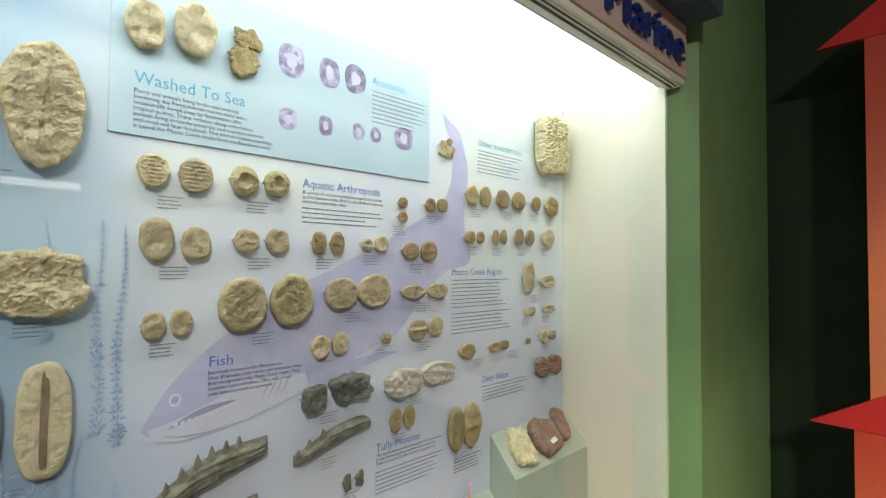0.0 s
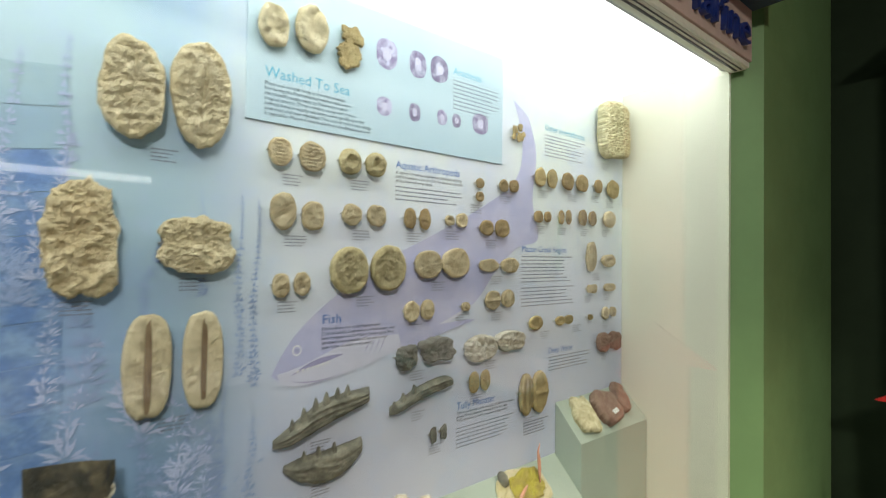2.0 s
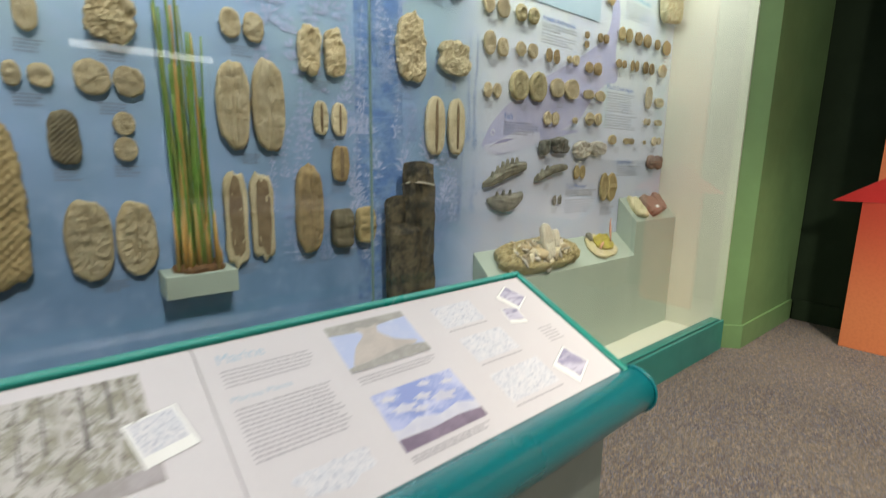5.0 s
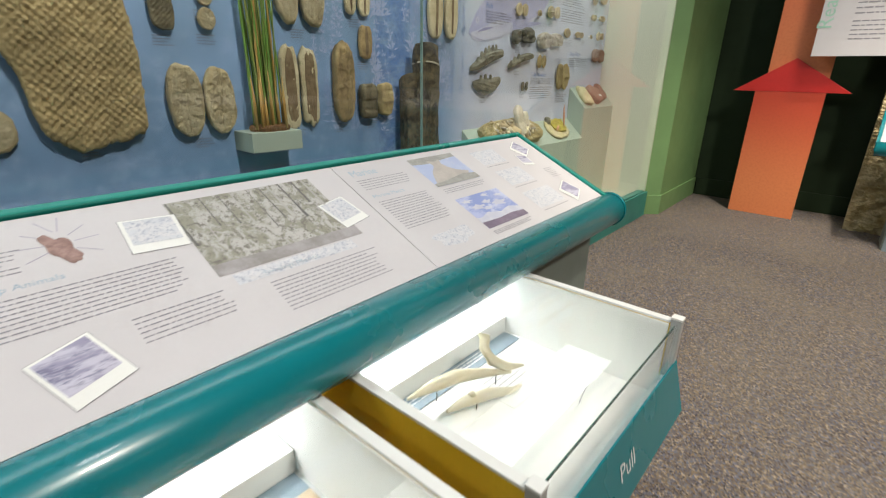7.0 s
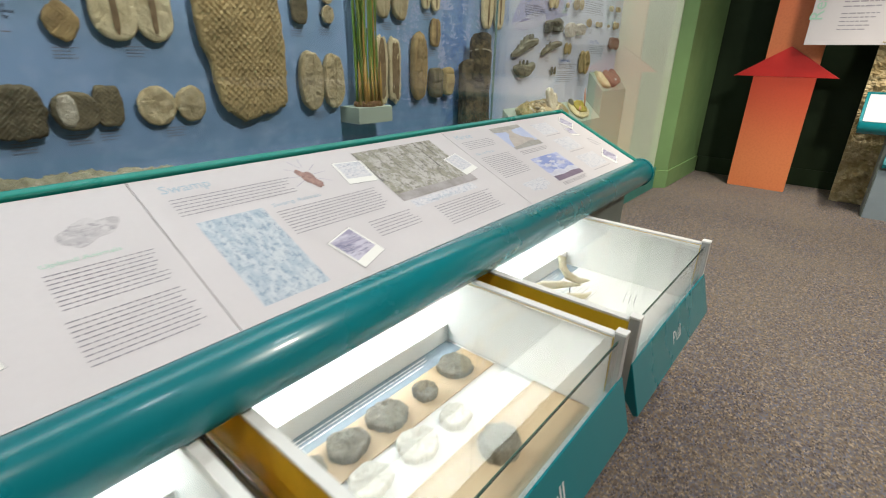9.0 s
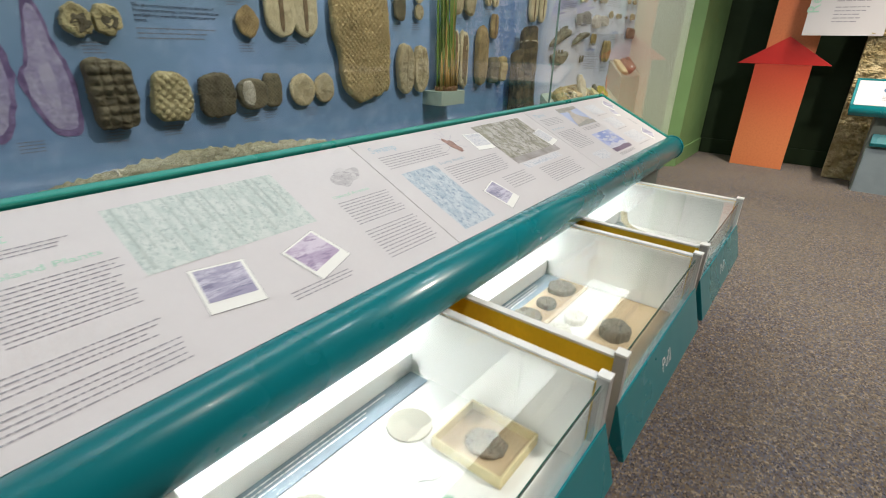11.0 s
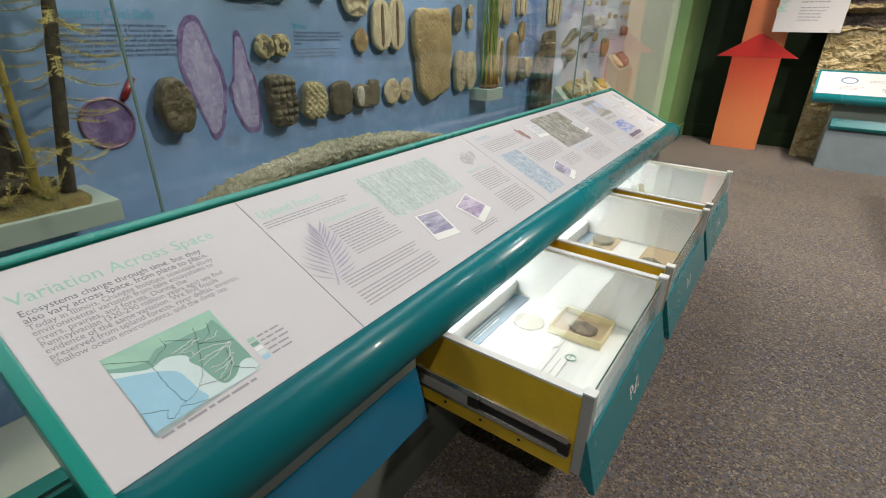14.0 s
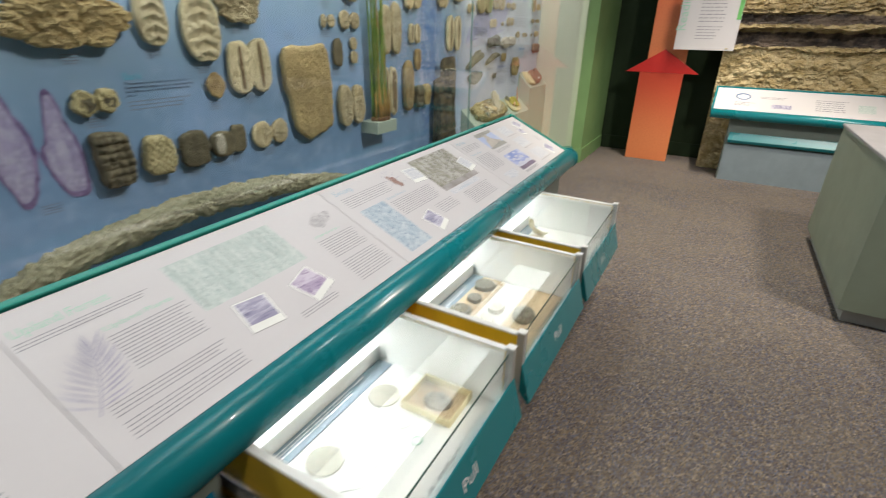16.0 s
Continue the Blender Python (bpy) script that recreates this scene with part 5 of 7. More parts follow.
JAW_LOW, JAW_TOP = ((0, 0.0), (0.2, 0.05), (0.5, 0.28), (0.8, 0.50), (1, 0.60)), ((0, 0.16), (0.2, 0.44), (0.4, 0.70), (0.6, 0.86), (0.8, 0.90), (1, 0.93))
jaw(0.36, 1.069, 0.273, 0.123, JAW_LOW, JAW_TOP, ((0.16, 0.9), (0.27, 1.2), (0.39, 1.2), (0.50, 1.15), (0.62, 1.0), (0.73, 1.0)))
jaw(0.688, 1.068, 0.237, 0.089, ((0, 0.0), (0.2, 0.18), (0.5, 0.42), (0.8, 0.58), (1, 0.66)), ((0, 0.28), (0.2, 0.52), (0.45, 0.80), (0.7, 0.96), (0.9, 1.0), (1, 0.86)), ((0.16, 1.3), (0.33, 1.3), (0.03, 0.9)))
fossil("darktooth", 0.736, 0.928, 0.026, 0.051)
fossil("darktooth", 0.777, 0.93, 0.027, 0.048)
fossil("amber", 0.908, 1.07, 0.047, 0.075)
fossil("amber", 0.96, 1.071, 0.047, 0.073)
fossil("pod", 1.169, 0.986, 0.075, 0.162)
fossil("pod", 1.244, 0.985, 0.086, 0.169)
fossil("chip", 1.101, 1.975, 0.031, 0.032)
fossil("chip", 1.129, 1.988, 0.026, 0.029)
fossil("chip", 1.097, 1.948, 0.017, 0.024)
fossil("chip", 1.123, 1.95, 0.023, 0.034)
fossil("chip", 1.147, 1.963, 0.02, 0.02)
fossil("chip", 1.137, 1.949, 0.023, 0.024)
fossil("conglom", 1.722, 2.074, 0.19, 0.262)
fossil("amber", 1.244, 1.814, 0.062, 0.074)
fossil("amber", 1.316, 1.815, 0.062, 0.076)
fossil("brownnod", 1.417, 1.815, 0.074, 0.074)
fossil("brownnod", 1.514, 1.817, 0.082, 0.074)
fossil("brownnod", 1.634, 1.817, 0.057, 0.06)
fossil("amber", 1.747, 1.815, 0.096, 0.082)
fossil("brownnod", 1.235, 1.659, 0.052, 0.046)
fossil("brownnod", 1.291, 1.662, 0.042, 0.043)
fossil("brownnod", 1.376, 1.665, 0.034, 0.059)
fossil("brownnod", 1.424, 1.668, 0.035, 0.06)
fossil("brownnod", 1.52, 1.672, 0.057, 0.069)
fossil("brownnod", 1.591, 1.673, 0.055, 0.064)
fossil("nod", 1.716, 1.676, 0.089, 0.074)
fossil("nod", 1.581, 1.508, 0.07, 0.128)
fossil("nod", 1.713, 1.49, 0.105, 0.058)
fossil("nod", 1.572, 1.369, 0.035, 0.037)
fossil("nod", 1.605, 1.369, 0.039, 0.04)
fossil("nod", 1.724, 1.371, 0.093, 0.037)
fossil("nod", 1.691, 1.257, 0.05, 0.056)
fossil("nod", 1.75, 1.26, 0.051, 0.046)
fossil("amber", 1.225, 1.249, 0.08, 0.056)
fossil("amber", 1.373, 1.247, 0.061, 0.037)
fossil("amber", 1.428, 1.248, 0.063, 0.037)
fossil("amber", 1.581, 1.247, 0.035, 0.026)
fossil("red", 1.673, 1.131, 0.086, 0.086)
fossil("red", 1.76, 1.131, 0.095, 0.083)
fossil("leafnod", -0.09, 1.852, 0.121, 0.213)
fossil("leafnod", 0.044, 1.862, 0.127, 0.235)
jaw(0.363, 0.94, 0.223, 0.103, ((0, 0.50), (0.2, 0.16), (0.5, 0.0), (0.8, 0.22), (1, 0.70)), ((0, 0.66), (0.25, 0.78), (0.5, 0.80), (0.75, 0.84), (1, 0.92)), ((0.22, 1.0), (0.40, 1.1), (0.60, 1.0)))
fossil("leafnod", -0.542, 1.792, 0.083, 0.117)
fossil("leafnod", -0.439, 1.809, 0.099, 0.152)
fossil("lump", -0.174, 1.522, 0.134, 0.223)
fossil("whitelump", 0.038, 1.518, 0.159, 0.128)
fossil("stem", -0.053, 1.254, 0.093, 0.225)
fossil("stem", 0.057, 1.256, 0.086, 0.223)
fossil("lump", -0.568, 1.462, 0.073, 0.149)
fossil("lump", -0.483, 1.462, 0.072, 0.153)
fossil("stem", -0.535, 1.253, 0.052, 0.109)
fossil("stem", -0.468, 1.253, 0.055, 0.111)
fossil("darkstem", -0.466, 1.105, 0.061, 0.121)
fossil("tallbark", -0.589, 0.954, 0.09, 0.297)
fossil("cyl", -0.47, 0.881, 0.079, 0.139, DARKBARK, "short dark grey banded stem cast")
fossil("cyl", -0.377, 0.888, 0.073, 0.133)
fossil("nod", -0.805, 1.5, 0.057, 0.083)
fossil("nod", -0.738, 1.499, 0.062, 0.086)
fossil("tallstem", -0.81, 1.275, 0.094, 0.25)
fossil("tallstem", -0.708, 1.277, 0.103, 0.268)
fossil("strip", -0.824, 0.939, 0.069, 0.279)
fossil("strip", -0.743, 0.94, 0.072, 0.274)
fossil("lump", -1.091, 1.457, 0.11, 0.114)
fossil("nod", -1.256, 1.447, 0.046, 0.098)
fossil("nod", -1.295, 1.304, 0.035, 0.058)
fossil("nod", -1.243, 1.305, 0.05, 0.058)
fossil("nod", -1.143, 1.312, 0.075, 0.091)
fossil("nod", -1.065, 1.309, 0.07, 0.079)
fossil("radial", -1.086, 1.203, 0.05, 0.06)
fossil("radial", -1.087, 1.138, 0.053, 0.063)
fossil("mesh", -1.213, 1.162, 0.066, 0.13)
fossil("conenod", -1.188, 0.903, 0.103, 0.212)
fossil("conenod", -1.084, 0.902, 0.097, 0.201)
fossil("bark", -1.444, 1.0, 0.30, 0.41)
fossil("stem", -1.809, 1.121, 0.118, 0.2)
fossil("stem", -1.71, 1.126, 0.111, 0.211)
fossil("diamond", -1.931, 1.063, 0.082, 0.099)
fossil("cone", -2.407, 1.046, 0.072, 0.076)
fossil("cone", -2.338, 1.051, 0.069, 0.076)
fossil("knob", -2.369, 0.865, 0.111, 0.182)
fossil("scalebark", -2.214, 0.847, 0.118, 0.143)
fossil("cup", -2.073, 0.845, 0.119, 0.131)
fossil("halfwhite", -1.95, 0.841, 0.109, 0.104)
fossil("mesh", -1.869, 0.85, 0.071, 0.111)
fossil("nod", -1.744, 0.844, 0.11, 0.113)
fossil("nod", -1.642, 0.845, 0.092, 0.106)
def peel_print(x, z, w, h, outline):
    """A printed coal ball peel: a dark ragged border with a paler streaked middle."""
    line = curve_through(outline + outline[:1], 4)
    rag = lambda k, s: [(u * w * k * (1 + 0.10 * noise.noise(Vector((u * 9, v * 30, s))) + 0.05 * noise.noise(Vector((u * 20, v * 80, s)))), v * h * (0.5 + 0.5 * k) * (1 + 0.012 * noise.noise(Vector((u * 30, v * 30, s))))) for u, v in line]
    part("peel_print", flat(rag(1.0, x), on_panel(x, z, 0.0010)), PURPLE, backdrop, "purple coal ball peel print")
    part("peel_middle", flat(rag(0.80, x + 3), on_panel(x, z, 0.0015)), PEEL, backdrop)
    part("peel_core", flat(rag(0.26, x + 7), on_panel(x, z, 0.0019)), PEELCORE, backdrop)


PEELCORE = mat("pale_peel_core", (0.50, 0.47, 0.62), 0.5, col2=(0.38, 0.34, 0.54), scale=30, fine=110, bump=0, var=0.15)
peel_print(-2.632, 0.951, 0.150, 0.372, [(-0.30, 0.44), (-0.10, 0.50), (0.12, 0.47), (0.34, 0.22), (0.50, -0.02), (0.40, -0.28), (0.20, -0.48), (-0.02, -0.50), (-0.12, -0.36), (-0.34, -0.10), (-0.48, 0.16)])
peel_print(-2.494, 0.930, 0.112, 0.335, [(-0.10, 0.46), (0.04, 0.50), (0.20, 0.40), (0.30, 0.18), (0.46, 0.02), (0.50, -0.26), (0.42, -0.46), (0.16, -0.50), (-0.20, -0.44), (-0.46, -0.20), (-0.50, -0.02), (-0.34, 0.06), (-0.24, 0.24)])
fossil("coalball", -2.756, 0.887, 0.109, 0.163)
fossil("fern", -1.956, 1.265, 0.151, 0.232)
fossil("fern", -2.137, 1.299, 0.106, 0.182)
fossil("lump", -1.777, 1.356, 0.199, 0.137)
fossil("slab", -2.394, 1.282, 0.347, 0.164)
caption(0.227, 2.012)
caption(0.396, 2.079)
caption(0.394, 2.016)
caption(0.576, 2.047)
caption(0.718, 2.053)
caption(0.568, 1.905)
caption(0.763, 1.916)
caption(0.903, 1.916)
caption(0.242, 1.708)
caption(0.438, 1.714)
caption(0.249, 1.548)
caption(0.444, 1.570)
caption(0.632, 1.570)
caption(0.968, 1.558)
caption(0.896, 1.679)
caption(1.040, 1.722)
caption(0.787, 1.583)
caption(0.234, 1.375)
caption(0.461, 1.379)
caption(0.729, 1.415)
caption(0.994, 1.429)
caption(0.643, 1.284)
caption(0.835, 1.302)
caption(1.000, 1.299)
caption(0.651, 1.137)
caption(0.972, 1.128)
caption(0.330, 0.993)
caption(0.658, 1.010)
caption(0.726, 0.889)
caption(0.904, 1.018)
caption(1.177, 0.886)
caption(1.677, 1.926)
caption(1.250, 1.763)
caption(1.435, 1.764)
caption(1.604, 1.773)
caption(1.717, 1.760)
caption(1.233, 1.622)
caption(1.370, 1.621)
caption(1.525, 1.623)
caption(1.686, 1.625)
caption(1.617, 1.430)
caption(1.558, 1.335)
caption(1.694, 1.339)
caption(1.690, 1.215)
caption(1.269, 1.207)
caption(1.474, 1.216)
caption(1.686, 1.074)
caption(-0.053, 1.731)
caption(0.333, 0.874)
caption(-0.521, 1.719)
caption(-0.204, 1.397)
caption(0.008, 1.440)
caption(-0.028, 1.127)
caption(-0.555, 1.371)
caption(-0.532, 1.183)
caption(-0.496, 1.030)
caption(-0.619, 0.791)
caption(-0.454, 0.797)
caption(-0.802, 1.442)
caption(-0.789, 1.129)
caption(-0.814, 0.785)
caption(-1.121, 1.386)
caption(-1.286, 1.384)
caption(-1.299, 1.261)
caption(-1.134, 1.252)
caption(-1.116, 1.159)
caption(-1.117, 1.092)
caption(-1.243, 1.083)
caption(-1.166, 0.783)
caption(-1.474, 0.788)
caption(-1.790, 1.006)
caption(-1.961, 0.999)
caption(-2.402, 0.994)
caption(-2.399, 0.760)
caption(-2.244, 0.761)
caption(-2.103, 0.765)
caption(-1.980, 0.775)
caption(-1.899, 0.780)
caption(-1.723, 0.773)
caption(-2.593, 0.758)
caption(-2.786, 0.791)
caption(-1.986, 1.135)
caption(-2.167, 1.194)
caption(-1.807, 1.274)
caption(-1.538, 1.253)
caption(-2.424, 1.186)

# ---- plinth exhibits ----
def slope_pose(x, y, z):
    return pose(x, y, z, 42.4, 0, 0)


SHELLS = [mat("shell_grey", (0.52, 0.47, 0.38), 0.6, scale=30, var=0.15, each=0.3), mat("shell_cream", (0.70, 0.62, 0.42), 0.6, scale=30, var=0.12, each=0.25), mat("shell_brown", (0.48, 0.38, 0.22), 0.6, scale=30, var=0.15, each=0.3)]
M_SHELLBED = mat("shelly_sand", (0.50, 0.42, 0.22), 0.9, col2=(0.36, 0.29, 0.13), scale=40, fine=160, bump=0.9, depth=0.006, var=0.25)


def pebble(seed, flatness=0.5):
    bm = bmesh.new()
    bmesh.ops.create_icosphere(bm, subdivisions=2, radius=1.0)
    for v in bm.verts:
        v.co *= 1 + 0.45 * noise.noise(v.co * 1.1 + Vector((seed, 0, 0))) + 0.2 * noise.noise(v.co * 3 + Vector((seed, 4, 0)))
        v.co.z *= flatness
    return smooth(bm)


def shell_mound():
    """A heap of shells and shell grit that lies on the sloping top of the low plinth."""
    m = slope_pose(0.545, 1.190, 0.655)
    d = thing("shell_mound", (0.545, 1.19, 0.60), "heap of fossil shells cemented in yellow shell grit", "fossil heap")
    bm = fossil_mesh(0.57, 0.180, 0.062, 2.5, 0.07, "gravel", 0.008, 60, 4.2)
    bmesh.ops.transform(bm, matrix=m @ pose(0, 0, 0, -90, 0, 0), verts=bm.verts)
    part("bed", bm, M_SHELLBED, d, "yellow shell grit bed")
    rnd = random.Random(7)
    meshes = [mesh_of("shell", pebble(i * 3.1, 0.30 + 0.1 * (i % 3)), SHELLS[i % 3]) for i in range(9)]
    for i in range(230):
        a, r = rnd.uniform(0, 6.283), rnd.random() ** 0.5
        x, y = 0.265 * r * math.cos(a), 0.082 * r * math.sin(a)
        s = rnd.choice((0.010, 0.013, 0.017, 0.024, 0.032)) * rnd.uniform(0.8, 1.2)
        ob = new("shell", meshes[i % 9])
        ob.parent = d
        local = Matrix.Translation(-ORIGIN[d]) @ m @ pose(x, y, 0.062 * (1 - r ** 5) + 0.012, rnd.uniform(-45, 45), rnd.uniform(-45, 45), rnd.uniform(0, 360))
        ob.matrix_basis = local @ Matrix.Diagonal((s, s * rnd.uniform(0.6, 0.9), s, 1))
        ORIGIN[ob] = ORIGIN[d]
    for x, top, w, tilt in ((0.01, 0.100, 0.030, -8), (0.090, 0.075, 0.026, 14)):
        bm = fossil_mesh(w * 2.2, 0.175 if tilt < 0 else 0.140, 0.028, 2.6, 0.08, "column", 0.004, 28, x * 50)
        bmesh.ops.transform(bm, matrix=m @ pose(x, 0.02, top, -58, tilt, 0), verts=bm.verts)
        part("long_shell", bm, mat("pearly_shell", (0.66, 0.60, 0.46), 0.35, col2=(0.50, 0.44, 0.33), scale=25, fine=120, bump=0.4, var=0.1), d, "long pearly white shell standing upright")
    return d


def clay_model():
    m = slope_pose(1.10, 1.190, 0.655)
    d = thing("seabed_model", (1.1, 1.19, 0.6), "small yellow seabed model with a pink sea creature shape", "model")
    bm = fossil_mesh(0.24, 0.165, 0.022, 2.8, 0.08, "lumps", 0.006, 40, 9.1)
    bmesh.ops.transform(bm, matrix=m @ pose(0, 0, 0, -90, 0, 0), verts=bm.verts)
    part("base", bm, mat("cream_plaster", (0.62, 0.55, 0.36), 0.7, col2=(0.52, 0.46, 0.22), scale=14, var=0.1), d)
    bm = fossil_mesh(0.17, 0.11, 0.016, 2.4, 0.14, "lumps", 0.006, 30, 3.3)
    bmesh.ops.transform(bm, matrix=m @ pose(0.02, 0.015, 0.018, -90, 0, 0), verts=bm.verts)
    part("algae", bm, mat("yellow_algae", (0.48, 0.42, 0.06), 0.8, col2=(0.36, 0.28, 0.08), scale=30, bump=0.8, depth=0.006, var=0.2), d, "bright yellow algae mat")
    pink = mat("pink_model_paint", (0.65, 0.33, 0.22), 0.4, var=0.06)
    pts = [m @ Vector(p) for p in ((0.075, 0.0, 0.03), (0.082, 0.03, 0.05), (0.085, 0.06, 0.075), (0.080, 0.085, 0.10), (0.092, 0.105, 0.118))]
    part("pink_shape", tube(pts, [0.002, 0.006, 0.007, 0.004, 0.0015], 10), pink, d, "slender pale pink model")
    pts = [m @ Vector(p) for p in ((-0.06, -0.03, 0.03), (-0.04, -0.015, 0.036), (-0.01, 0.0, 0.036), (0.015, 0.012, 0.032))]
    part("pink_shape", tube(pts, [0.002, 0.007, 0.006, 0.002], 10), pink, d, "slender pale pink model")
    part("stone", (lambda b: (bmesh.ops.transform(b, matrix=m @ pose(-0.07, 0.06, 0.03) @ Matrix.Diagonal((0.018, 0.028, 0.02, 1)), verts=b.verts), b)[1])(pebble(3.0, 0.9)), JAWROCK, d)


def loose_rock(x, s, w, h, d, kind, seed, words, turn=0.0):
    m = slope_pose(x, 1.1915, 0.8515)
    depth, power, rough, mode, high, res, material, _ = KINDS[kind]
    bm = fossil_mesh(w, h, d, 3.2, 0.14, "lumps", 0.004, 32, seed)
    bmesh.ops.transform(bm, matrix=m @ pose(0, s, 0.0, -90, 0, 0) @ pose(0, 0, 0, 0, turn, 0), verts=bm.verts)
    return solo("rock", bm, material, words, "rock", "rocks on the tall plinth")


shell_mound()
clay_model()
loose_rock(1.468, 0.005, 0.115, 0.155, 0.030, "conglom", 1.0, "pale grey and ochre rock on the tall plinth", 12)
r = loose_rock(1.622, 0.010, 0.150, 0.140, 0.040, "red", 2.4, "dark red rock with a small paper tag", -14)
loose_rock(1.752, 0.028, 0.075, 0.140, 0.035, "red", 5.2, "narrow red brown rock beside the others", 24)
bm = boxed(-0.020, 0.020, -0.009, 0.009, 0, 0.001)
bmesh.ops.transform(bm, matrix=slope_pose(1.622, 1.1915, 0.8515) @ pose(-0.005, -0.030, 0.046, 0, 0, 10), verts=bm.verts)
part("paper_tag", bm, M_WHITE, r)


# ---- fossil log ----
def log_section(name, parent, x, y, r, z0, z1, seed, taper, material, label=""):
    n, sides = 26, 28
    bm = bmesh.new()
    rings = []
    for j in range(n + 1):
        t = j / n
        z = z0 + (z1 - z0) * t
        ring = []
        for k in range(sides):
            a = 2 * math.pi * k / sides
            rr = r * (1 + taper * (1 - t)) * (1 + 0.22 * noise.noise(Vector((math.cos(a) * 2.4, math.sin(a) * 2.4, z * 3 + seed))) + 0.22 * noise.noise(Vector((math.cos(a) * 7, math.sin(a) * 7, z * 5 + seed))) + 0.04 * math.sin(z * 60 + seed * 3 + 2 * math.sin(a * 3)))
            ring.append(bm.verts.new((x + rr * math.cos(a), y + 0.72 * rr * math.sin(a), z + (0.02 * math.cos(a + seed) if j == n else 0))))
        rings.append(ring)
    for a, b in zip(rings, rings[1:]):
        for k in range(sides):
            bm.faces.new((a[k], a[(k + 1) % sides], b[(k + 1) % sides], b[k]))
    bm.faces.new(rings[0][::-1])
    top = bm.verts.new((x, y, z1 + 0.004))
    for k in range(sides):
        bm.faces.new((rings[-1][k], rings[-1][(k + 1) % sides], top))
    for f in bm.faces:
        f.smooth = abs(f.normal.z) < 0.5
    return part(name, bm, material, parent, label)


M_LOG = mat("dark_petrified_wood", (0.030, 0.026, 0.017), 0.55, crag=0.026, col2=(0.21, 0.165, 0.09), scale=26, fine=90, bump=0.9, depth=0.008, var=0.3)
log = thing("petrified_log", (-0.2, 1.16, CASE_FLOOR), "dark petrified tree trunk standing on the case floor", "petrified log")
log_section("trunk", log, -0.178, 1.175, 0.062, CASE_FLOOR, 1.098, 2.0, 0.42, M_LOG)
log_section("stub", log, -0.258, 1.150, 0.055, CASE_FLOOR, 0.880, 5.0, 0.12, M_LOG, "shorter broken stub in front")
log_section("stub", log, -0.262, 1.195, 0.042, CASE_FLOOR, 0.975, 8.0, 0.2, M_LOG, "shorter broken stub behind")
ring = [(-0.178 + 0.066 * math.cos(a * math.pi / 12), 1.175 + 0.050 * math.sin(a * math.pi / 12), 1.035 + 0.006 * math.sin(a * 0.5)) for a in range(25)]
part("strap", tube(ring, [0.0035] * 25, 8), M_PIN, log, "pale wire strap")


# ---- horsetail reeds on their shelf ----
def reeds():
    d = thing("reed_display", (-0.95, 1.19, 0.735), "tall green horsetail reeds with brown sheaths on a small shelf", "reeds")
    part("shelf", boxed(-1.040, -0.855, 1.135, PANEL_Y - 0.001, 0.738, 0.802, bevel=0.002), M_SAGE, d, "sage green wall shelf")
    greens = [mat("reed_green", (0.12, 0.26, 0.04), 0.45, col2=(0.22, 0.32, 0.07), scale=30, var=0.15), mat("reed_olive", (0.24, 0.27, 0.06), 0.5, col2=(0.14, 0.22, 0.05), scale=30, var=0.15), mat("reed_orange", (0.50, 0.28, 0.07), 0.5, col2=(0.36, 0.26, 0.08), scale=20, var=0.15)]
    rnd = random.Random(11)
    for i in range(36):
        x, y = -0.945 + rnd.uniform(-0.042, 0.044), 1.185 + rnd.uniform(-0.028, 0.028)
        top = rnd.choice((1.10, 1.20, 1.28, 1.36, 1.44, 1.50, 1.55))
        lean = (x + 0.945) * 0.35 + rnd.uniform(-0.028, 0.022)
        n = 13
        pts = [(x + lean * (k / n) ** 1.5, y, 0.805 + (top - 0.805) * k / n) for k in range(n + 1)]
        rr = rnd.uniform(0.0022, 0.0042)
        part("reed", tube(pts, [rr * (1.15 - 0.45 * k / n) * (1.4 if k % 3 == 0 else 1.0) for k in range(n + 1)], 7), greens[rnd.choice((0, 0, 0, 1, 1, 2))], d)
    for i in range(22):
        x, y = -0.945 + rnd.uniform(-0.056, 0.056), 1.172 + rnd.uniform(-0.022, 0.02)
        top = rnd.uniform(0.87, 1.02)
        part("sheath", tube([(x, y, 0.81), (x, y, (0.81 + top) / 2), (x + rnd.uniform(-0.005, 0.005), y, top)], [0.0060, 0.0055, 0.0012], 7), greens[2] if i % 3 else greens[1], d, "dry orange leaf sheath")
    bm = fossil_mesh(0.135, 0.085, 0.018, 2.4, 0.15, "gravel", 0.008, 26, 6.0)
    bmesh.ops.transform(bm, matrix=pose(-0.945, 1.185, 0.8025, -90, 0, 0), verts=bm.verts)
    part("mulch", bm, mat("brown_mulch", (0.22, 0.11, 0.04), 0.9, col2=(0.12, 0.06, 0.025), scale=60, bump=0.9, depth=0.006, var=0.25), d, "brown fibrous mulch")


reeds()

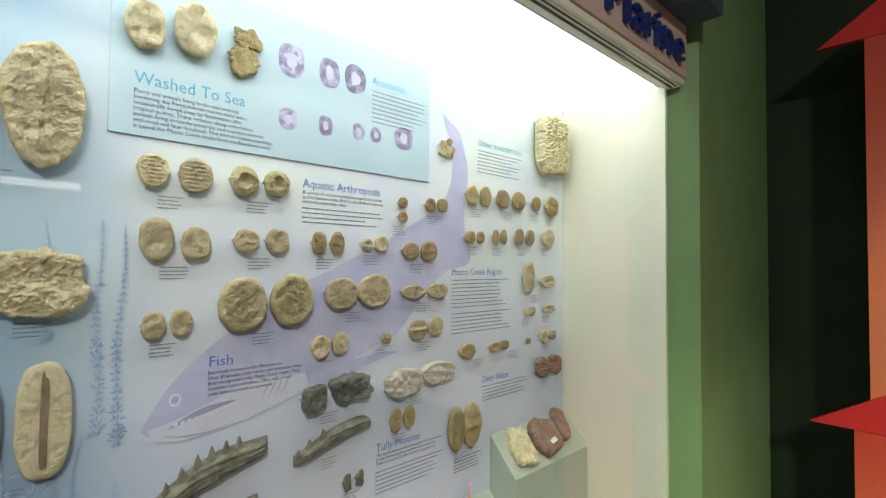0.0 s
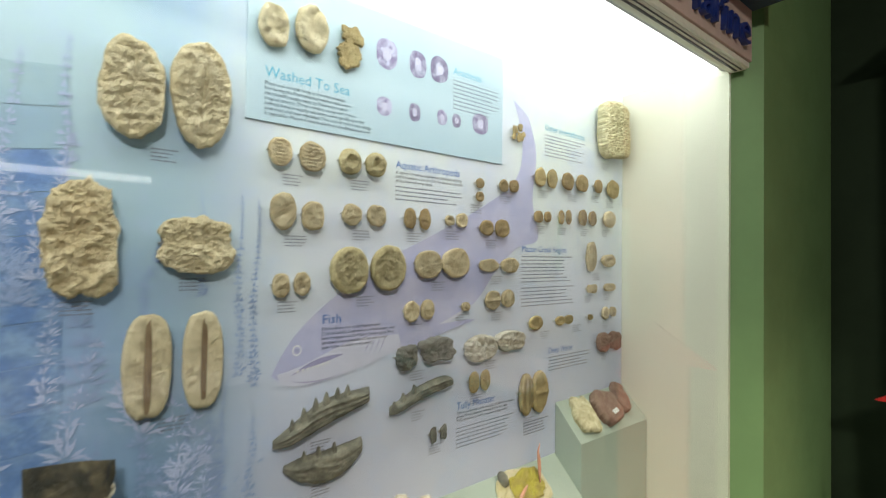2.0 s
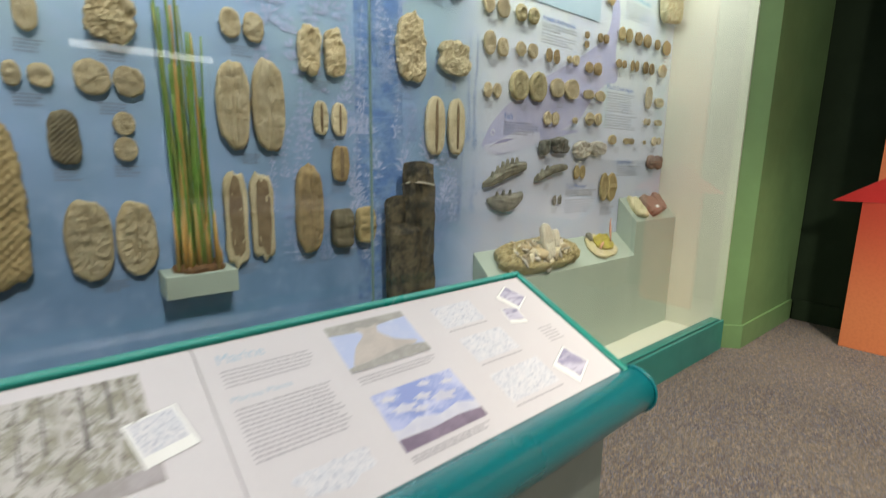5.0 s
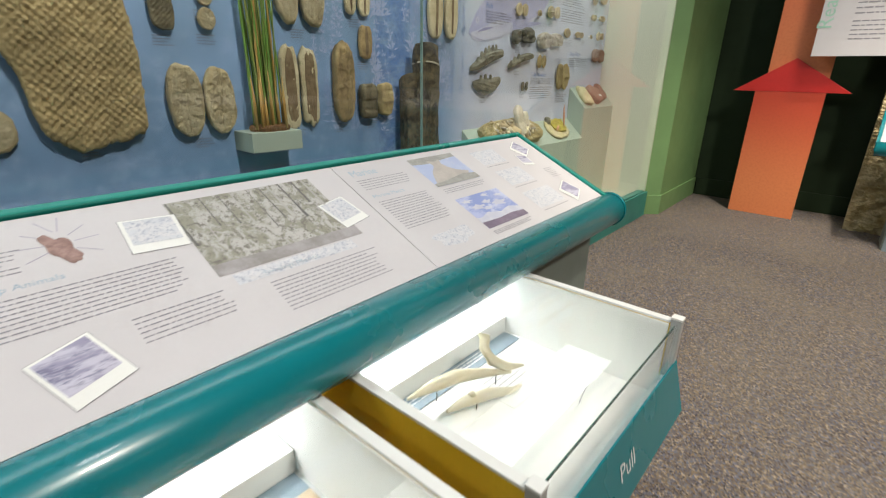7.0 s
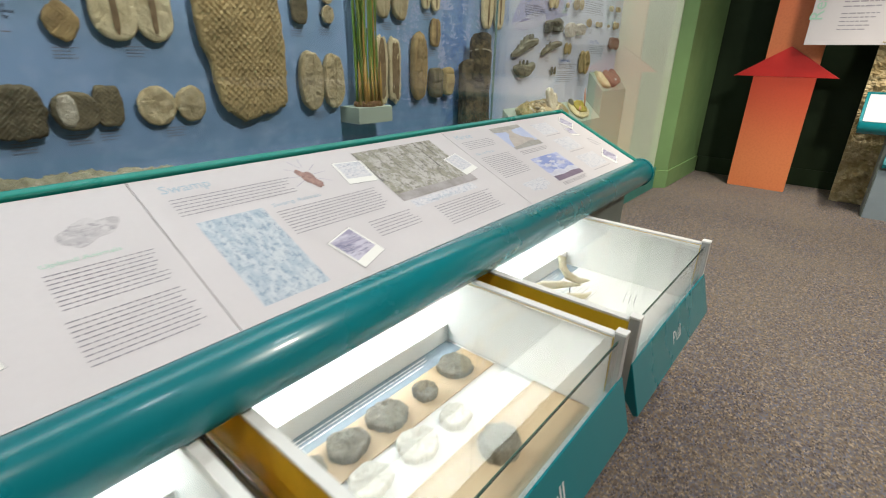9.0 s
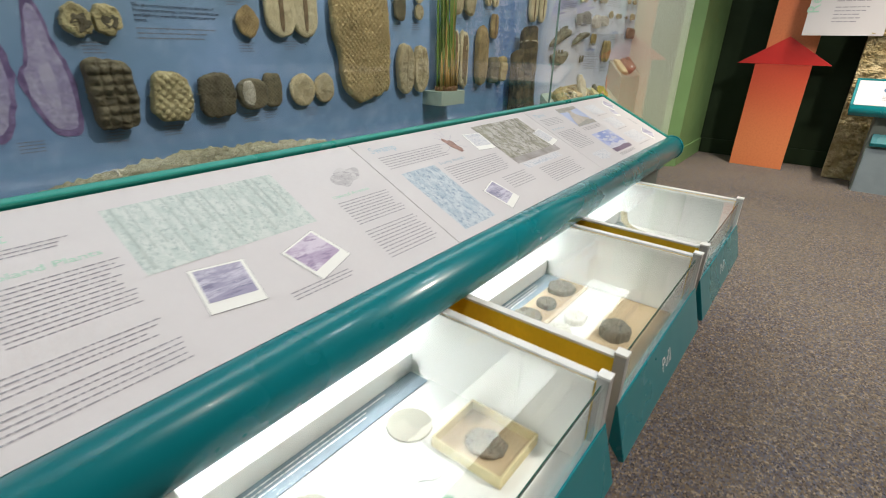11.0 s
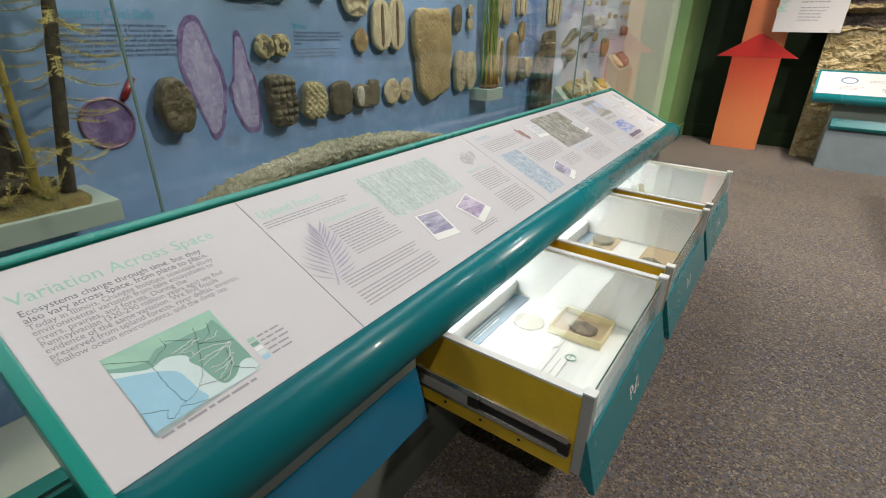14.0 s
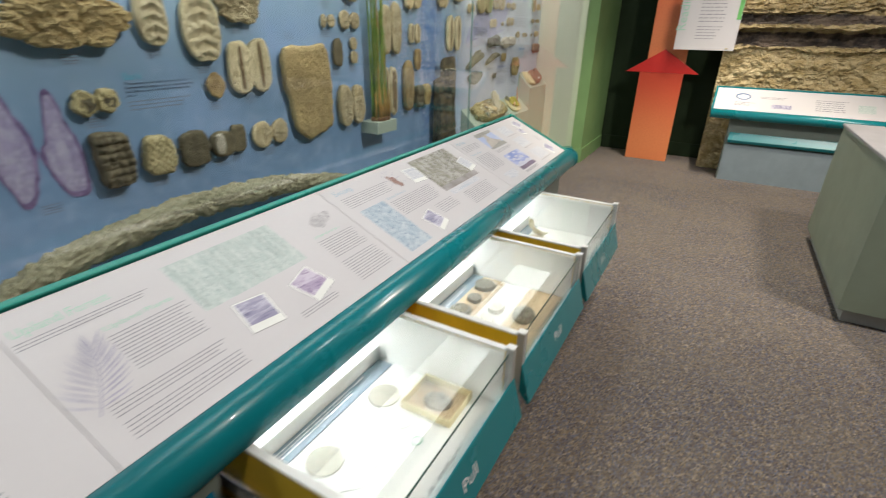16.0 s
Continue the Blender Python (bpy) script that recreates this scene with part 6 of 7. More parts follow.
# ---- long arched root ----
def root():
    crest = curve_through(((-2.98, 0.44), (-2.86, 0.545), (-2.775, 0.595), (-2.57, 0.655), (-2.25, 0.696), (-2.09, 0.697), (-1.90, 0.688), (-1.71, 0.665), (-1.50, 0.622), (-1.30, 0.570), (-1.16, 0.51)), 13)
    pts, rad = [], []
    for i, (x, z) in enumerate(crest):
        t = i / (len(crest) - 1)
        r = 0.045 * (0.70 + 0.36 * math.sin(math.pi * min(1, 0.10 + t * 0.95))) * (1 - 0.55 * max(0, t - 0.62))
        pts.append((x, 1.17, z - r - 0.004))
        rad.append(r)
    pts = [(-3.06, 1.17, CASE_FLOOR), (-3.02, 1.17, 0.30)] + pts + [(-1.10, 1.17, 0.40), (-1.07, 1.17, CASE_FLOOR)]
    rad = [0.03, 0.034] + rad + [0.014, 0.012]
    bm = tube(pts, rad, 30, 0.0, 0)
    bmesh.ops.subdivide_edges(bm, edges=list(bm.edges), cuts=1, use_grid_fill=True)
    for v in bm.verts:
        n = v.normal
        v.co += n * (0.010 * noise.noise(v.co * 26) + 0.014 * noise.noise(v.co * 75) - 0.012 * max(0.0, noise.noise(v.co * 130)))
    return solo("fossil_root", smooth(bm), mat("pitted_root_cast", (0.62, 0.58, 0.40), 0.9, col2=(0.42, 0.39, 0.25), scale=60, fine=190, bump=0.7, depth=0.005, var=0.25, crag=0.022), "long arched olive grey root cast with a pitted surface", "fossil root")


root()
bm = tube([(-2.435 + 0.012 * math.sin(a * math.pi / 12), 1.17 + 0.047 * math.cos(a * math.pi / 12), 0.627 + 0.047 * math.sin(a * math.pi / 12)) for a in range(25)], [0.0035] * 25, 8)
solo("root_band", bm, M_PIN, "thin tan wire band round the fossil root", "band")
card = thing("label_card", (-2.90, 1.10, CASE_FLOOR), "small white label card on a thin stand", "label card")
bm = boxed(-0.035, 0.035, -0.018, 0.018, 0, 0.0015)
bmesh.ops.transform(bm, matrix=pose(-2.905, 1.115, 0.575, 55, 0, -6), verts=bm.verts)
part("card", bm, M_WHITE, card)
part("stand", tube([(-2.905, 1.12, CASE_FLOOR), (-2.905, 1.12, 0.573)], [0.003] * 2, 8), M_GREY, card)
part("card_writing", bars(pose(-2.935, 1.1165, 0.5765, 55, 0, -6) @ pose(0, 0.008, 0.002), 0.05, 2, 0.009, 0.003, 3), M_GREYTEXT, card)

# ---- magnifying glass on the backdrop ----
mg = thing("magnifying_glass", (-2.93, PANEL_Y, 0.78), "magnifying glass over a purple cell print, red handle", "magnifying glass")
pts = [(0.066 * math.cos(a * math.pi / 24), 0.066 * math.sin(a * math.pi / 24)) for a in range(48)]
part("cell_print", flat(pts, on_panel(-2.935, 0.855, 0.002)), PURPLE, mg, "purple print seen through the lens")
part("ring", tube([(-2.935 + 0.068 * math.cos(a * math.pi / 24), PANEL_Y - 0.004, 0.855 + 0.068 * math.sin(a * math.pi / 24)) for a in range(49)], [0.004] * 49, 10), mat("mauve_metal", (0.30, 0.18, 0.26), 0.35, 0.5), mg)
part("handle", tube([(-2.886, PANEL_Y - 0.006, 0.910), (-2.878, PANEL_Y - 0.008, 0.922), (-2.846, PANEL_Y - 0.008, 0.972)], [0.005, 0.010, 0.009], 12), mat("red_lacquer", (0.20, 0.012, 0.015), 0.3, var=0.05), mg, "dark red handle")

# ---- coal forest diorama ----
dio = thing("diorama_shelf", (-3.5, 1.15, 0.645), "sage green shelf under the coal forest diorama", "shelf")
part("board", boxed(-4.3, -3.030, 1.045, PANEL_Y - 0.001, 0.645, 0.700, bevel=0.002), M_SAGE, dio)
bm = bmesh.new()
N1, N2 = 60, 14
gv = []
for j in range(N2 + 1):
    row = []
    for i in range(N1 + 1):
        x = -4.28 + 1.22 * i / N1
        y = 1.062 + 0.185 * j / N2
        e = min(1, (N1 - i) / 5, i / 5, j / 2.5, (N2 - j) / 2.5)
        z = 0.701 + 0.034 * max(0, e) ** 0.5 * (1 + 0.9 * noise.noise(Vector((x * 14, y * 14, 2))) + 0.5 * noise.noise(Vector((x * 45, y * 45, 5))))
        row.append(bm.verts.new((x - (0.03 * (1 - math.sin(math.pi * j / N2)) if i > N1 - 4 else 0), y, z)))
    gv.append(row)
for j in range(N2):
    for i in range(N1):
        bm.faces.new((gv[j][i], gv[j][i + 1], gv[j + 1][i + 1], gv[j + 1][i]))
r = bmesh.ops.extrude_face_region(bm, geom=list(bm.faces))
for v in r["geom"]:
    if isinstance(v, bmesh.types.BMVert):
        v.co.z = 0.7005
bmesh.ops.recalc_face_normals(bm, faces=bm.faces)
M_MOSS = mat("mossy_litter", (0.22, 0.15, 0.05), 0.9, col2=(0.30, 0.25, 0.07), scale=30, fine=130, bump=1.0, depth=0.008, var=0.3)
solo("forest_floor", smooth(bm), M_MOSS, "brown mossy model forest floor on the shelf", "model ground", kind="stuff")
M_TRUNK = mat("scaly_trunk", (0.045, 0.035, 0.022), 0.75, col2=(0.09, 0.075, 0.04), scale=50, fine=140, bump=0.9, depth=0.005, var=0.25)
M_LEAF = mat("yellow_fern_leaf", (0.62, 0.52, 0.18), 0.6, col2=(0.46, 0.40, 0.12), scale=40, bump=0, var=0.15)


def frond(start, way, length, seed):
    """A drooping twig set with narrow leaflets."""
    rnd = random.Random(seed)
    bm = bmesh.new()
    p, d = Vector(start), Vector(way).normalized()
    n = int(length / 0.006)
    for i in range(n):
        t = i / n
        d = (d + Vector((0, 0, 0.012 if t < 0.3 else 0.045))).normalized()
        q = p + d * length / n
        s = d.cross(Vector((0, 0, 1))).normalized()
        u = s.cross(d)
        for c in ((s, u), (u, -s)):
            bm.faces.new([bm.verts.new(p - c[0] * 0.0009), bm.verts.new(q - c[0] * 0.0009), bm.verts.new(q + c[0] * 0.0009), bm.verts.new(p + c[0] * 0.0009)][:4])
        for sx in (-1, 1, 0, -0.5, 0.5):
            w = (s * sx + d * rnd.uniform(0.3, 0.9) + u * rnd.uniform(-0.5, 0.9)).normalized()
            k = 0.017 * (1 - 0.5 * t) * rnd.uniform(0.6, 1.1)
            z = w.cross(u if abs(w.dot(u)) < 0.9 else s).normalized() * k * 0.11
            bm.faces.new([bm.verts.new(p), bm.verts.new(p + w * k * 0.5 + z), bm.verts.new(p + w * k), bm.verts.new(p + w * k * 0.5 - z)])
        p = q
    return bm


def scale_tree(x, y, r, top, lean, fronds, seed, words):
    t = thing("scale_tree", (x, y, 0.72), words, "model tree", "diorama trees")
    n = 40
    pts = [(x + lean * (k / n), y, 0.722 + (top - 0.722) * k / n) for k in range(n + 1)]
    part("trunk", tube(pts, [r * (1.45 - 0.6 * k / n if k > 3 else 1.6 - 0.04 * k) * (1 + 0.05 * (k % 2)) for k in range(n + 1)], 18, 0.10, seed), M_TRUNK, t)
    rnd = random.Random(seed)
    for i in range(fronds):
        h = 0.80 + (min(top, 1.32) - 0.82) * (i + 0.5) / fronds
        a = rnd.uniform(0, 6.283)
        c = x + lean * (h - 0.722) / (top - 0.722)
        part("frond", frond((c + r * 0.8 * math.cos(a), y + r * 0.8 * math.sin(a) * 0.8, h), (math.cos(a), math.sin(a) * 0.55, -0.35), rnd.uniform(0.08, 0.17), seed * 40 + i), M_LEAF, t)
    return t


scale_tree(-3.108, 1.130, 0.0105, 2.2, 0.26, 46, 1, "slim dark model tree with yellow fronds")
scale_tree(-3.205, 1.150, 0.024, 2.2, -0.06, 18, 2, "thick dark scaly model tree trunk")
scale_tree(-3.42, 1.150, 0.026, 2.2, -0.05, 10, 3, "dark scaly model tree at the shelf back")
st = thing("horsetail_stalk", (-3.178, 1.085, 0.72), "yellow green model horsetail stalk with fine leaves", "model plant")
part("stalk", tube([(-3.178 + 0.012 * k / 12, 1.085, 0.722 + 0.36 * k / 12) for k in range(13)], [0.0095 * (1.1 - 0.5 * k / 12) * (1.12 if k % 2 else 1) for k in range(13)], 12), mat("ochre_stalk", (0.30, 0.22, 0.03), 0.6, col2=(0.22, 0.19, 0.04), scale=40, var=0.15), st)
for i in range(12):
    a = i * 2.4
    part("frond", frond((-3.176, 1.085, 0.76 + 0.022 * i), (math.cos(a), math.sin(a) * 0.5, 0.25), 0.05, 300 + i), M_LEAF, st)
RF = random.Random(23)
for x, y in ((-3.16, 1.075), (-3.24, 1.085), (-3.31, 1.075), (-3.37, 1.10), (-3.27, 1.16)):
    lf = thing("ground_fern", (x, y, 0.73), "small yellow green model fern on the forest floor", "model plant", "diorama ferns")
    for i in range(7):
        a = i * 0.9 + RF.uniform(0, 0.5)
        part("frond", frond((x, y, 0.730), (math.cos(a), math.sin(a) * 0.45, 0.9), RF.uniform(0.05, 0.085), 600 + i), M_LEAF, lf)
solo("fallen_trunk", tube([(-3.42, 1.105, 0.765), (-3.3, 1.10, 0.77), (-3.2, 1.105, 0.765), (-3.135, 1.115, 0.757)], [0.020, 0.021, 0.020, 0.015], 16, 0.15, 4), M_TRUNK, "fallen brown model trunk on the forest floor", "model log")

# ---- prints on the reader rail ----
def picture_material(name, a, b, c, scale, bands=0.0):
    """A printed picture: three inks in cloudy shapes, over paper."""
    m = bpy.data.materials.new(name)
    m.use_nodes = True
    nt = m.node_tree
    bsdf = nt.nodes["Principled BSDF"]
    tc = nt.nodes.new("ShaderNodeTexCoord")
    mp = nt.nodes.new("ShaderNodeMapping")
    mp.inputs["Scale"].default_value = (1 + bands, 1, 1)
    nt.links.new(tc.outputs["Object"], mp.inputs[0])
    n1 = node(nt, "ShaderNodeTexNoise", Scale=scale, Detail=6.0, Roughness=0.7, Distortion=0.6)
    n2 = node(nt, "ShaderNodeTexNoise", Scale=scale * 2.7, Detail=6.0, Roughness=0.75)
    for n in (n1, n2):
        nt.links.new(mp.outputs[0], n.inputs["Vector"])
    k = mix_rgb(nt, ramp(nt, n1.outputs[0], 0.42, 0.58), a, b)
    k = mix_rgb(nt, ramp(nt, n2.outputs[0], 0.50, 0.62), k, c)
    nt.links.new(k, bsdf.inputs["Base Color"])
    bsdf.inputs["Roughness"].default_value = 0.4
    return m


P_FOREST = picture_material("forest_drawing", (0.46, 0.53, 0.51), (0.56, 0.60, 0.58), (0.33, 0.40, 0.40), 34, 0.9)
P_BLUEWOOD = picture_material("blue_wood_drawing", (0.37, 0.45, 0.53), (0.52, 0.57, 0.61), (0.22, 0.29, 0.40), 26, 1.4)
P_SWAMP = picture_material("swamp_photo", (0.27, 0.26, 0.20), (0.46, 0.44, 0.42), (0.16, 0.145, 0.12), 24, 0.5)
P_SEA = picture_material("sea_photo", (0.24, 0.30, 0.58), (0.42, 0.46, 0.68), (0.50, 0.53, 0.70), 7, -0.3)
P_SHORE = picture_material("shore_photo", (0.40, 0.46, 0.66), (0.50, 0.54, 0.68), (0.44, 0.49, 0.66), 6)
P_MAP = picture_material("pale_map_print", (0.58, 0.59, 0.63), (0.64, 0.63, 0.65), (0.38, 0.40, 0.48), 55)
P_CARD = picture_material("small_violet_photo", (0.30, 0.28, 0.40), (0.52, 0.50, 0.60), (0.19, 0.18, 0.28), 34, -0.75)
P_LILAC = picture_material("small_lilac_photo", (0.40, 0.32, 0.46), (0.58, 0.52, 0.62), (0.28, 0.21, 0.34), 30, -0.6)
P_FUNGUS = picture_material("fungus_inks", (0.42, 0.40, 0.42), (0.55, 0.53, 0.54), (0.32, 0.30, 0.33), 30)
M_ROUNDEL = mat("grey_violet_ink", (0.44, 0.41, 0.50), 0.5, bump=0, var=0.05)
M_ROACH = mat("red_brown_ink", (0.24, 0.14, 0.12), 0.5, col2=(0.40, 0.25, 0.22), scale=60, bump=0, var=0.08)


def rail_rect(x0, x1, s0, s1, material, parent, name="picture", lift=0.0006, turn=0.0):
    w, h = (x1 - x0) / 2, (s1 - s0) / 2
    m = on_rail((x0 + x1) / 2, (s0 + s1) / 2, lift, turn)
    return part(name, flat([(-w, -h), (w, -h), (w, h), (-w, h)], m), material, parent)


def rail_card(x, s, w, h, turn, material, parent):
    rail_rect(x - w / 2, x + w / 2, s - h / 2, s + h / 2, M_GREYTEXT, parent, "card_edge", 0.0008, turn)
    rail_rect(x - w / 2 + 0.0008, x + w / 2 - 0.0008, s - h / 2 + 0.0008, s + h / 2 - 0.0008, M_WHITE, parent, "card_border", 0.0012, turn)
    c, q = math.cos(radians(turn)), math.sin(radians(turn))
    dx, dy = 0.0, h * 0.09
    x, s = x - q * dy, s + c * dy
    rail_rect(x - w * 0.42, x + w * 0.42, s - h * 0.36, s + h * 0.36, material, parent, "photo", 0.0016, turn)


def rail_head(words, x, s, width, size, parent, material=M_MINT):
    lettering("heading", words, size, on_rail(x, s, 0.0006), material, parent, width=width)


def rail_lines(x, s, width, rows, parent, pitch=0.0118, thick=0.0027, seed=1, material=M_PALETEXT):
    lines = max(rows, round(rows * 1.3)) if rows > 1 else 1
    part("text_block", bars(on_rail(x, s, 0.0006), width, lines, pitch * rows / lines, thick, seed, 0.12), material, parent)


def rail_blob(x, s, w, h, material, parent, name, seed, turn=0.0):
    pts = []
    for i in range(40):
        a = 2 * math.pi * i / 40
        k = 1 + 0.5 * noise.noise(Vector((math.cos(a) * 1.6, math.sin(a) * 1.6, seed)))
        pts.append((w / 2 * k * math.cos(a), h / 2 * k * math.sin(a)))
    return part(name, flat(pts, on_rail(x, s, 0.0006, turn)), material, parent)


VAR, UPL, SWP, MAR = RAIL_PANELS
rail_head("Variation Across Space", -3.372, 0.322, 0.325, 0.036, VAR)
lettering("body_text", "Ecosystems change through time, but they\nalso vary across space, from place to place.", 0.0175, on_rail(-3.370, 0.298, 0.0006), M_GREYTEXT, VAR, width=0.285, space=0.82)
lettering("body_text", "Today in Illinois, Changes Institute scientists study\nenvironmental variation from lake ecosystems to\nrivers, prairies, and forests. During the\nPennsylvanian (320-290 million years ago) we find\nevidence of the same variation. We find fossils\npreserved from upland forests, river deltas, swamps,\nshallow ocean environments, and the deep sea.", 0.0155, on_rail(-3.370, 0.270, 0.0006), M_PALETEXT, VAR, width=0.300, space=0.80)
MX0, MX1, MS0, MS1 = -3.326, -3.154, 0.028, 0.173
rail_rect(MX0, MX1, MS0, MS1, mat("map_land_green", (0.33, 0.56, 0.43), 0.5, col2=(0.30, 0.50, 0.40), scale=20, bump=0, var=0.05), VAR, "map")


def map_shape(pts, material, name, lift):
    part(name, flat([(MX0 + u * (MX1 - MX0), MS0 + v * (MS1 - MS0)) for u, v in curve_through(pts, 4)], on_rail(0, 0, lift)), material, VAR)


map_shape(((0, 0.812), (0.116, 0.723), (0.263, 0.645), (0.395, 0.678), (0.503, 0.632), (0.56, 0.562), (0.542, 0.493), (0.586, 0.364), (0.602, 0.218), (0.651, 0.063), (0.769, 0.071), (0.866, 0.181), (0.977, 0.176), (1, 0.018), (1, 0), (1, 0), (1, 0), (0.504, 0.002), (0, 0), (0, 0), (0, 0), (0, 0.812)), mat("map_shallow_sea", (0.60, 0.72, 0.72), 0.5, bump=0, var=0.03), "map_sea", 0.0014)
map_shape(((0.004, 0.727), (0.168, 0.644), (0.298, 0.568), (0.41, 0.46), (0.439, 0.302), (0.45, 0.147), (0.464, 0.017), (0.236, 0), (0, 0), (0, 0), (0, 0), (0.004, 0.727)), mat("map_deep_sea", (0.32, 0.56, 0.70), 0.5, bump=0, var=0.03), "map_deep", 0.0018)
M_DELTA = mat("map_delta_green", (0.20, 0.38, 0.31), 0.5, bump=0, var=0.05)
map_shape(((0.004, 0.866), (0.131, 0.787), (0.28, 0.745), (0.402, 0.831), (0.601, 0.813), (0.752, 0.812), (0.858, 0.797), (0.958, 0.841), (0.986, 0.472), (0.989, 0.179), (0.866, 0.181), (0.611, 0.34), (0.513, 0.579), (0.324, 0.616), (0.113, 0.717), (0, 0.816)), M_DELTA, "map_swamp", 0.0010)
map_shape(((0.542, 0.493), (0.629, 0.583), (0.805, 0.559), (0.934, 0.376), (0.866, 0.181), (0.779, 0.09), (0.651, 0.063), (0.602, 0.218), (0.586, 0.364)), M_DELTA, "map_delta", 0.0018)


def map_line(pts, wide, material, name, seed, jag):
    """A drawn line on the map that wanders from point to point."""
    rnd = random.Random(seed)
    line = []
    for (a, b), (c, d) in zip(pts, pts[1:]):
        for k in range(5):
            line.append((a + (c - a) * k / 5 + rnd.uniform(-jag, jag) * (k > 0), b + (d - b) * k / 5 + rnd.uniform(-jag, jag) * (k > 0)))
    line.append(pts[-1])
    at = [tuple(on_rail(MX0 + min(1, max(0, u)) * (MX1 - MX0), MS0 + min(1, max(0, v)) * (MS1 - MS0), 0.0022).translation) for u, v in line]
    part(name, tube(at, [wide] * len(at), 4), material, VAR)


RIVERS = (
    ((0.458, 0.689), (0.557, 0.696), (0.688, 0.729)),
    ((0.502, 0.647), (0.617, 0.667), (0.736, 0.712)),
    ((0.562, 0.531), (0.694, 0.564), (0.933, 0.479)),
    ((0.592, 0.445), (0.753, 0.463), (0.907, 0.432)),
    ((0.602, 0.377), (0.745, 0.413), (0.938, 0.489)),
    ((0.625, 0.297), (0.731, 0.282), (0.891, 0.331)),
    ((0.63, 0.235), (0.723, 0.232), (0.847, 0.286)),
    ((0.641, 0.151), (0.715, 0.182), (0.814, 0.26)),
    ((0.652, 0.083), (0.742, 0.127), (0.829, 0.217)),
    ((0.543, 0.636), (0.604, 0.607), (0.608, 0.545)),
    ((0.747, 0.644), (0.846, 0.635), (0.912, 0.687)),
    ((0.933, 0.479), (0.866, 0.355), (0.823, 0.223)),
)
for i, r in enumerate(RIVERS):
    map_line(r, 0.0006, M_WHITEINK, "map_river", i, 0.012)
BORDERS = (
    ((0.002, 0.94), (0.283, 0.734)),
    ((0.283, 0.734), (0.276, 0.633), (0.279, 0.499), (0.279, 0.34), (0.296, 0.179), (0.307, 0.111)),
    ((0.307, 0.69), (0.383, 0.762), (0.468, 0.796), (0.471, 0.924)),
    ((0.489, 0.869), (0.701, 0.717)),
    ((0.757, 0.866), (0.7, 0.645), (0.596, 0.383), (0.551, 0.282), (0.47, 0.185), (0.381, 0.126), (0.307, 0.111)),
    ((0.7, 0.645), (0.973, 0.484)),
    ((0.889, 0.521), (0.792, 0.166)),
    ((0.792, 0.166), (0.644, 0.12), (0.47, 0.185)),
    ((0.802, 0.185), (0.95, 0.019), (1, 0.034)),
    ((0.886, 0.843), (0.839, 0.699), (0.712, 0.633)),
    ((0.001, 0.237), (0.172, 0.125), (0.124, 0.054), (0.173, 0.022), (0.25, 0.093), (0.462, 0)),
    ((0.307, 0.111), (0.25, 0.093)),
)
for i, r in enumerate(BORDERS):
    map_line(r, 0.00032, M_TEXT, "map_border", 50 + i, 0.008 if len(r) > 2 else 0.0)
for i, m in enumerate(("map_land_green", "map_delta_green", "white_ink", "map_shallow_sea", "map_deep_sea")):
    rail_rect(-3.142, -3.128, 0.078 - i * 0.0105, 0.086 - i * 0.0105, bpy.data.materials[m], VAR, "legend_key")
    rail_lines(-3.124, 0.080 - i * 0.0105, 0.05, 1, VAR, seed=30 + i, thick=0.0035)
rail_lines(-3.324, 0.014, 0.155, 1, VAR, seed=9, thick=0.0045)

rail_head("Upland Forest", -2.935, 0.328, 0.178, 0.034, UPL)
rail_lines(-2.940, 0.312, 0.26, 2, UPL, seed=2)
rail_head("Upland Plants", -2.812, 0.256, 0.150, 0.018, UPL)
rail_lines(-2.815, 0.238, 0.170, 9, UPL, seed=3)
rail_lines(-2.900, 0.100, 0.250, 3, UPL, seed=4)
rail_lines(-2.900, 0.055, 0.265, 4, UPL, seed=5)


def fern_drawing(parent):
    """A palm-like frond: a bent stalk with long narrow leaflets that spread and taper to a point."""
    bm = bmesh.new()
    m = on_rail(-2.917, 0.094, 0.0006, -22)
    rnd = random.Random(8)
    bend = lambda t: Vector((0.012 * math.sin(t * 2.2), 0.155 * t))
    for i in range(13):
        t = i / 12
        for sx in (-1, 1):
            length = (0.086 - 0.040 * t) * min(1, 0.74 + 1.2 * t) * rnd.uniform(0.86, 1.08)
            a = radians((66 - 44 * t) * rnd.uniform(0.93, 1.07))
            d = Vector((sx * math.sin(a), math.cos(a)))
            p, w = bend(0.10 + 0.88 * t), rnd.uniform(0.0018, 0.0027)
            n = Vector((-d.y, d.x)) * w
            c = [p, p + d * length * 0.35 + n, p + d * length * 0.7 + n * 0.8, p + d * length + Vector((0, 0.004)), p + d * length * 0.7 - n * 0.8, p + d * length * 0.35 - n]
            bm.faces.new([bm.verts.new(m @ Vector((v.x, v.y, 0.0002 + 0.00004 * (2 * i + sx)))) for v in c])
    stalk = [bend(k / 8) for k in range(9)]
    bm.faces.new([bm.verts.new(m @ Vector((p.x - 0.0016, p.y, 0))) for p in stalk] + [bm.verts.new(m @ Vector((p.x + 0.0016, p.y, 0))) for p in stalk[::-1]])
    part("fern_drawing", bm, M_FERNINK, parent, "grey violet fern drawing")


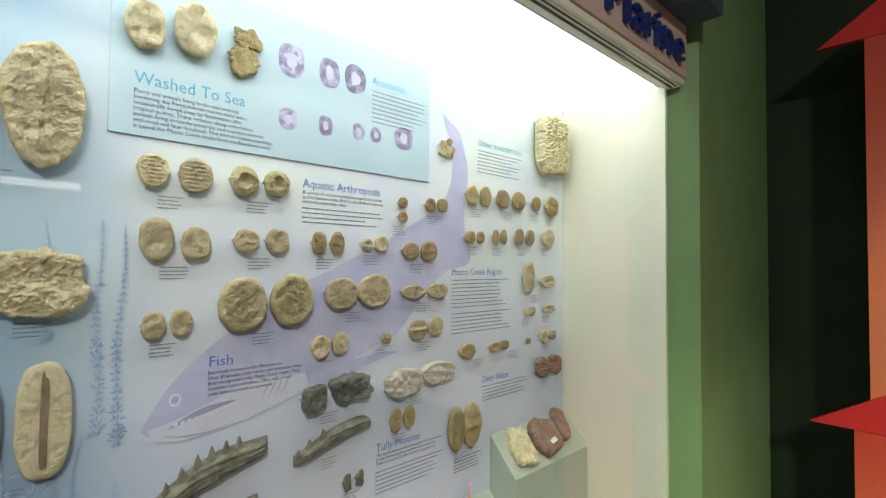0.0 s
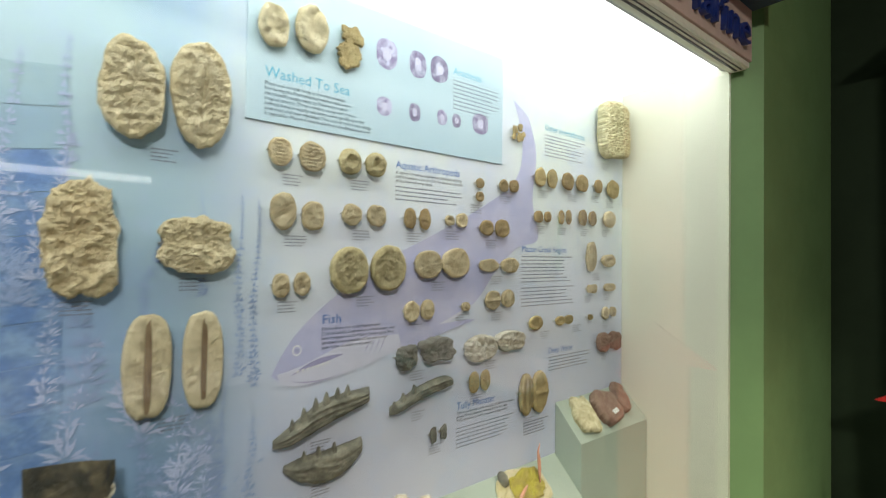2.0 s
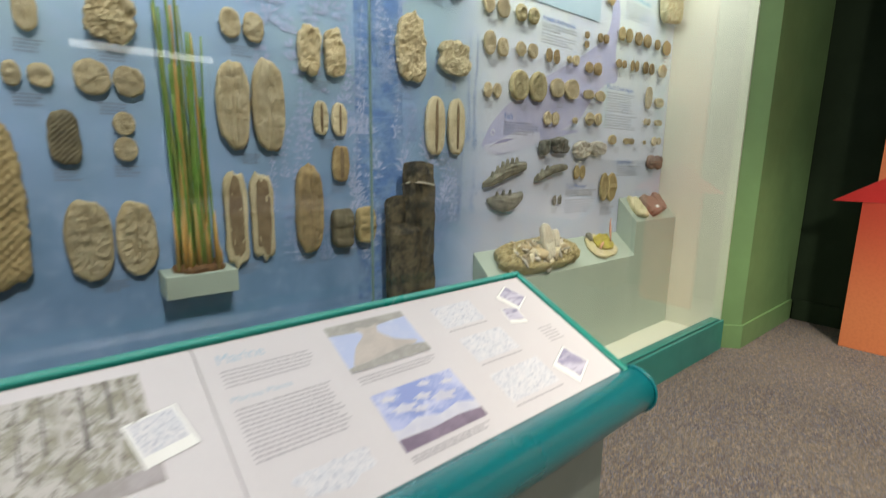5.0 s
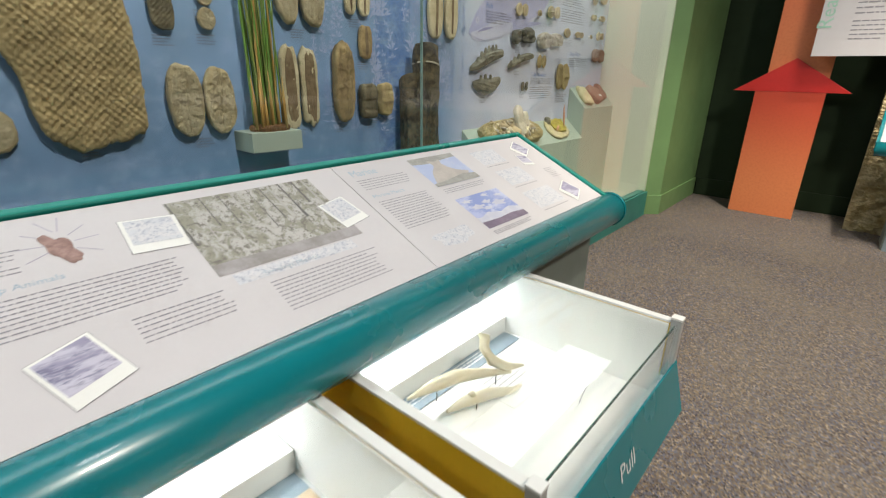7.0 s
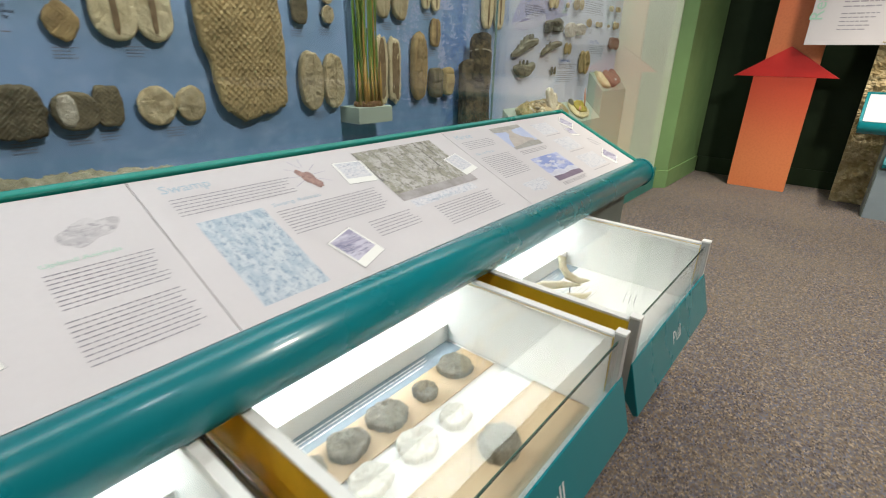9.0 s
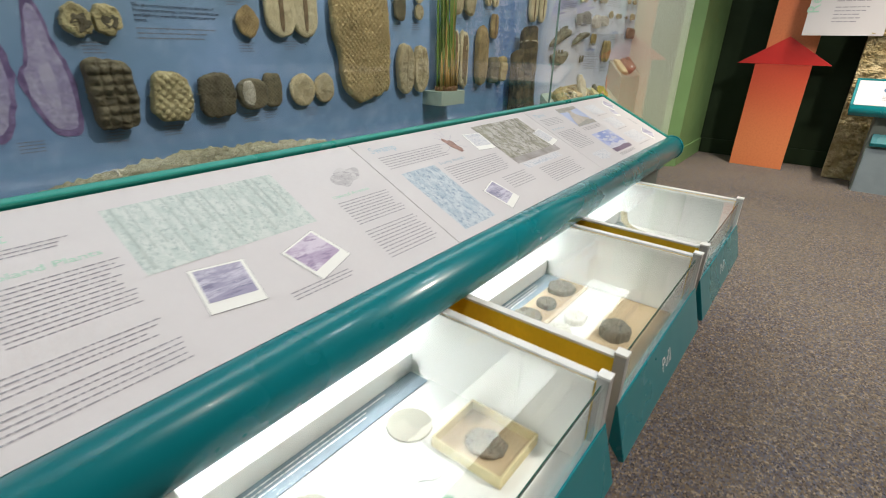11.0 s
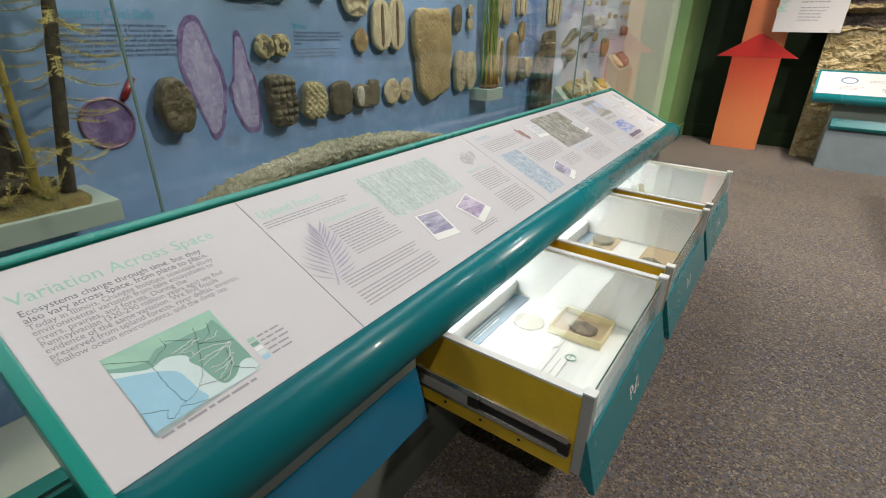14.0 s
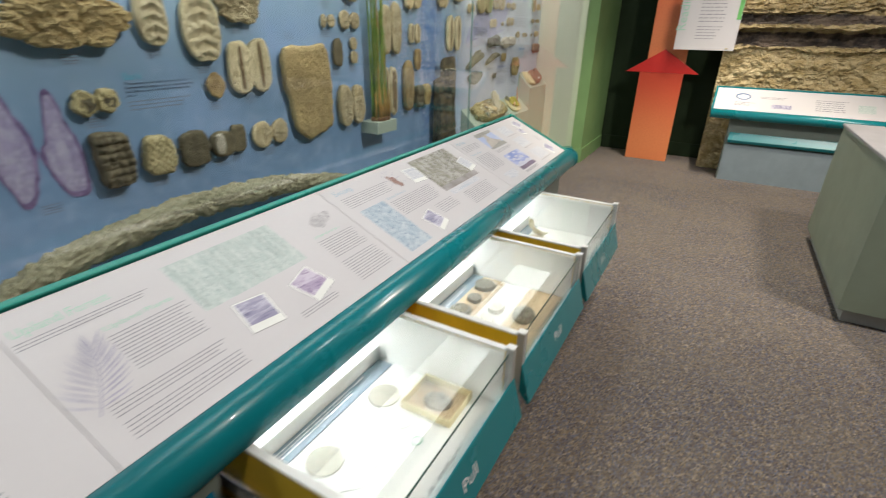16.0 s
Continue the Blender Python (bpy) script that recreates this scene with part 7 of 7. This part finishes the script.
M_FERNINK = mat("pale_violet_ink", (0.38, 0.36, 0.46), 0.5, col2=(0.46, 0.44, 0.53), scale=40, bump=0, var=0.06)
fern_drawing(UPL)
rail_rect(-2.628, -2.297, 0.184, 0.352, P_FOREST, UPL)
rail_card(-2.538, 0.112, 0.095, 0.100, -8, P_CARD, UPL)
rail_card(-2.358, 0.106, 0.098, 0.096, 18, P_LILAC, UPL)
rail_lines(-2.46, 0.045, 0.14, 2, UPL, seed=6)
rail_blob(-2.135, 0.288, 0.092, 0.062, P_FUNGUS, UPL, "fungus_drawing", 4, 20)
rail_head("Upland Animals", -2.215, 0.228, 0.110, 0.014, UPL)
rail_lines(-2.217, 0.210, 0.155, 7, UPL, seed=7)
rail_lines(-2.222, 0.112, 0.165, 8, UPL, seed=8)

rail_head("Swamp", -1.988, 0.345, 0.098, 0.036, SWP, M_RAILBLUE)
rail_lines(-1.985, 0.322, 0.275, 5, SWP, seed=10)
rail_blob(-1.668, 0.305, 0.034, 0.074, M_ROACH, SWP, "roach_drawing", 2, 20)
for dx, ds, length, turn in ((0.010, 0.020, 0.034, 35), (0.014, 0.004, 0.036, 5), (0.012, -0.014, 0.036, -30), (-0.026, 0.004, 0.034, 175), (-0.024, -0.012, 0.036, 205), (-0.022, 0.022, 0.030, 145), (-0.006, 0.034, 0.036, 120), (0.000, 0.034, 0.036, 75)):
    rail_rect(-1.662 + dx + length / 2 * (math.cos(radians(turn)) - 1), -1.662 + dx + length / 2 * (math.cos(radians(turn)) + 1), 0.315 + ds + length / 2 * math.sin(radians(turn)) - 0.0009, 0.315 + ds + length / 2 * math.sin(radians(turn)) + 0.0009, M_ROUNDEL, SWP, "roach_leg", 0.0005, turn)
rail_card(-1.535, 0.295, 0.095, 0.090, -5, P_MAP, SWP)
rail_rect(-1.490, -1.160, 0.150, 0.370, P_SWAMP, SWP)
rail_rect(-1.490, -1.160, 0.150, 0.180, mat("swamp_water_ink", (0.40, 0.37, 0.38), 0.4, col2=(0.25, 0.23, 0.21), scale=18, bump=0, var=0.1), SWP, "picture_shape", 0.0008)
M_TREEINK = mat("tree_ink", (0.11, 0.10, 0.095), 0.4, col2=(0.17, 0.16, 0.14), scale=30, bump=0, var=0.1)
M_PALETREE = mat("pale_tree_ink", (0.46, 0.44, 0.41), 0.4, col2=(0.36, 0.34, 0.32), scale=30, bump=0, var=0.1)
M_GREENTREE = mat("green_tree_ink", (0.37, 0.43, 0.42), 0.4, col2=(0.47, 0.52, 0.50), scale=30, bump=0, var=0.1)
RT = random.Random(31)
for k in range(11):
    x, low, w = -1.478 + 0.030 * k + RT.uniform(-0.008, 0.008), RT.uniform(0.23, 0.29), RT.uniform(0.0015, 0.0055)
    part("picture_tree", flat([(x - w, low), (x + w, low), (x + w * 0.6, 0.29), (x + w * 0.45, 0.369), (x - w * 0.45, 0.369), (x - w * 0.6, 0.29)], on_rail(0, 0, 0.0010 + 0.00004 * k)), M_PALETREE if k % 3 == 1 else M_TREEINK, SWP)
for k in range(14):
    x, low, w = -2.618 + 0.023 * k + RT.uniform(-0.006, 0.006), RT.uniform(0.19, 0.26), RT.uniform(0.0015, 0.005)
    part("picture_tree", flat([(x - w, low), (x + w, low), (x + w * 0.6, 0.28), (x + w * 0.45, 0.351), (x - w * 0.45, 0.351), (x - w * 0.6, 0.28)], on_rail(0, 0, 0.0010 + 0.00004 * k)), M_GREENTREE, UPL)
rail_card(-1.152, 0.231, 0.082, 0.092, 12, P_MAP, SWP)
rail_rect(-1.972, -1.832, 0.012, 0.247, P_BLUEWOOD, SWP)
rail_card(-1.720, 0.066, 0.085, 0.098, 18, P_CARD, SWP)
rail_head("Swamp Animals", -1.810, 0.240, 0.125, 0.017, SWP, M_RAILBLUE)
rail_lines(-1.812, 0.222, 0.285, 7, SWP, seed=11)
rail_lines(-1.640, 0.118, 0.150, 5, SWP, seed=12)
rail_head("Swamp Plants", -1.418, 0.122, 0.12, 0.017, SWP, M_RAILBLUE)
rail_lines(-1.420, 0.100, 0.255, 7, SWP, seed=13)
rail_rect(-1.47, -1.20, 0.118, 0.146, P_MAP, SWP)

rail_head("Marine", -1.038, 0.343, 0.088, 0.036, MAR, M_RAILBLUE)
rail_lines(-1.038, 0.322, 0.178, 4, MAR, seed=14)
rail_head("Marine Plants", -1.040, 0.250, 0.11, 0.017, MAR, M_RAILBLUE)
rail_lines(-1.040, 0.230, 0.182, 10, MAR, seed=15)
rail_blob(-0.93, 0.055, 0.13, 0.060, P_MAP, MAR, "shell_drawing", 7)
M_SANDINK = mat("sand_ink", (0.50, 0.45, 0.41), 0.4, col2=(0.42, 0.38, 0.35), scale=25, bump=0, var=0.08)
M_HILLINK = mat("hill_ink", (0.30, 0.29, 0.27), 0.4, col2=(0.40, 0.39, 0.36), scale=25, bump=0, var=0.1)
M_DUSKINK = mat("dusk_ink", (0.17, 0.13, 0.19), 0.4, col2=(0.24, 0.19, 0.26), scale=25, bump=0, var=0.08)
M_CLOUDINK = mat("cloud_ink", (0.60, 0.60, 0.66), 0.4, col2=(0.50, 0.51, 0.62), scale=25, bump=0, var=0.05)


def picture_shape(x0, x1, s0, s1, pts, material, lift, steps=5):
    """A printed shape inside a picture, its outline given in parts of the picture's width and height."""
    line = curve_through(pts, steps) if steps else pts
    clamp = [(min(max(u, 0.0), 1.0) * (x1 - x0), min(max(v, 0.0), 1.0) * (s1 - s0)) for u, v in line]
    part("picture_shape", flat(clamp, on_rail(x0, s0, lift)), material, MAR)


SHORE, SEA = (-0.810, -0.602, 0.232, 0.372), (-0.805, -0.597, 0.032, 0.168)
rail_rect(-0.810, -0.602, 0.232, 0.372, P_SHORE, MAR)
picture_shape(*SHORE, ((0.0, 0.80), (0.3, 0.76), (0.55, 0.80), (0.8, 0.84), (1.0, 0.86), (1.0, 1.0), (0.5, 1.0), (0.0, 1.0)), M_HILLINK, 0.0009, 0)
picture_shape(*SHORE, ((0.06, 0.12), (0.20, 0.45), (0.36, 0.66), (0.33, 0.84), (0.48, 0.80), (0.60, 0.84), (0.56, 0.66), (0.70, 0.42), (0.92, 0.26), (0.55, 0.14), (0.25, 0.06)), M_SANDINK, 0.0012)
picture_shape(*SHORE, ((0.0, 0.0), (1.0, 0.0), (1.0, 0.18), (0.75, 0.24), (0.45, 0.17), (0.2, 0.12), (0.0, 0.10)), M_HILLINK, 0.0015, 0)
rail_rect(-0.805, -0.597, 0.032, 0.168, P_SEA, MAR)
picture_shape(*SEA, ((0.0, 0.0), (1.0, 0.0), (1.0, 0.30), (0.8, 0.40), (0.55, 0.32), (0.3, 0.42), (0.1, 0.33), (0.0, 0.36)), M_CLOUDINK, 0.0009, 0)
picture_shape(*SEA, ((0.0, 0.0), (1.0, 0.0), (1.0, 0.16), (0.7, 0.20), (0.4, 0.17), (0.0, 0.20)), M_DUSKINK, 0.0012, 0)
for u, v, w in ((0.25, 0.62, 0.13), (0.50, 0.70, 0.10), (0.72, 0.58, 0.15), (0.40, 0.52, 0.09), (0.86, 0.80, 0.08), (0.15, 0.85, 0.09), (0.60, 0.90, 0.08)):
    picture_shape(*SEA, [(u + w * math.cos(a * 0.5236) * (1 + 0.4 * math.sin(a * 2.7)), v + 0.55 * w * math.sin(a * 0.5236) * (1 + 0.4 * math.cos(a * 1.9))) for a in range(13)], M_CLOUDINK, 0.0013, 4)
rail_lines(-0.805, 0.215, 0.20, 2, MAR, seed=16)
rail_lines(-0.802, 0.018, 0.20, 2, MAR, seed=17, pitch=0.008)
for x, s, w, h in ((-0.452, 0.315, 0.150, 0.092), (-0.440, 0.197, 0.160, 0.095), (-0.432, 0.074, 0.185, 0.100)):
    rail_rect(x - w * 0.46, x + w * 0.46, s - h * 0.42, s + h * 0.42, P_MAP, MAR, "sea_map")
    rail_lines(x - w * 0.45, s - h * 0.55, w * 0.9, 1, MAR, seed=int(s * 900), thick=0.003)
rail_card(-0.236, 0.322, 0.075, 0.085, -62, P_CARD, MAR)
rail_card(-0.288, 0.258, 0.062, 0.062, -12, P_CARD, MAR)
rail_card(-0.268, 0.060, 0.078, 0.100, -66, P_CARD, MAR)
rail_lines(-0.255, 0.190, 0.058, 5, MAR, seed=21)

# ---- what lies in the drawers ----
Z0 = D_FLOOR + 0.0005
M_TANBOARD = mat("tan_board", (0.60, 0.46, 0.29), 0.6, scale=6, fine=80, bump=0.08, var=0.06)
D1, D2, D3 = DRAWERS
part("tan_board", boxed(-2.055, -1.470, 0.155, 0.258, Z0, Z0 + 0.003), M_TANBOARD, D2)
part("tan_board", boxed(-2.055, -1.465, -0.115, 0.045, Z0, Z0 + 0.003), M_TANBOARD, D2)


def lying(kind, x, y, w, h, material, words, seed, d=0.022, z=Z0 + 0.0032):
    depth, power, rough, mode, high, res, m, _ = KINDS[kind]
    bm = fossil_mesh(w, h, d, 2.1, 0.10, mode, 0.004, 30, seed)
    bmesh.ops.transform(bm, matrix=pose(x, y, z, -90, 0, 0), verts=bm.verts)
    return solo("fossil", bm, material, words, "fossil", "fossils in the drawers")


GREYSHELL = mat("grey_shell_rock", (0.36, 0.33, 0.26), 0.8, col2=(0.24, 0.22, 0.17), scale=40, fine=150, bump=0.6, depth=0.004, var=0.2, each=0.12, crag=0.010)
for i, (x, y, r) in enumerate(((-1.555, 0.215, 0.090), (-1.674, 0.205, 0.060), (-1.785, 0.212, 0.090), (-1.895, 0.208, 0.085), (-1.985, 0.212, 0.070))):
    lying("radial", x, y, r, r * 0.95, GREYSHELL, "round grey shell fossil in the drawer", 3.1 + i * 2)
for i, (x, y, r) in enumerate(((-1.690, 0.105, 0.075), (-1.800, 0.110, 0.090), (-1.920, 0.115, 0.085))):
    lying("radial", x, y, r, r * 0.85, mat("white_plaster", (0.72, 0.70, 0.62), 0.7, scale=20, var=0.05), "white plaster shell cast in the drawer", 13.1 + i * 2, z=Z0)
lying("dark", -1.700, -0.015, 0.085, 0.080, GREYSHELL, "rough grey fossil on the tan board", 33.0, 0.035)
for x, y in ((-2.306, 0.196), (-2.574, 0.185)):
    bm = tube([(x, y, Z0), (x, y, Z0 + 0.004)], [0.048, 0.047], 40)
    solo("grey_disc", bm, mat("grey_tan_felt", (0.56, 0.54, 0.45), 0.9, scale=20, var=0.08), "flat round grey tan disc in the drawer", "disc", "discs in the drawer")
tray = thing("specimen_tray", (-2.25, 0.045, Z0), "small tan tray holding a dark fossil", "tray")
part("base", boxed(-2.315, -2.185, -0.030, 0.120, Z0, Z0 + 0.004), M_TANBOARD, tray)
for a in ((-2.320, -2.3151, -0.035, 0.125), (-2.1849, -2.180, -0.035, 0.125), (-2.315, -2.185, -0.035, -0.0301), (-2.315, -2.185, 0.1201, 0.125)):
    part("rim", boxed(*a, Z0, Z0 + 0.026, bevel=0.001), mat("tan_card", (0.72, 0.62, 0.36), 0.6, var=0.05), tray)
lying("dark", -2.252, 0.040, 0.072, 0.085, mat("dark_leaf_fossil", (0.15, 0.13, 0.10), 0.7, col2=(0.30, 0.25, 0.18), scale=40, bump=0.6, var=0.2), "dark shiny leaf fossil in the tray", 41.0, 0.010, Z0 + 0.0045)
part("pencil_writing", bars(pose(-2.540, 0.060, Z0 + 0.0008, 0, 0, 0), 0.17, 3, 0.020, 0.0026, 77, 0.3), M_PALETEXT, D3)
part("ring_doodle", tube([(-2.40 + 0.014 * math.cos(a * math.pi / 10), 0.02 + 0.014 * math.sin(a * math.pi / 10), Z0 + 0.001) for a in range(21)], [0.002] * 21, 6), M_MINT, D3)
for x0, y0, x1, y1 in ((-2.40, 0.09, -2.345, 0.065), (-2.56, 0.045, -2.62, 0.09)):
    part("arrow_doodle", tube([(x0, y0, Z0 + 0.001), ((x0 + x1) / 2, (y0 + y1) / 2 - 0.012, Z0 + 0.001), (x1, y1, Z0 + 0.001)], [0.0009] * 3, 6), M_PALETEXT, D3)
lettering("front_writing", "Which Is Which?", 0.036, pose(-2.715, D_FRONT + 0.001, 0.392, 90, 0, 0), M_GREYTEXT, D3, width=0.26)
part("paper_card", boxed(-1.03, -0.86, 0.10, 0.23, Z0, Z0 + 0.001), M_WHITE, D1)
part("card_writing", bars(pose(-1.01, 0.205, Z0 + 0.0015), 0.12, 6, 0.016, 0.0026, 5), M_PALETEXT, D1)
part("pencil_doodle", bars(pose(-0.92, 0.03, Z0 + 0.001, 0, 0, 12), 0.09, 3, 0.016, 0.0026, 6), M_PALETEXT, D1)
pale = mat("ivory_resin", (0.66, 0.60, 0.42), 0.4, var=0.05)
fig = thing("ivory_model", (-0.98, 0.2, Z0), "slender ivory resin model on wire supports in the drawer", "model")
part("long_shape", tube([(-1.22, 0.255, Z0 + 0.055), (-1.14, 0.25, Z0 + 0.050), (-1.08, 0.235, Z0 + 0.050), (-1.02, 0.20, Z0 + 0.045), (-0.96, 0.16, Z0 + 0.035)], [0.003, 0.015, 0.017, 0.012, 0.003], 12), pale, fig)
part("upright_shape", tube([(-0.92, 0.150, Z0 + 0.040), (-0.965, 0.170, Z0 + 0.048), (-0.995, 0.195, Z0 + 0.070), (-1.000, 0.215, Z0 + 0.098), (-0.985, 0.225, Z0 + 0.118), (-0.998, 0.235, Z0 + 0.128)], [0.003, 0.012, 0.014, 0.013, 0.014, 0.004], 12), pale, fig)
part("low_shape", tube([(-1.17, 0.185, Z0 + 0.030), (-1.12, 0.175, Z0 + 0.034), (-1.06, 0.155, Z0 + 0.030), (-1.00, 0.125, Z0 + 0.022), (-0.975, 0.12, Z0 + 0.026)], [0.004, 0.013, 0.014, 0.008, 0.003], 12), pale, fig)
part("fin_shape", tube([(-1.10, 0.17, Z0 + 0.040), (-1.11, 0.165, Z0 + 0.056), (-1.13, 0.16, Z0 + 0.066)], [0.009, 0.006, 0.002], 10), pale, fig)
for x, y in ((-1.13, 0.25), (-0.985, 0.186), (-1.09, 0.165)):
    part("wire", tube([(x, y, Z0), (x, y, Z0 + 0.045)], [0.0015] * 2, 6), M_DARKSTEEL, fig)

# ---- writing beyond the case ----
lettering("heading", "Reading", 0.115, pose(2.397, -0.028, 1.305, 90, 0, -90) @ pose(0, 0, 0, 0, 0, 90), M_MINT, sign, width=0.36)
part("text_block", bars(pose(2.3985, -0.13, 1.66, 90, 0, -90), 0.24, 10, 0.030, 0.008, 12), M_PALETEXT, sign)
part("text_block", bars(pose(2.3985, -0.13, 1.345, 90, 0, -90), 0.22, 5, 0.026, 0.007, 13), M_PALETEXT, sign)
part("green_tab", boxed(2.3975, 2.3995, -0.480, -0.445, 1.41, 1.78), mat("bright_green_ink", (0.16, 0.50, 0.14), 0.5, bump=0), sign)
SL2 = math.degrees(math.atan2(0.18, 0.27))


def on_rail2(y, s, lift=0.0006):
    c, q = math.cos(radians(SL2)), math.sin(radians(SL2))
    return Matrix.Translation((2.06 + s * c - lift * q, y, 0.640 + s * q + lift * c)) @ Matrix.Rotation(-radians(SL2), 4, "Y") @ pose(0, 0, 0, 0, 0, -90)


ov = [(0.062 * math.cos(a * math.pi / 18), 0.045 * math.sin(a * math.pi / 18)) for a in range(36)]
part("roundel", flat(ov, on_rail2(-0.66, 0.215)), mat("blue_roundel_ink", (0.06, 0.14, 0.30), 0.4, bump=0), rail2)
part("roundel_middle", flat([(p[0] * 0.82, p[1] * 0.72) for p in ov], on_rail2(-0.66, 0.212, 0.0012)), P_MAP, rail2)
part("small_picture", flat([(-0.075, -0.025), (0.075, -0.025), (0.075, 0.025), (-0.075, 0.025)], on_rail2(-0.97, 0.105)), P_CARD, rail2)
part("text_block", bars(on_rail2(-0.60, 0.13), 0.17, 3, 0.018, 0.006, 3), M_GREYTEXT, rail2)
part("text_block", bars(on_rail2(-0.80, 0.22), 0.22, 2, 0.018, 0.006, 4), M_GREYTEXT, rail2)
part("text_block", bars(on_rail2(-1.22, 0.22), 0.24, 6, 0.026, 0.007, 6), M_GREYTEXT, rail2)
part("small_picture", flat([(-0.06, -0.05), (0.06, -0.05), (0.06, 0.05), (-0.06, 0.05)], on_rail2(-1.58, 0.15)), P_FOREST, rail2)

# ---- across the gallery: a lit strip that shows in the glass ----
far = thing("far_wall_light", (-0.15, -5.4, 2.38), "long white wall light across the gallery", "light")
part("tube", boxed(-0.92, 0.62, -5.44, -5.40, 2.38, 2.46), glow("far_light_glow", (1.0, 0.97, 0.9), 5.0), far)
part("housing", boxed(-0.95, 0.65, -5.499, -5.441, 2.36, 2.48, bevel=0.004), M_GREY, far)
